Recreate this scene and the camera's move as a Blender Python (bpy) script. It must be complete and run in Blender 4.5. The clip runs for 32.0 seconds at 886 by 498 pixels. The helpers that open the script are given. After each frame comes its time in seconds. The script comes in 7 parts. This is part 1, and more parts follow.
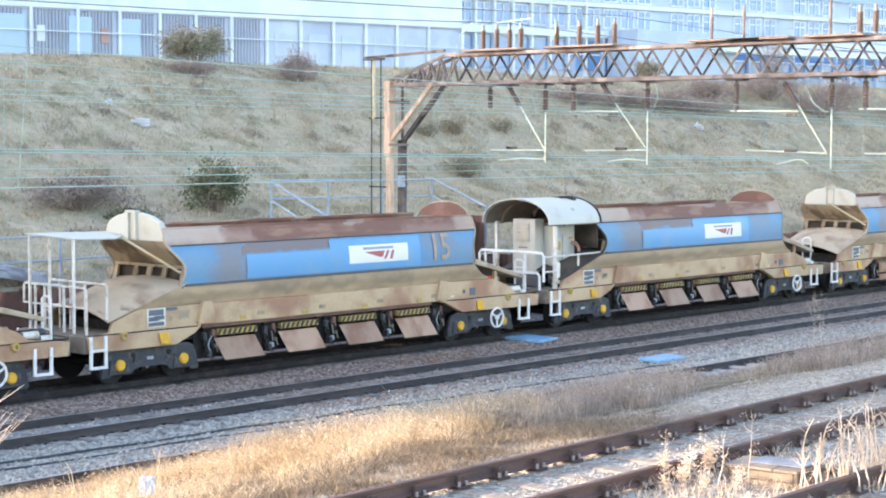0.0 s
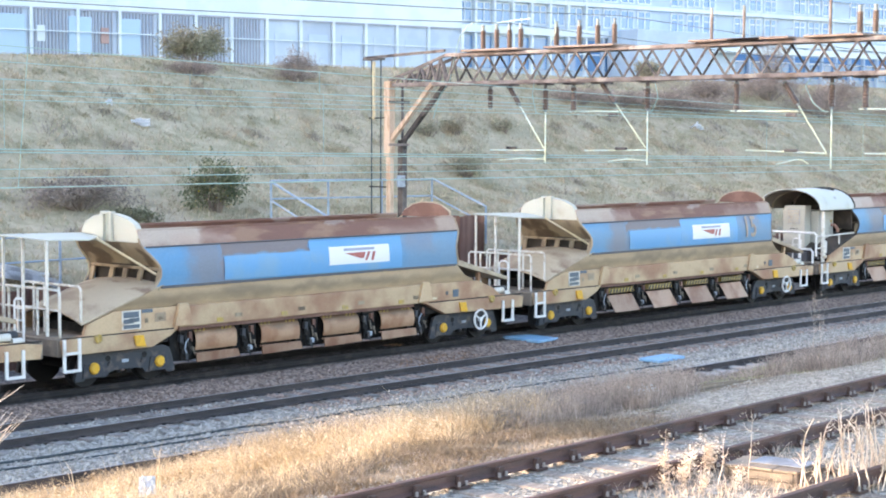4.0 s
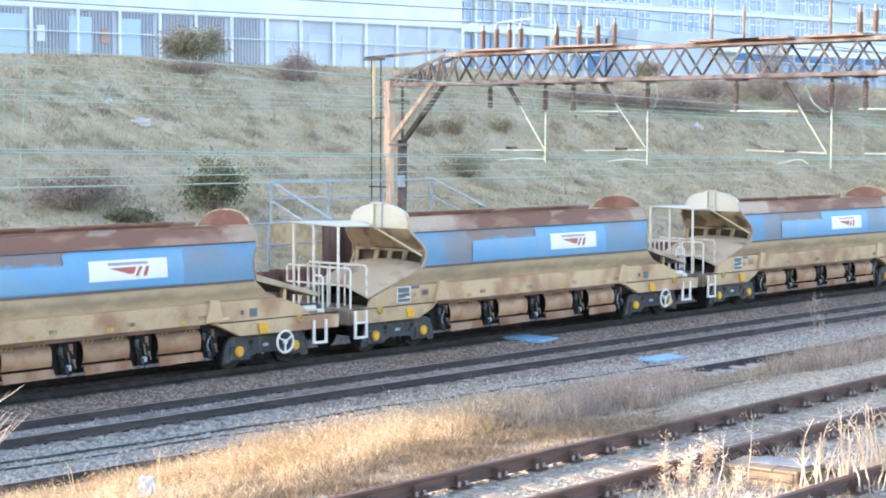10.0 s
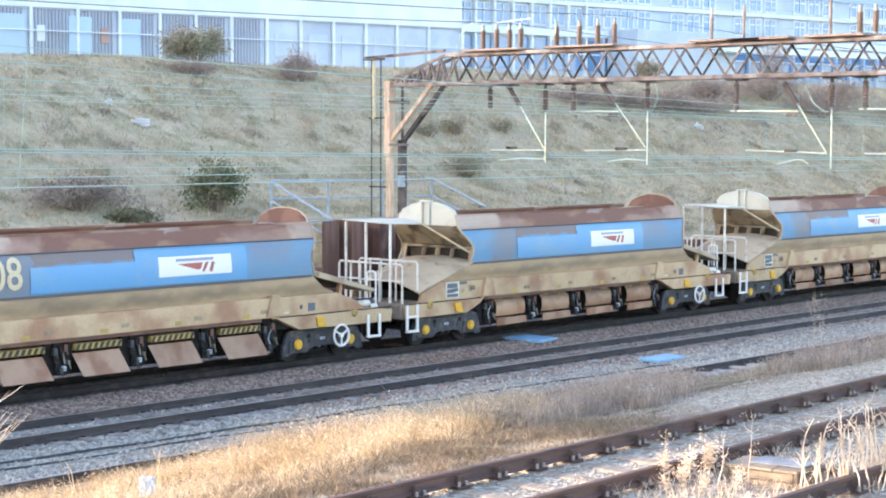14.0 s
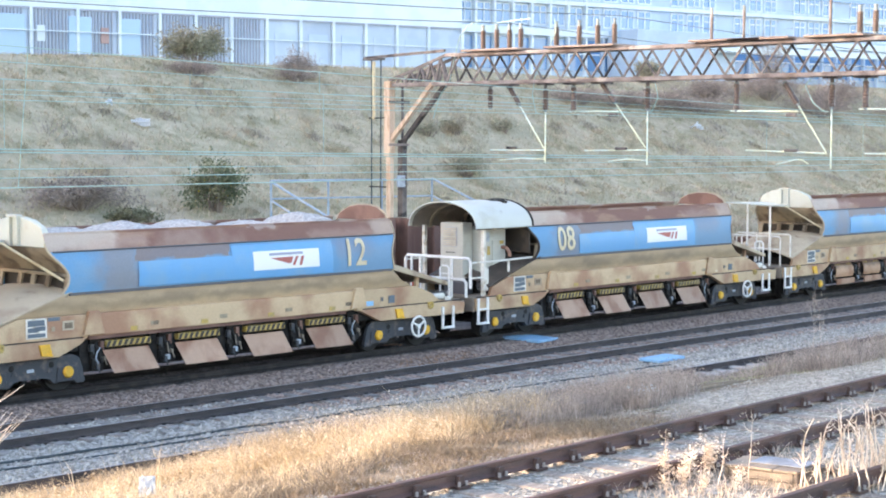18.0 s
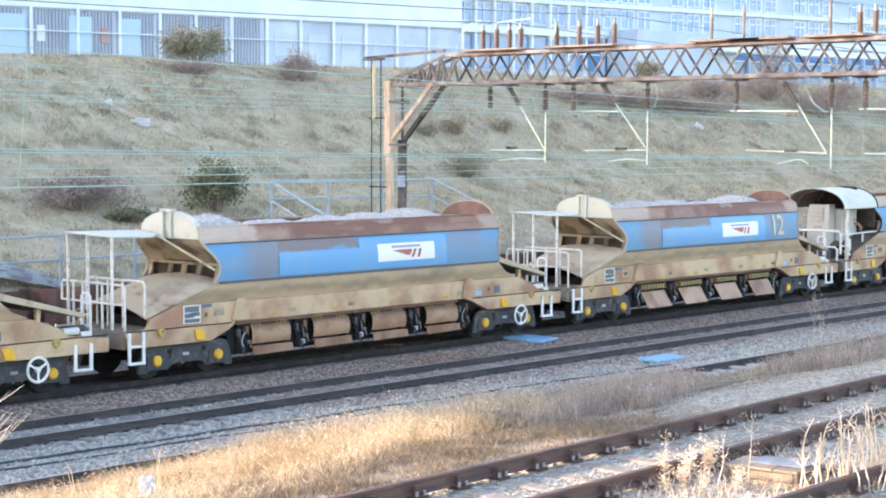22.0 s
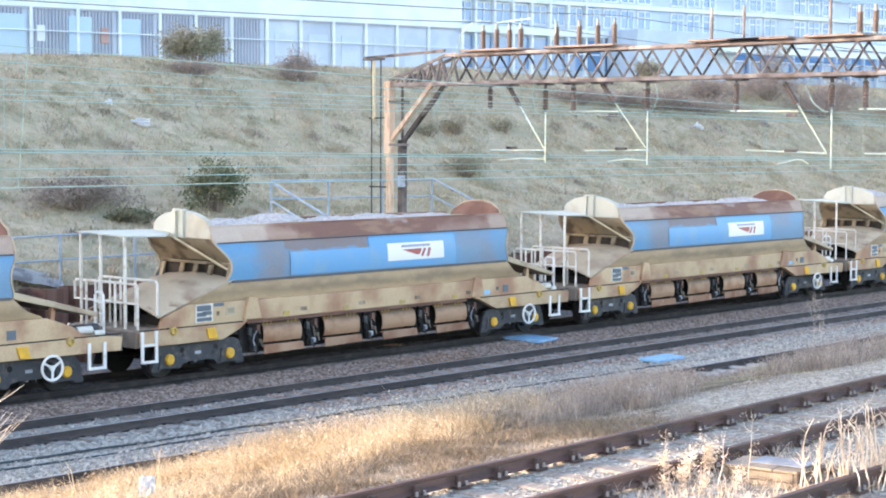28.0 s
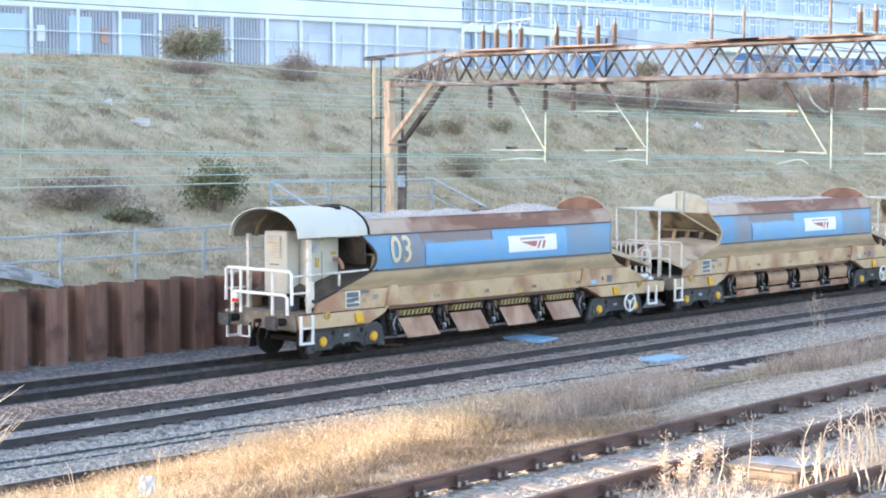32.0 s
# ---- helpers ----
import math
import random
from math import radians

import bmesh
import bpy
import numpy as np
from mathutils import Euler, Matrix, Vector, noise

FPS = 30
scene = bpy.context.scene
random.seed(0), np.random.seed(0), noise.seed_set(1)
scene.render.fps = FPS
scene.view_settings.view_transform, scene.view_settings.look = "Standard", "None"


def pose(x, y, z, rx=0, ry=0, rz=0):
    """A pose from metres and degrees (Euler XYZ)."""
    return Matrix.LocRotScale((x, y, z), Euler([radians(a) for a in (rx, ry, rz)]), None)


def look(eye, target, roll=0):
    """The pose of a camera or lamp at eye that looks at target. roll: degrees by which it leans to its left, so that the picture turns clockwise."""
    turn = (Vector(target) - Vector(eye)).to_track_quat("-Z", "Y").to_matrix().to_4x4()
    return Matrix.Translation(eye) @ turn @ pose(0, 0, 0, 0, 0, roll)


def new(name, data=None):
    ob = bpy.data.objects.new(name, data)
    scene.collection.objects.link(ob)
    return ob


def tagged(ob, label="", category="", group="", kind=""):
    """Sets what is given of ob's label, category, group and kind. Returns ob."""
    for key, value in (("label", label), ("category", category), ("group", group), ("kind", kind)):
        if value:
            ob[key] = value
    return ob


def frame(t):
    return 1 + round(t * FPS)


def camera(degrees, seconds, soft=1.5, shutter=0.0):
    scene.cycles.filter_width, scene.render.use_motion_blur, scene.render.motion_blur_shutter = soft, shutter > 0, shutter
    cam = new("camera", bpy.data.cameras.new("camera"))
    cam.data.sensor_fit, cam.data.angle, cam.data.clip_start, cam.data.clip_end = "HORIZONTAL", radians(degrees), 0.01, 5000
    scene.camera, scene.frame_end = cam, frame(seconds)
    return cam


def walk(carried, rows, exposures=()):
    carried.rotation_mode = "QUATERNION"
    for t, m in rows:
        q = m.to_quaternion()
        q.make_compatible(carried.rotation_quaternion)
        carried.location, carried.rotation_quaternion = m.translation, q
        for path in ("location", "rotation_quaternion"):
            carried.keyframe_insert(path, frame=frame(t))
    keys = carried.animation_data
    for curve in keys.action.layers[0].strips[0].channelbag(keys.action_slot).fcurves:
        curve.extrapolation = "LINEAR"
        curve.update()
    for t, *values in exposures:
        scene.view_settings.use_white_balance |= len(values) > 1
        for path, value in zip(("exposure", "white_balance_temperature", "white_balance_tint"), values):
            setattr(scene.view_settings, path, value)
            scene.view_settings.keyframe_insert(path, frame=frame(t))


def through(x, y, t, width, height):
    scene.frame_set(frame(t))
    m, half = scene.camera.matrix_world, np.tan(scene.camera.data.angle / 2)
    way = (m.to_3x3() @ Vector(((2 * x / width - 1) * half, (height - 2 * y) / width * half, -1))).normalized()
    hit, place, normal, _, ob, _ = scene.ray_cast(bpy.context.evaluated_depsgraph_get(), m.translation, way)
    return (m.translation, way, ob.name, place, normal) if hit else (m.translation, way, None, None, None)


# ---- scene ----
# ---- camera: stands still on a tripod beside the line, 5.5 m above the main rails ----
cam = camera(29.06, 32.0, soft=1.95)
EYE = (0.0, 0.0, 5.464)
STAND = look(EYE, (37.0542, 33.4187, 2.2746), 0.25)
walk(cam, [(0.0, STAND), (32.0, STAND)], exposures=[(0.0, 2.58, 6750, 18), (32.0, 2.58, 6750, 18)])

# ---- plan (metres; x along the line, y away from the camera, z up from the far main rails) ----
D_MID = 31.672          # far main line, on which the train runs
C_FAR, C_TOP = 28.774, -0.166    # near main line: far rail and rail level
B_FAR, B_TOP = 21.817, 0.291     # disused line in the grass
A_FAR, A_TOP = 12.65, 1.8375     # siding on the higher ground
A_SKEW = 0.026
BEND = -0.0001          # slow curve of the near main line and the disused line
GANTRY_X = 39.57
PILE_Y = 35.75
PITCH = 16.0            # one wagon over its couplings

# ---- light: low winter sun from up the line, blue sky ----
SUN_UP, SUN_TURN = 14.0, 35.0    # degrees: height; turn of the sunbeams towards the camera side
world = bpy.data.worlds.new("sky")
scene.world = world
world.use_nodes = True
wn = world.node_tree
sky = wn.nodes.new("ShaderNodeTexSky")
sky.sky_type, sky.sun_disc = "NISHITA", False
sky.sun_elevation = radians(SUN_UP)
sky.sun_rotation = radians(-90 + SUN_TURN)
sky.air_density, sky.dust_density, sky.ozone_density = 1.0, 1.5, 1.0
wn.links.new(sky.outputs[0], wn.nodes["Background"].inputs[0])
wn.nodes["Background"].inputs[1].default_value = 0.15
sun = new("sun", bpy.data.lights.new("sun", "SUN"))
sun.data.energy, sun.data.angle, sun.data.color = 2.2, radians(0.6), (1.0, 0.84, 0.66)
BEAM = Vector((math.cos(radians(SUN_TURN)), -math.sin(radians(SUN_TURN)), -math.tan(radians(SUN_UP))))
sun.matrix_world = look((-60, 60, 60), Vector((-60, 60, 60)) + BEAM)


# ---- materials ----
def material(name, colour, rough=0.6, metal=0.0, spec=0.5, second=None, scale=3.0, cover=(0.45, 0.6), grain=0.15, grain_scale=60.0,
             bump=0.0, streak=(1, 1, 1), third=None, third_scale=0.8, third_cover=(0.55, 0.7), random=0.0, per_island=False, bump_scale=None, patches=()):
    """A surface with a base colour, patches of a second and a third one (wear, stains), fine grain and relief, in metres."""
    m = bpy.data.materials.new(name)
    m.use_nodes = True
    nt = m.node_tree
    b = nt.nodes["Principled BSDF"]
    b.inputs["Roughness"].default_value, b.inputs["Metallic"].default_value = rough, metal
    b.inputs["Specular IOR Level"].default_value = spec
    co = nt.nodes.new("ShaderNodeTexCoord")
    info = nt.nodes.new("ShaderNodeObjectInfo")
    shift = nt.nodes.new("ShaderNodeVectorMath")
    shift.operation = "ADD"
    mul = nt.nodes.new("ShaderNodeVectorMath")
    mul.operation = "SCALE"
    mul.inputs[0].default_value = (37.0, 11.0, 23.0)
    nt.links.new(info.outputs["Random"], mul.inputs["Scale"])
    nt.links.new(co.outputs["Object"], shift.inputs[0])
    nt.links.new(mul.outputs[0], shift.inputs[1])
    st = nt.nodes.new("ShaderNodeVectorMath")
    st.operation = "MULTIPLY"
    st.inputs[1].default_value = streak
    nt.links.new(shift.outputs[0], st.inputs[0])

    def noise_tex(sc, detail, src=st):
        n = nt.nodes.new("ShaderNodeTexNoise")
        n.inputs["Scale"].default_value, n.inputs["Detail"].default_value = sc, detail
        nt.links.new(src.outputs[0], n.inputs["Vector"])
        return n

    def mix(fac, a, c, mode="MIX"):
        x = nt.nodes.new("ShaderNodeMix")
        x.data_type, x.blend_type = "RGBA", mode
        for sock, val in ((0, fac), (6, a), (7, c)):
            if hasattr(val, "is_linked"):
                nt.links.new(val, x.inputs[sock])
            else:
                x.inputs[sock].default_value = (*val, 1) if isinstance(val, tuple) else val
        return x.outputs[2]

    def ramp(src, lo, hi):
        r = nt.nodes.new("ShaderNodeMapRange")
        r.interpolation_type = "SMOOTHSTEP"
        r.inputs["From Min"].default_value, r.inputs["From Max"].default_value = lo, hi
        nt.links.new(src, r.inputs["Value"])
        return r.outputs[0]

    col = tuple(colour)
    if second:
        col = mix(ramp(noise_tex(scale, 6).outputs[0], *cover), col, tuple(second))
    if third:
        col = mix(ramp(noise_tex(third_scale, 4, shift).outputs[0], *third_cover), col, tuple(third))
    if patches:
        sep = nt.nodes.new("ShaderNodeSeparateXYZ")
        wob = nt.nodes.new("ShaderNodeTexNoise")
        wob.inputs["Scale"].default_value, wob.inputs["Detail"].default_value = 2.2, 6
        nt.links.new(shift.outputs[0], wob.inputs["Vector"])
        jig = nt.nodes.new("ShaderNodeVectorMath")
        jig.operation = "MULTIPLY_ADD"
        jig.inputs[1].default_value = (1.1, 0, 0.35)
        nt.links.new(wob.outputs["Color"], jig.inputs[0])
        nt.links.new(co.outputs["Object"], jig.inputs[2])
        nt.links.new(jig.outputs[0], sep.inputs[0])
    for x0, x1, z0, z1, soft, tint, most in patches:
        f = None
        for axis, lo, hi, off in ((0, x0, x1, 0.55), (2, z0, z1, 0.175)):
            for a, s in ((lo, 1), (hi, -1)):
                e = ramp(sep.outputs[axis], a + off - s * soft, a + off + s * soft) if s > 0 else ramp(sep.outputs[axis], a + off + soft, a + off - soft)
                if f is None:
                    f = e
                else:
                    k = nt.nodes.new("ShaderNodeMath")
                    k.operation = "MULTIPLY"
                    nt.links.new(f, k.inputs[0])
                    nt.links.new(e, k.inputs[1])
                    f = k.outputs[0]
        k = nt.nodes.new("ShaderNodeMath")
        k.operation = "MULTIPLY"
        k.inputs[1].default_value = most
        nt.links.new(f, k.inputs[0])
        col = mix(k.outputs[0], col, tuple(tint))
    fine = noise_tex(grain_scale, 3, shift)
    if grain:
        g = nt.nodes.new("ShaderNodeMapRange")
        g.inputs["From Min"].default_value, g.inputs["From Max"].default_value = 0.3, 0.7
        g.inputs["To Min"].default_value, g.inputs["To Max"].default_value = 1 - grain, 1 + grain
        nt.links.new(fine.outputs[0], g.inputs["Value"])
        h = nt.nodes.new("ShaderNodeHueSaturation")
        nt.links.new(g.outputs[0], h.inputs["Value"])
        if hasattr(col, "is_linked"):
            nt.links.new(col, h.inputs["Color"])
        else:
            h.inputs["Color"].default_value = (*col, 1)
        col = h.outputs[0]
    if random or per_island:
        g = nt.nodes.new("ShaderNodeMapRange")
        g.inputs["To Min"].default_value, g.inputs["To Max"].default_value = 1 - random, 1 + random
        if per_island:
            geo = nt.nodes.new("ShaderNodeNewGeometry")
            nt.links.new(geo.outputs["Random Per Island"], g.inputs["Value"])
        else:
            nt.links.new(info.outputs["Random"], g.inputs["Value"])
        h = nt.nodes.new("ShaderNodeHueSaturation")
        nt.links.new(g.outputs[0], h.inputs["Value"])
        if hasattr(col, "is_linked"):
            nt.links.new(col, h.inputs["Color"])
        else:
            h.inputs["Color"].default_value = (*col, 1)
        col = h.outputs[0]
    if hasattr(col, "is_linked"):
        nt.links.new(col, b.inputs["Base Color"])
    else:
        b.inputs["Base Color"].default_value = (*col, 1)
    if bump:
        bp = nt.nodes.new("ShaderNodeBump")
        bp.inputs["Strength"].default_value, bp.inputs["Distance"].default_value = 1.0, bump
        src = fine if bump_scale is None else noise_tex(bump_scale, 5, shift)
        nt.links.new(src.outputs[0], bp.inputs["Height"])
        nt.links.new(bp.outputs[0], b.inputs["Normal"])
    return m


RUST = (0.22, 0.10, 0.06)
M = {
    "blue": material("faded_blue_paint", (0.10, 0.285, 0.485), 0.55, second=(0.15, 0.30, 0.45), scale=0.9, cover=(0.45, 0.66), streak=(0.7, 1, 1.6), third=(0.27, 0.17, 0.14), third_scale=0.55, third_cover=(0.60, 0.72), bump=0.001, bump_scale=9,
                     patches=[(-4.2, -3.1, 1.9, 3.3, 0.4, (0.25, 0.195, 0.165), 0.65), (-3.2, -0.4, 2.76, 3.4, 0.05, (0.225, 0.165, 0.145), 0.9), (2.95, 5.5, 1.9, 2.85, 0.3, (0.16, 0.28, 0.40), 0.7), (2.95, 4.2, 2.6, 3.4, 0.25, (0.26, 0.20, 0.18), 0.4)]),
    "fresh_blue": material("fresh_blue_panel", (0.115, 0.345, 0.61), 0.45, second=(0.17, 0.36, 0.54), scale=1.2, cover=(0.45, 0.7), grain=0.07),
    "rim": material("rusted_rim_sheet", (0.225, 0.11, 0.08), 0.75, second=(0.33, 0.19, 0.125), scale=1.6, cover=(0.5, 0.65), streak=(0.5, 1, 2), third=(0.40, 0.28, 0.22), third_scale=0.33, third_cover=(0.60, 0.72), bump=0.002, bump_scale=14,
                    patches=[(-6.0, -3.7, 3.0, 3.9, 0.2, (0.60, 0.50, 0.41), 0.75), (-4.4, -2.8, 3.05, 3.30, 0.15, (0.48, 0.33, 0.26), 0.6), (4.35, 6.0, 2.9, 3.5, 0.2, (0.56, 0.44, 0.35), 0.6), (2.2, 4.3, 3.0, 3.22, 0.12, (0.42, 0.28, 0.22), 0.5), (0.4, 1.1, 3.34, 3.9, 0.04, (0.55, 0.48, 0.43), 0.4)]),
    "tan": material("dusty_tan_paint", (0.57, 0.41, 0.25), 0.7, second=(0.40, 0.24, 0.14), scale=2.2, cover=(0.50, 0.92), streak=(1.0, 1, 0.9), third=(0.37, 0.20, 0.12), third_scale=0.8, third_cover=(0.42, 0.66), grain=0.08, grain_scale=26, random=0.08, bump=0.001, bump_scale=20),
    "cream": material("cream_paint", (0.66, 0.56, 0.37), 0.6, second=(0.50, 0.38, 0.22), scale=1.4, cover=(0.5, 0.7), third=(0.33, 0.24, 0.15), third_scale=2.5, third_cover=(0.62, 0.75)),
    "hood": material("pale_cream_paint", (0.55, 0.555, 0.48), 0.6, second=(0.46, 0.42, 0.33), scale=1.4, cover=(0.55, 0.75), grain=0.06),
    "slope": material("dusty_pale_tan_plate", (0.49, 0.40, 0.285), 0.8, second=(0.36, 0.27, 0.19), scale=1.3, cover=(0.45, 0.66), third=(0.28, 0.19, 0.13), third_scale=2.6, third_cover=(0.6, 0.72)),
    # Shade under the canopy and behind the end posts, painted as dark brown.
    "lining": material("dark_brown_shade", (0.05, 0.04, 0.032), 0.85, second=(0.085, 0.065, 0.05), scale=2.0),
    "recess": material("grimy_tan_end_sheet", (0.36, 0.29, 0.20), 0.8, second=(0.15, 0.11, 0.075), scale=1.8, cover=(0.46, 0.64), streak=(1, 1, 0.7)),
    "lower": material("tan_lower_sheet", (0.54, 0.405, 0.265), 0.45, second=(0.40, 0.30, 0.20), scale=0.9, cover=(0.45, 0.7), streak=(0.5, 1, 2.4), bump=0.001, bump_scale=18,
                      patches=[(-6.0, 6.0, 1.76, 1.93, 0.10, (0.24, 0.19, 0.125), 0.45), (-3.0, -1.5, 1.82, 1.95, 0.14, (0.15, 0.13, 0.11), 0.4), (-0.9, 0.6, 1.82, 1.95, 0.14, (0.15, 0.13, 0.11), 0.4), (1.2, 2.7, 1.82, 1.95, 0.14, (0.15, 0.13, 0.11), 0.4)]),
    "grey": material("weathered_grey_strip", (0.10, 0.10, 0.11), 0.6),
    "white": material("white_paint", (0.78, 0.77, 0.74), 0.5, second=(0.58, 0.55, 0.50), scale=4, cover=(0.55, 0.75), grain=0.05),
    "roof": material("white_canopy_sheet", (0.58, 0.58, 0.52), 0.55, second=(0.50, 0.48, 0.40), scale=1.3, cover=(0.5, 0.75), grain=0.05, third=(0.34, 0.30, 0.25), third_scale=2.2, third_cover=(0.66, 0.76)),
    "rail_white": material("dirty_white_tube", (0.70, 0.68, 0.62), 0.5, second=(0.50, 0.42, 0.32), scale=5, cover=(0.5, 0.7)),
    "bogie": material("dark_grey_cast_steel", (0.046, 0.05, 0.058), 0.65, second=(0.12, 0.10, 0.09), scale=5, cover=(0.5, 0.7), bump=0.002),
    "black": material("oily_black_steel", (0.02, 0.019, 0.018), 0.8, spec=0.3, second=(0.042, 0.036, 0.032), scale=6, cover=(0.5, 0.7)),
    "wheel": material("wheel_steel", (0.024, 0.022, 0.021), 0.75),
    "yellow": material("yellow_paint", (0.82, 0.44, 0.03), 0.5, second=(0.70, 0.38, 0.04), scale=5),
    "dull_yellow": material("dull_yellow_paint", (0.50, 0.34, 0.085), 0.6, second=(0.40, 0.29, 0.12), scale=6),
    "panel_white": material("white_board", (0.80, 0.80, 0.79), 0.45, grain=0.03),
    "red": material("dark_red_sign", (0.42, 0.11, 0.09), 0.5),
    "navy": material("dull_blue_bar", (0.34, 0.36, 0.46), 0.5),
    "data": material("slate_data_plate", (0.11, 0.14, 0.17), 0.5),
    "pale_blue": material("pale_blue_plate", (0.25, 0.50, 0.72), 0.5),
    "flap": material("worn_chute_plate", (0.42, 0.26, 0.17), 0.6, second=(0.27, 0.125, 0.07), scale=1.5, cover=(0.40, 0.66), streak=(1, 1, 0.6), random=0.15),
    # The patch darkens the door top: soot and the shade of its curve.
    "door": material("tan_chute_door", (0.43, 0.26, 0.155), 0.65, second=(0.32, 0.16, 0.085), scale=2.0, cover=(0.42, 0.66), random=0.15, patches=[(-0.9, 0.9, 0.95, 1.3, 0.08, (0.16, 0.10, 0.06), 0.8)]),
    "load": material("grey_granite_ballast", (0.48, 0.465, 0.45), 0.9, second=(0.36, 0.345, 0.335), scale=12, cover=(0.4, 0.6), bump=0.03, bump_scale=18, grain=0.25, grain_scale=30),
    "cabinet": material("cream_cabinet", (0.50, 0.49, 0.43), 0.5, second=(0.43, 0.40, 0.33), scale=2, cover=(0.55, 0.75)),
    "pipe": material("rusty_pink_pipe", (0.36, 0.19, 0.14), 0.7),
    "tail": material("red_lamp_glass", (0.75, 0.05, 0.03), 0.25),
    "rail": material("rail_steel_rusty", (0.135, 0.072, 0.056), 0.7, second=(0.085, 0.052, 0.045), scale=5, streak=(0.3, 1, 1)),
    "rail_dark": material("rail_side_dark", (0.045, 0.038, 0.038), 0.65, second=(0.075, 0.06, 0.055), scale=3, streak=(0.4, 1, 1)),
    "shine": material("polished_rail_head", (0.34, 0.33, 0.34), 0.4, metal=0.8, grain=0.05),
    "rail_black": material("oily_rail", (0.03, 0.026, 0.025), 0.7, spec=0.3, second=(0.05, 0.04, 0.036), scale=3),
    "sleeper_grey": material("stained_concrete_sleeper", (0.25, 0.24, 0.225), 0.9, second=(0.17, 0.15, 0.135), scale=3, random=0.2, bump=0.003),
    "cap": material("dull_galvanised_cap", (0.26, 0.29, 0.28), 0.6, second=(0.20, 0.22, 0.21), scale=6),
    "faded": material("faded_brown_number", (0.50, 0.38, 0.27), 0.7, second=(0.39, 0.31, 0.25), scale=4, cover=(0.4, 0.6)),
    "earth": material("grassy_earth", (0.34, 0.31, 0.21), 0.95, second=(0.25, 0.22, 0.15), scale=2.5, bump=0.02, bump_scale=9),
    "plank": material("weathered_orange_plank", (0.34, 0.25, 0.20), 0.8, second=(0.26, 0.18, 0.14), scale=3, random=0.2),
    # Lit copy of the rusted gantry steel, paler for the front truss.
    "gantry_lit": material("lit_rusted_steel", (0.25, 0.205, 0.185), 0.75, second=(0.16, 0.12, 0.105), scale=2.5, cover=(0.42, 0.62), third=(0.38, 0.32, 0.28), third_scale=1.6, third_cover=(0.55, 0.65), random=0.2),
    "chair": material("rusty_rail_chair", (0.085, 0.05, 0.04), 0.8),
    "key": material("pale_bolt_stone", (0.30, 0.27, 0.245), 0.85),
    "concrete": material("grey_concrete", (0.40, 0.38, 0.36), 0.85, second=(0.30, 0.28, 0.26), scale=4, bump=0.003),
    "timber": material("old_sleeper_timber", (0.22, 0.18, 0.145), 0.85, second=(0.33, 0.28, 0.23), scale=4, streak=(1, 6, 1), random=0.2),
    "pile": material("rusty_sheet_pile", (0.175, 0.09, 0.066), 0.8, second=(0.24, 0.135, 0.10), scale=1.6, cover=(0.42, 0.62), streak=(2.5, 2.5, 0.25), third=(0.09, 0.045, 0.035), third_scale=0.9, random=0.18, bump=0.002),
    "galv": material("blue_grey_galvanised_tube", (0.27, 0.36, 0.46), 0.5, second=(0.36, 0.42, 0.48), scale=4),
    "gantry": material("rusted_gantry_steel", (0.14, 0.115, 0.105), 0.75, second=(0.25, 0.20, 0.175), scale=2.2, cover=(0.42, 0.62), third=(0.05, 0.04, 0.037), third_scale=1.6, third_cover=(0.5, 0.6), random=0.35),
    # Front post and brace stand in shade; their sunlit tone is in this colour.
    "post": material("sunlit_tan_steel", (0.67, 0.49, 0.35), 0.7, second=(0.50, 0.34, 0.23), scale=2.5, streak=(2, 2, 0.5)),
    "headstock": material("grimy_headstock", (0.20, 0.165, 0.13), 0.75, second=(0.32, 0.26, 0.20), scale=3, cover=(0.5, 0.7)),
    "rim_plain": material("dark_rust_sheet", (0.16, 0.082, 0.062), 0.8, second=(0.22, 0.12, 0.09), scale=1.6, bump=0.002, bump_scale=14),
    "insulator": material("brown_porcelain", (0.135, 0.092, 0.075), 0.3, spec=0.5),
    "tube": material("pale_green_grey_tube", (0.66, 0.75, 0.67), 0.5, second=(0.74, 0.73, 0.50), scale=2, grain=0.05),
    "wire": material("weathered_copper_wire", (0.36, 0.50, 0.44), 0.6, grain=0.05),
    "dark_wire": material("dark_cable", (0.035, 0.05, 0.055), 0.6),
    "board": material("pale_blue_grp_lid", (0.20, 0.42, 0.62), 0.5, second=(0.28, 0.48, 0.66), scale=3),
    "crate": material("weathered_timber_box", (0.25, 0.20, 0.15), 0.85, second=(0.17, 0.135, 0.105), scale=3, streak=(0.6, 0.6, 6), random=0.15),
    "lid": material("grey_lid_sheet", (0.40, 0.45, 0.51), 0.6, second=(0.30, 0.32, 0.36), scale=3),
    "pale_sheet": material("pale_grey_sheet", (0.74, 0.76, 0.78), 0.6, second=(0.45, 0.46, 0.48), scale=2.5),
    "stripe": material("faded_black_stripe", (0.06, 0.05, 0.04), 0.7),
    "old_lid": material("dull_grey_lid", (0.27, 0.29, 0.32), 0.8, second=(0.20, 0.21, 0.23), scale=4),
    "litter": material("white_plastic", (0.78, 0.80, 0.82), 0.5, grain=0.05),
}


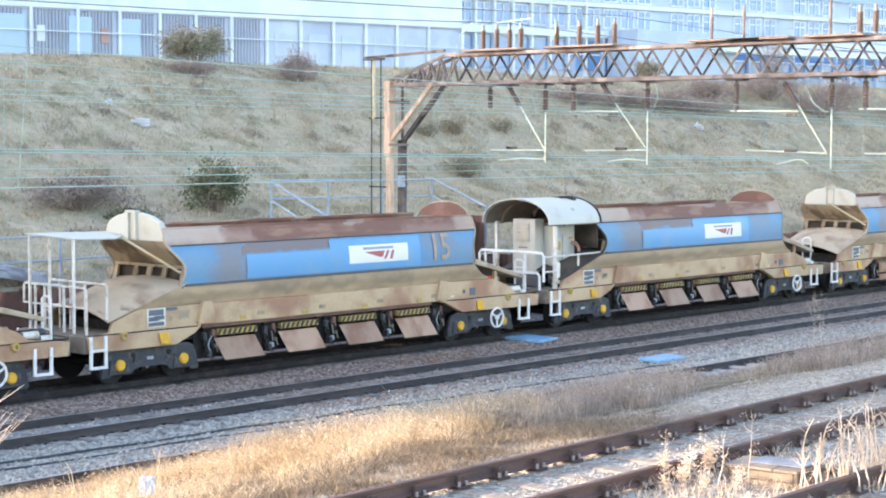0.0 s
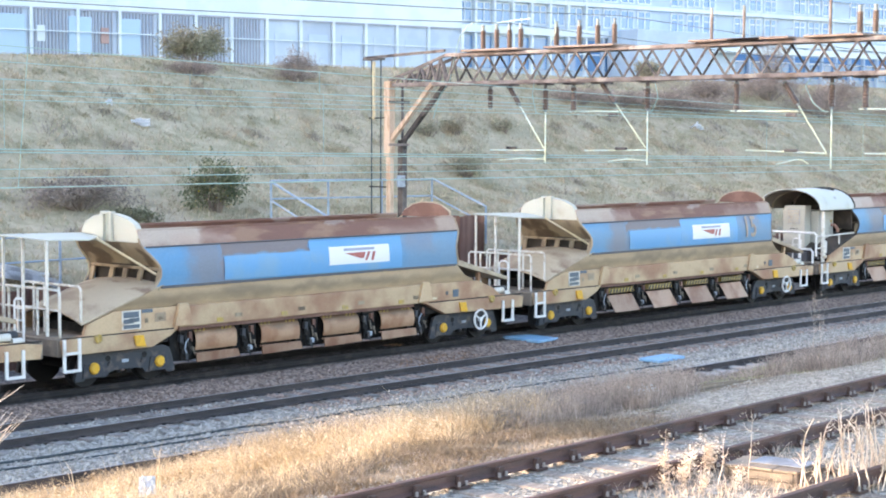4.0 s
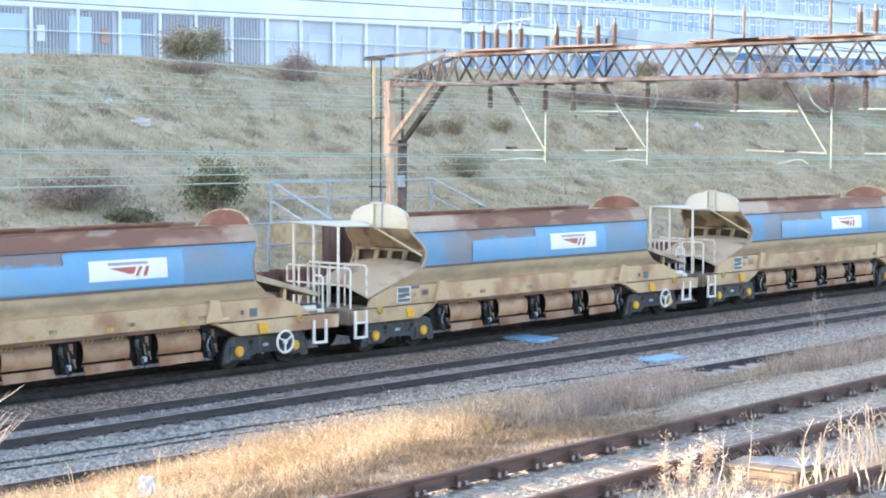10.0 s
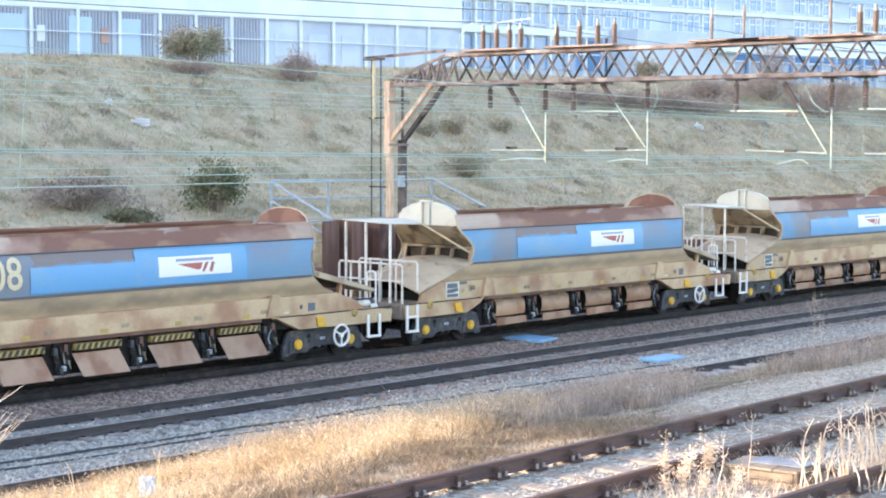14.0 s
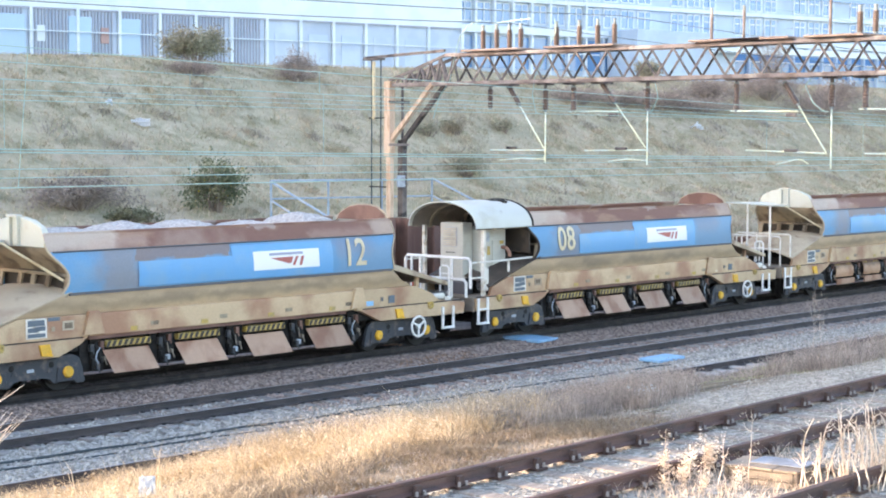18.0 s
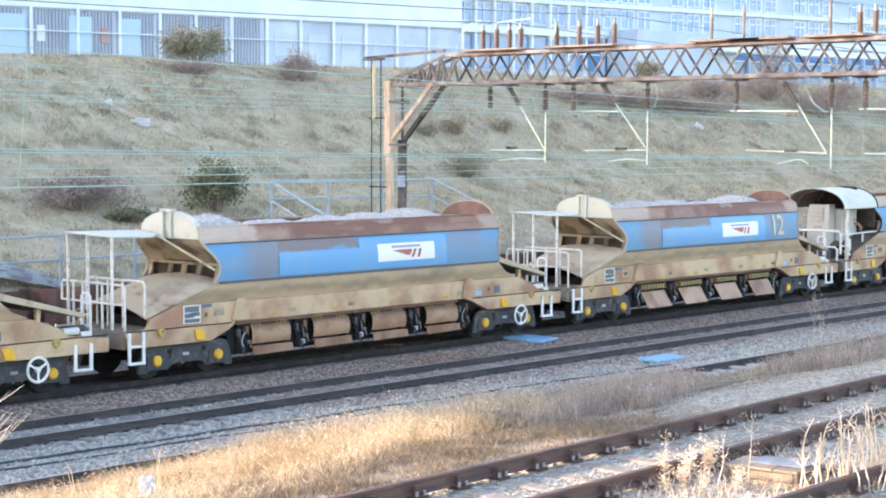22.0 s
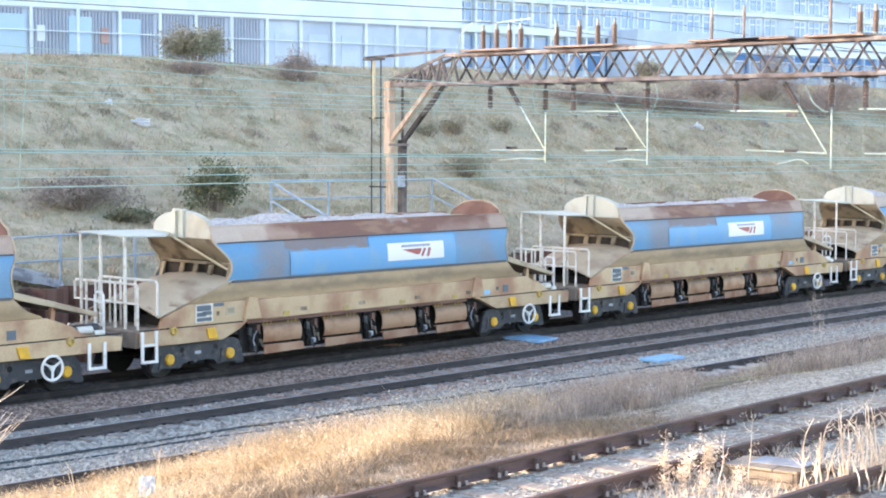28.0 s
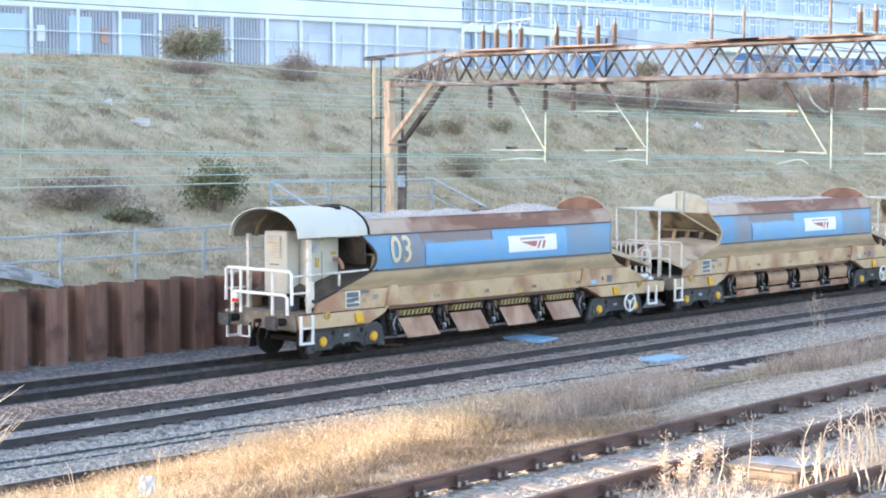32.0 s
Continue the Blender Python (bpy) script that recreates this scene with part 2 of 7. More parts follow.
# ---- mesh tools ----
class Build:
    """Gathers simple solids into one mesh."""

    def __init__(self):
        self.bm = bmesh.new()

    def hexa(self, pts):
        v = [self.bm.verts.new(p) for p in pts]
        for f in ((0, 3, 2, 1), (4, 5, 6, 7), (0, 1, 5, 4), (1, 2, 6, 5), (2, 3, 7, 6), (3, 0, 4, 7)):
            self.bm.faces.new([v[i] for i in f])
        return self

    def box(self, x0, x1, y0, y1, z0, z1):
        return self.hexa([(x0, y0, z0), (x1, y0, z0), (x1, y1, z0), (x0, y1, z0), (x0, y0, z1), (x1, y0, z1), (x1, y1, z1), (x0, y1, z1)])

    def prism(self, outline, offset):
        """A flat outline of 3D points, pushed along offset."""
        off = Vector(offset)
        a = [self.bm.verts.new(p) for p in outline]
        b = [self.bm.verts.new(Vector(p) + off) for p in outline]
        n = len(a)
        self.bm.faces.new(a[::-1])
        self.bm.faces.new(b)
        for i in range(n):
            self.bm.faces.new((a[i], a[(i + 1) % n], b[(i + 1) % n], b[i]))
        return self

    def side(self, outline, y0, y1):
        """An outline in x and z, from y0 to y1."""
        return self.prism([(x, y0, z) for x, z in outline], (0, y1 - y0, 0))

    def across(self, outline, x0, x1):
        """An outline in y and z, from x0 to x1."""
        return self.prism([(x0, y, z) for y, z in outline], (x1 - x0, 0, 0))

    def tube(self, pts, r, n=8, cap=True):
        """A round tube along a chain of points."""
        pts = [Vector(p) for p in pts]
        rings = []
        ref = None
        for i, p in enumerate(pts):
            d = (pts[min(i + 1, len(pts) - 1)] - pts[max(i - 1, 0)]).normalized()
            if ref is None:
                ref = d.cross(Vector((0, 0, 1)) if abs(d.z) < 0.9 else Vector((1, 0, 0))).normalized()
            u = (ref - d * ref.dot(d)).normalized()
            ref, w = u, d.cross(u)
            rr = r[i] if isinstance(r, (list, tuple)) else r
            rings.append([self.bm.verts.new(p + (u * math.cos(2 * math.pi * k / n) + w * math.sin(2 * math.pi * k / n)) * rr) for k in range(n)])
        for a, b in zip(rings, rings[1:]):
            for k in range(n):
                self.bm.faces.new((a[k], a[(k + 1) % n], b[(k + 1) % n], b[k]))
        if cap:
            self.bm.faces.new(rings[0][::-1])
            self.bm.faces.new(rings[-1])
        return self

    def bar(self, a, b, w, h=None):
        """A straight bar of square or flat section between two points."""
        a, b, h = Vector(a), Vector(b), h or w
        d = (b - a).normalized()
        u = d.cross(Vector((0, 0, 1)) if abs(d.z) < 0.95 else Vector((1, 0, 0))).normalized()
        v = u.cross(d)
        s = [(-1, -1), (1, -1), (1, 1), (-1, 1)]
        return self.hexa([a + u * (w / 2 * i) + v * (h / 2 * j) for i, j in s] + [b + u * (w / 2 * i) + v * (h / 2 * j) for i, j in s])

    def sheet(self, section, x0, x1, thick, steps=1):
        """A bent sheet: a line in y and z with a thickness, from x0 to x1."""
        n = len(section)
        pts = [Vector((0, y, z)) for y, z in section]
        nor = []
        for i in range(n):
            d = (pts[min(i + 1, n - 1)] - pts[max(i - 1, 0)]).normalized()
            nor.append(Vector((0, -d.z, d.y)))
        loop = [p for p in pts] + [pts[i] + nor[i] * thick for i in range(n - 1, -1, -1)]
        rings = []
        lo, hi = (q if callable(q) else (lambda z, q=q: q) for q in (x0, x1))
        for k in range(steps + 1):
            rings.append([self.bm.verts.new((lo(p.z) + (hi(p.z) - lo(p.z)) * k / steps, p.y, p.z)) for p in loop])
        m = len(loop)
        for a, b in zip(rings, rings[1:]):
            for k in range(m):
                self.bm.faces.new((a[k], a[(k + 1) % m], b[(k + 1) % m], b[k]))
        for r in (rings[0], rings[-1]):
            for i in range(n - 1):
                self.bm.faces.new((r[i], r[i + 1], r[m - 2 - i], r[m - 1 - i]))
        return self

    def disc(self, centre, axis, r, thick, n=16):
        c, a = Vector(centre), Vector(axis).normalized()
        return self.tube([c - a * thick / 2, c + a * thick / 2], r, n)

    def ring(self, centre, axis, r, tube, n=20, m=6):
        c, a = Vector(centre), Vector(axis).normalized()
        u = a.orthogonal().normalized()
        w = a.cross(u)
        rows = []
        for i in range(n):
            d = u * math.cos(2 * math.pi * i / n) + w * math.sin(2 * math.pi * i / n)
            rows.append([self.bm.verts.new(c + d * (r + tube * math.cos(2 * math.pi * j / m)) + a * tube * math.sin(2 * math.pi * j / m)) for j in range(m)])
        for i in range(n):
            p, q = rows[i], rows[(i + 1) % n]
            for j in range(m):
                self.bm.faces.new((p[j], p[(j + 1) % m], q[(j + 1) % m], q[j]))
        return self

    def bevel(self, w, seg=1):
        bmesh.ops.bevel(self.bm, geom=list(self.bm.edges), offset=w, segments=seg, affect="EDGES", clamp_overlap=True)
        return self

    def mesh(self, name, mat, smooth=False):
        bmesh.ops.recalc_face_normals(self.bm, faces=list(self.bm.faces))
        me = bpy.data.meshes.new(name)
        self.bm.to_mesh(me)
        self.bm.free()
        me.materials.append(mat)
        if smooth:
            me.shade_smooth()
            me.set_sharp_from_angle(angle=radians(35))
        return me


def part(name, b, mat, parent=None, label="", smooth=False, at=None):
    """Links what b built (or a finished mesh) as one object under its thing."""
    me = b.mesh(name, M[mat] if isinstance(mat, str) else mat, smooth) if isinstance(b, Build) else b
    ob = new(name, me)
    if parent:
        ob.parent = parent
    if at is not None:
        ob.matrix_basis = at if isinstance(at, Matrix) else Matrix.Translation(at)
    if label:
        ob["label"] = label
    return ob


def thing(name, label, category, group="", at=None, kind=""):
    ob = new(name)
    if at is not None:
        ob.matrix_basis = at if isinstance(at, Matrix) else Matrix.Translation(at)
    return tagged(ob, label, category, group, kind)


def words(name, text, size, mat, parent, at, label="", thick=0.003):
    """Letters in the built-in font, as a mesh."""
    cu = bpy.data.curves.new(name, "FONT")
    cu.body, cu.size, cu.extrude, cu.align_x, cu.align_y = text, size, thick, "CENTER", "CENTER"
    cu.resolution_u, cu.offset = 3, 0.012
    tmp = bpy.data.objects.new(name, cu)
    me = bpy.data.meshes.new_from_object(tmp)
    bpy.data.objects.remove(tmp)
    me.materials.clear()
    me.materials.append(M[mat])
    return part(name, me, None, parent, label, at=at)


def smooth_step(a, b, x):
    t = min(max((x - a) / (b - a), 0), 1)
    return t * t * (3 - 2 * t)


# ---- ground: one sheet from behind the camera, over the lines and the bank, to the horizon ----
PROFILE = [(-3000, 2.2), (-60, 2.2), (3, 1.9), (8.2, 1.64), (9.5, 1.62), (10.6, 1.64), (13.1, 1.62), (14.5, 1.48), (16.5, 1.10), (18.5, 0.72), (20.4, 0.28), (21.2, 0.12), (22.3, 0.10),
           (23.4, -0.08), (25.0, -0.33), (26.3, -0.38), (27.0, -0.36), (29.4, -0.33), (29.8, -0.20), (30.3, -0.165), (32.9, -0.155), (33.8, -0.20), (34.6, -0.25), (36.18, -0.22),
           (36.28, 1.60), (36.7, 1.85), (39.5, 2.60), (43.0, 3.55), (48.0, 5.75), (52.0, 7.72), (54.0, 8.30), (57.0, 8.42), (64.0, 8.6), (90.0, 9.3), (130.0, 9.8), (600, 12), (3000, 13)]


def ground_z(x, y):
    z = PROFILE[-1][1]
    for (a, za), (b, zb) in zip(PROFILE, PROFILE[1:]):
        if y <= b:
            z = za + (zb - za) * (y - a) / (b - a)
            break
    if 36.5 < y < 62:
        z += (0.009 * (min(max(x, 30), 110) - 36) + 0.20 * (1 - smooth_step(42, 70, x))) * smooth_step(40, 54, y)
        z += 0.25 * noise.noise(Vector((x * 0.09, y * 0.11, 0))) + 0.10 * noise.noise(Vector((x * 0.45, y * 0.45, 3)))
    elif 13.5 < y < 21:
        z += 0.10 * noise.noise(Vector((x * 0.35, y * 0.35, 7)))
    elif 0 < y < 36.1:
        z += 0.025 * noise.noise(Vector((x * 1.3, y * 1.3, 5)))
    return z


def ground_material():
    """Ballast on the lines, dry grass on the bank, earth between, by the strips of the plan."""
    m = bpy.data.materials.new("ballast_and_dry_grass")
    m.use_nodes = True
    nt = m.node_tree
    b = nt.nodes["Principled BSDF"]
    b.inputs["Roughness"].default_value = 0.95
    b.inputs["Specular IOR Level"].default_value = 0.2
    geo = nt.nodes.new("ShaderNodeNewGeometry")
    sep = nt.nodes.new("ShaderNodeSeparateXYZ")
    nt.links.new(geo.outputs["Position"], sep.inputs[0])

    def tex(sc, detail=4):
        n = nt.nodes.new("ShaderNodeTexNoise")
        n.inputs["Scale"].default_value, n.inputs["Detail"].default_value = sc, detail
        nt.links.new(geo.outputs["Position"], n.inputs["Vector"])
        return n.outputs[0]

    def cells(sc, out="Color"):
        n = nt.nodes.new("ShaderNodeTexVoronoi")
        n.inputs["Scale"].default_value = sc
        nt.links.new(geo.outputs["Position"], n.inputs["Vector"])
        return n.outputs[out]

    def ramp(src, stops):
        r = nt.nodes.new("ShaderNodeValToRGB")
        el = r.color_ramp.elements
        while len(el) < len(stops):
            el.new(0.5)
        for e, (p, c) in zip(el, stops):
            e.position, e.color = p, (*c, 1)
        nt.links.new(src, r.inputs[0])
        return r.outputs[0]

    def mix(f, a, c):
        x = nt.nodes.new("ShaderNodeMix")
        x.data_type = "RGBA"
        for s, v in ((0, f), (6, a), (7, c)):
            nt.links.new(v, x.inputs[s])
        return x.outputs[2]

    def edge(a, c, wob=0.0, slide=0.0):
        """1 beyond y = c, 0 before y = a, with an uneven border that lies nearer by slide up the line."""
        src = sep.outputs[1]
        if slide:
            r = nt.nodes.new("ShaderNodeMapRange")
            r.interpolation_type = "SMOOTHSTEP"
            for key, value in (("From Min", 20.0 if slide < 0 else 21.0), ("From Max", 23.0 if slide < 0 else 28.0), ("To Min", 0.0), ("To Max", slide)):
                r.inputs[key].default_value = value
            nt.links.new(sep.outputs[0], r.inputs["Value"])
            w = nt.nodes.new("ShaderNodeMath")
            nt.links.new(src, w.inputs[0])
            nt.links.new(r.outputs[0], w.inputs[1])
            src = w.outputs[0]
        if wob:
            w = nt.nodes.new("ShaderNodeMath")
            w.operation = "MULTIPLY_ADD"
            nt.links.new(tex(0.9, 5), w.inputs[0])
            w.inputs[1].default_value = wob
            nt.links.new(src, w.inputs[2])
            src = w.outputs[0]
        r = nt.nodes.new("ShaderNodeMapRange")
        r.inputs["From Min"].default_value, r.inputs["From Max"].default_value = a + wob / 2, c + wob / 2
        nt.links.new(src, r.inputs["Value"])
        return r.outputs[0]

    stone = nt.nodes.new("ShaderNodeSeparateColor")
    nt.links.new(cells(14), stone.inputs[0])
    pick = stone.outputs[0]
    brown = ramp(pick, [(0, (0.135, 0.098, 0.08)), (0.5, (0.275, 0.205, 0.168)), (1, (0.46, 0.37, 0.315))])
    grey = ramp(pick, [(0, (0.175, 0.17, 0.155)), (0.5, (0.335, 0.325, 0.295)), (1, (0.52, 0.505, 0.46))])
    sooty = ramp(pick, [(0, (0.03, 0.028, 0.028)), (0.5, (0.07, 0.066, 0.064)), (1, (0.15, 0.142, 0.138))])
    dusty = ramp(pick, [(0, (0.085, 0.08, 0.078)), (0.5, (0.185, 0.172, 0.165)), (1, (0.34, 0.32, 0.305))])
    pale = ramp(pick, [(0, (0.20, 0.18, 0.15)), (0.5, (0.36, 0.335, 0.285)), (1, (0.54, 0.50, 0.435))])
    earth = ramp(tex(1.7), [(0.3, (0.10, 0.085, 0.06)), (0.5, (0.20, 0.16, 0.11)), (0.7, (0.30, 0.24, 0.16))])
    turf = ramp(tex(0.55, 8), [(0.30, (0.25, 0.235, 0.15)), (0.45, (0.36, 0.32, 0.215)), (0.56, (0.46, 0.385, 0.275)), (0.70, (0.36, 0.28, 0.21))])
    clump = ramp(tex(2.4, 6), [(0.34, (0.31, 0.29, 0.19)), (0.5, (0.44, 0.39, 0.275)), (0.66, (0.53, 0.455, 0.33))])
    turf = mix(ramp(tex(0.22, 3), [(0.35, (0.25, 0.25, 0.25)), (0.65, (0.85, 0.85, 0.85))]), turf, clump)
    c = pale
    c = mix(edge(12.9, 14.0, 1.2, -2.0), c, earth)
    c = mix(edge(20.9, 21.7, 1.2), c, grey)
    c = mix(edge(28.3, 28.9, 0.8, 2.2), c, brown)
    c = mix(edge(30.55, 30.8, 0.25), c, sooty)
    c = mix(edge(32.55, 32.8, 0.25), c, brown)
    c = mix(edge(33.4, 34.1, 0.6), c, dusty)
    c = mix(edge(36.2, 36.26), c, turf)
    nt.links.new(c, b.inputs["Base Color"])
    bp = nt.nodes.new("ShaderNodeBump")
    bp.inputs["Strength"].default_value, bp.inputs["Distance"].default_value = 1.0, 0.05
    nt.links.new(cells(14, "Distance"), bp.inputs["Height"])
    nt.links.new(bp.outputs[0], b.inputs["Normal"])
    return m


def make_ground():
    ys = sorted(set([-3000, -600, -60, -10, 0, 3, 6] + [round(8 + 0.25 * i, 2) for i in range(111)] + [36.18, 36.28, 36.45, 36.7, 37, 37.5] +
                    [38 + 0.5 * i for i in range(49)] + [64, 68, 72, 80, 90, 105, 120, 200, 600, 3000]))
    xs = [-3000, -400, -100, -40, -10, 0, 6, 10] + [10.6 + 0.6 * i for i in range(194)] + [130, 140, 160, 200, 260, 400, 800, 3000]
    verts = [(x, y, ground_z(x, y)) for y in ys for x in xs]
    n = len(xs)
    faces = [(j * n + i, j * n + i + 1, (j + 1) * n + i + 1, (j + 1) * n + i) for j in range(len(ys) - 1) for i in range(n - 1)]
    me = bpy.data.meshes.new("ground")
    me.from_pydata(verts, [], faces)
    me.materials.append(ground_material())
    me.shade_smooth()
    tagged(new("ground", me), "stony trackside ground rising to a dry grass bank", "ground", kind="structure")


make_ground()


# ---- tracks ----
RAIL_SECTION = [(-0.07, -0.16), (0.07, -0.16), (0.07, -0.148), (0.012, -0.12), (0.010, -0.045), (0.035, -0.032), (0.035, -0.004), (0.030, 0.0), (-0.030, 0.0), (-0.035, -0.004), (-0.035, -0.032), (-0.010, -0.045), (-0.012, -0.12), (-0.07, -0.148)]


def rail_part(parent, line, top, mat, polished, x0, x1, step=2.0):
    """One rail along y = line(x); where trains run its head is bright."""
    n = int((x1 - x0) / step) + 1
    b = Build()
    rows = []
    for i in range(n + 1):
        x = x0 + (x1 - x0) * i / n
        rows.append([b.bm.verts.new((x, line(x) + u, top + v)) for u, v in RAIL_SECTION])
    m = len(RAIL_SECTION)
    for a, c in zip(rows, rows[1:]):
        for k in range(m):
            b.bm.faces.new((a[k], a[(k + 1) % m], c[(k + 1) % m], c[k]))
    ob = part("rail", b, mat, parent)
    if polished:
        h = Build()
        rows = []
        for i in range(n + 1):
            x = x0 + (x1 - x0) * i / n
            rows.append([h.bm.verts.new((x, line(x) + u, top + v)) for u, v in ((-0.028, 0.001), (0.028, 0.001), (0.028, 0.005), (-0.028, 0.005))])
        for a, c in zip(rows, rows[1:]):
            for k in range(4):
                h.bm.faces.new((a[k], a[(k + 1) % 4], c[(k + 1) % 4], c[k]))
        part("rail_head", h, "shine", ob, "polished running surface of the rail")
    return ob


GAUGE = 1.505


def main_track(name, far, top, label, bend, sleepers="sleeper_grey", x0=-20, x1=170, worn=True):
    t = thing(name, label, "railway track", kind="structure")
    for off in (0, -GAUGE):
        rail_part(t, lambda x, o=off: far + o + bend * (x - 30) ** 2, top, "rail_dark" if worn else "rail_black", worn, x0, x1)
    b = Build().box(-0.13, 0.13, -1.95, 0.45, -0.36, -0.155).bevel(0.02)
    me = b.mesh("sleeper", M[sleepers])
    clip = Build().box(-0.035, 0.035, -0.13, -0.05, -0.16, -0.13).box(-0.035, 0.035, 0.05, 0.13, -0.16, -0.13).bevel(0.008).mesh("rail_clip", M["black"])
    for i in range(110):
        x = 10 + 0.65 * i
        y = far + bend * (x - 30) ** 2
        sl = part("sleeper", me, None, t, at=pose(x, y, top + random.uniform(-0.006, 0.008) if worn else top - 0.045, 0, 0, random.uniform(-0.8, 0.8)))
        if worn and 14 < x < 60:
            for off in (0, -GAUGE):
                part("rail_clip", clip, None, sl, at=(0, off, 0))
    return t


main_track("railway_track_1", D_MID + GAUGE / 2, 0.0, "main line track with dark rails on brown ballast", 0.0, "timber", worn=False)
main_track("railway_track_2", C_FAR, C_TOP, "empty main line track with dark rails on brown ballast", BEND)
b_track = thing("railway_track_3", "disused track half buried in dry grass and gravel", "railway track", kind="structure")
rail_part(b_track, lambda x: B_FAR + BEND * (x - 30) ** 2, B_TOP, "rail_dark", True, 10, 120)
rail_part(b_track, lambda x: B_FAR - GAUGE + BEND * (x - 30) ** 2, B_TOP, "rail", False, 10, 120)
me = Build().box(-0.13, 0.13, -1.95, 0.5, -0.3, -0.12).bevel(0.02).mesh("sleeper", M["concrete"])
for i in range(4):
    part("sleeper", me, None, b_track, at=pose(32.9 + 0.72 * i, B_FAR - 0.05, B_TOP - 0.015 * (i % 2), 0, 0, 1.5 * (i % 2)))


def siding(name, far, label, x0, x1, rails=(0, -GAUGE)):
    t = thing(name, label, "railway track", kind="structure")
    line = lambda x: far + A_SKEW * (x - 25)
    for off in rails:
        rail_part(t, lambda x, o=off: line(x) + o, A_TOP, "rail", False, x0, x1)
    slp = Build().box(-0.125, 0.125, -2.0, 0.5, -0.30, -0.17).bevel(0.015).mesh("sleeper", M["timber"])
    chair = Build()
    chair.box(-0.09, 0.09, -0.17, 0.17, -0.185, -0.155)
    chair.side([(-0.05, -0.16), (0.05, -0.16), (0.04, -0.05), (-0.04, -0.05)], -0.115, -0.06)
    chair.side([(-0.05, -0.16), (0.05, -0.16), (0.04, -0.05), (-0.04, -0.05)], 0.06, 0.115)
    chair = chair.mesh("rail_chair", M["chair"])
    bolt = Build().tube([(0, 0, -0.16), (0, 0, -0.105)], [0.022, 0.017], 6).mesh("bolt", M["key"])
    n = int((x1 - max(x0, 9)) / 0.7)
    for i in range(n):
        x = max(x0, 9) + 0.7 * i
        part("sleeper", slp, None, t, at=pose(x, line(x), A_TOP - 0.022, 0, 0, random.uniform(-1.5, 1.5)))
        for off in rails:
            c = part("rail_chair", chair, None, t, at=(x, line(x) + off, A_TOP))
            if 10 < x < 34:
                for u in (-0.06, 0.06):
                    part("bolt", bolt, None, c, at=(u, -0.135, 0))
    return t


siding("railway_track_4", A_FAR, "rusty siding rails on buried timber sleepers", 5, 62)
siding("railway_track_5", A_FAR - GAUGE - 1.88, "rusty siding rail among dry weeds", 5, 30, (0, ))


# ---- sheet-pile wall at the foot of the bank ----
def pile_mesh(key, height):
    """One pressed steel pile, 1.2 m wide: a proud pan, a flank, a sunk pan, a flank."""
    line = [(0.0, 0.0), (0.03, -0.02), (0.66, -0.02), (0.70, 0.02), (0.76, 0.46), (0.79, 0.50), (1.09, 0.50), (1.12, 0.46), (1.195, 0.0)]
    b = Build()
    rings = []
    for off in (0.0, 0.03):
        rings.append(([b.bm.verts.new((x, y + off, -0.6)) for x, y in line], [b.bm.verts.new((x, y + off, height)) for x, y in line]))
    for lo, hi in rings:
        for i in range(len(line) - 1):
            b.bm.faces.new((lo[i], lo[i + 1], hi[i + 1], hi[i]))
    for i in range(len(line) - 1):
        b.bm.faces.new((rings[0][1][i], rings[0][1][i + 1], rings[1][1][i + 1], rings[1][1][i]))
    return b.mesh(key, M["pile"])


wall = tagged(new("wall_north"), "rust-brown steel sheet-pile retaining wall", "retaining wall", kind="structure")
low_pile, tall_pile = pile_mesh("sheet_pile", 1.73), pile_mesh("sheet_pile", 3.06)
for i in range(58):
    x = 11.66 + 1.195 * i
    tall = 34.2 < x < 41.4
    part("sheet_pile", tall_pile if tall else low_pile, None, wall, at=pose(x, PILE_Y - 0.06, random.uniform(-0.03, 0.03), 0, 0, 0))
fill = Build().box(35.2, 42.2, PILE_Y + 0.42, 39.0, 1.0, 2.98).bevel(0.05)
tagged(part("filled_platform", fill, "earth"), "low earth platform behind tall sheet piles", "platform", kind="structure")

# ---- tubular fences on top of the wall ----
def tube_fence(name, label, posts, rails, foot):
    f = thing(name, label, "fence", "blue-grey tube fences")
    for p in posts:
        part("post", Build().tube([(p[0], p[1], p[2] - foot), p], 0.036, 8), "galv", f)
    for a, c, r in rails:
        part("rail", Build().tube([a, c], r, 8), "galv", f)
    return f


fp = [(13.7 + 2.35 * i, 35.95, 2.98 + 0.008 * (13.7 + 2.35 * i - 20)) for i in range(10)]
fr = [((fp[i][0], 35.95, fp[i][2] - d), (fp[i + 1][0], 35.95, fp[i + 1][2] - d), 0.024) for i in range(9) for d in (0.0, 0.62)]
tube_fence("tube_fence", "blue-grey two-rail tube fence along the pile wall", fp, fr, 1.25)
TOP = 4.20
pp = [(35.0 + 2.41 * i, 38.6, TOP - 0.02 * i) for i in range(4)]
pr = [(pp[i], pp[i + 1], 0.035) for i in range(3)] + [((a[0], a[1], a[2] - 0.55), (c[0], c[1], c[2] - 0.55), 0.028) for a, c in zip(pp, pp[1:])]
tube_fence("tube_fence", "blue-grey handrail round a raised platform", pp, pr, 1.3)
for x0, x1, z1 in ((35.0, 34.97, 3.13), (42.25, 41.92, 3.32)):
    tube_fence("tube_fence", "sloping blue-grey handrail down to the wall", [(x1, 35.95, z1)],
               [((x0, 38.6, 4.17), (x1, 35.95, z1), 0.038), ((x0, 38.6, 3.60), (x1, 35.95, z1 - 0.57), 0.03)], 1.2)
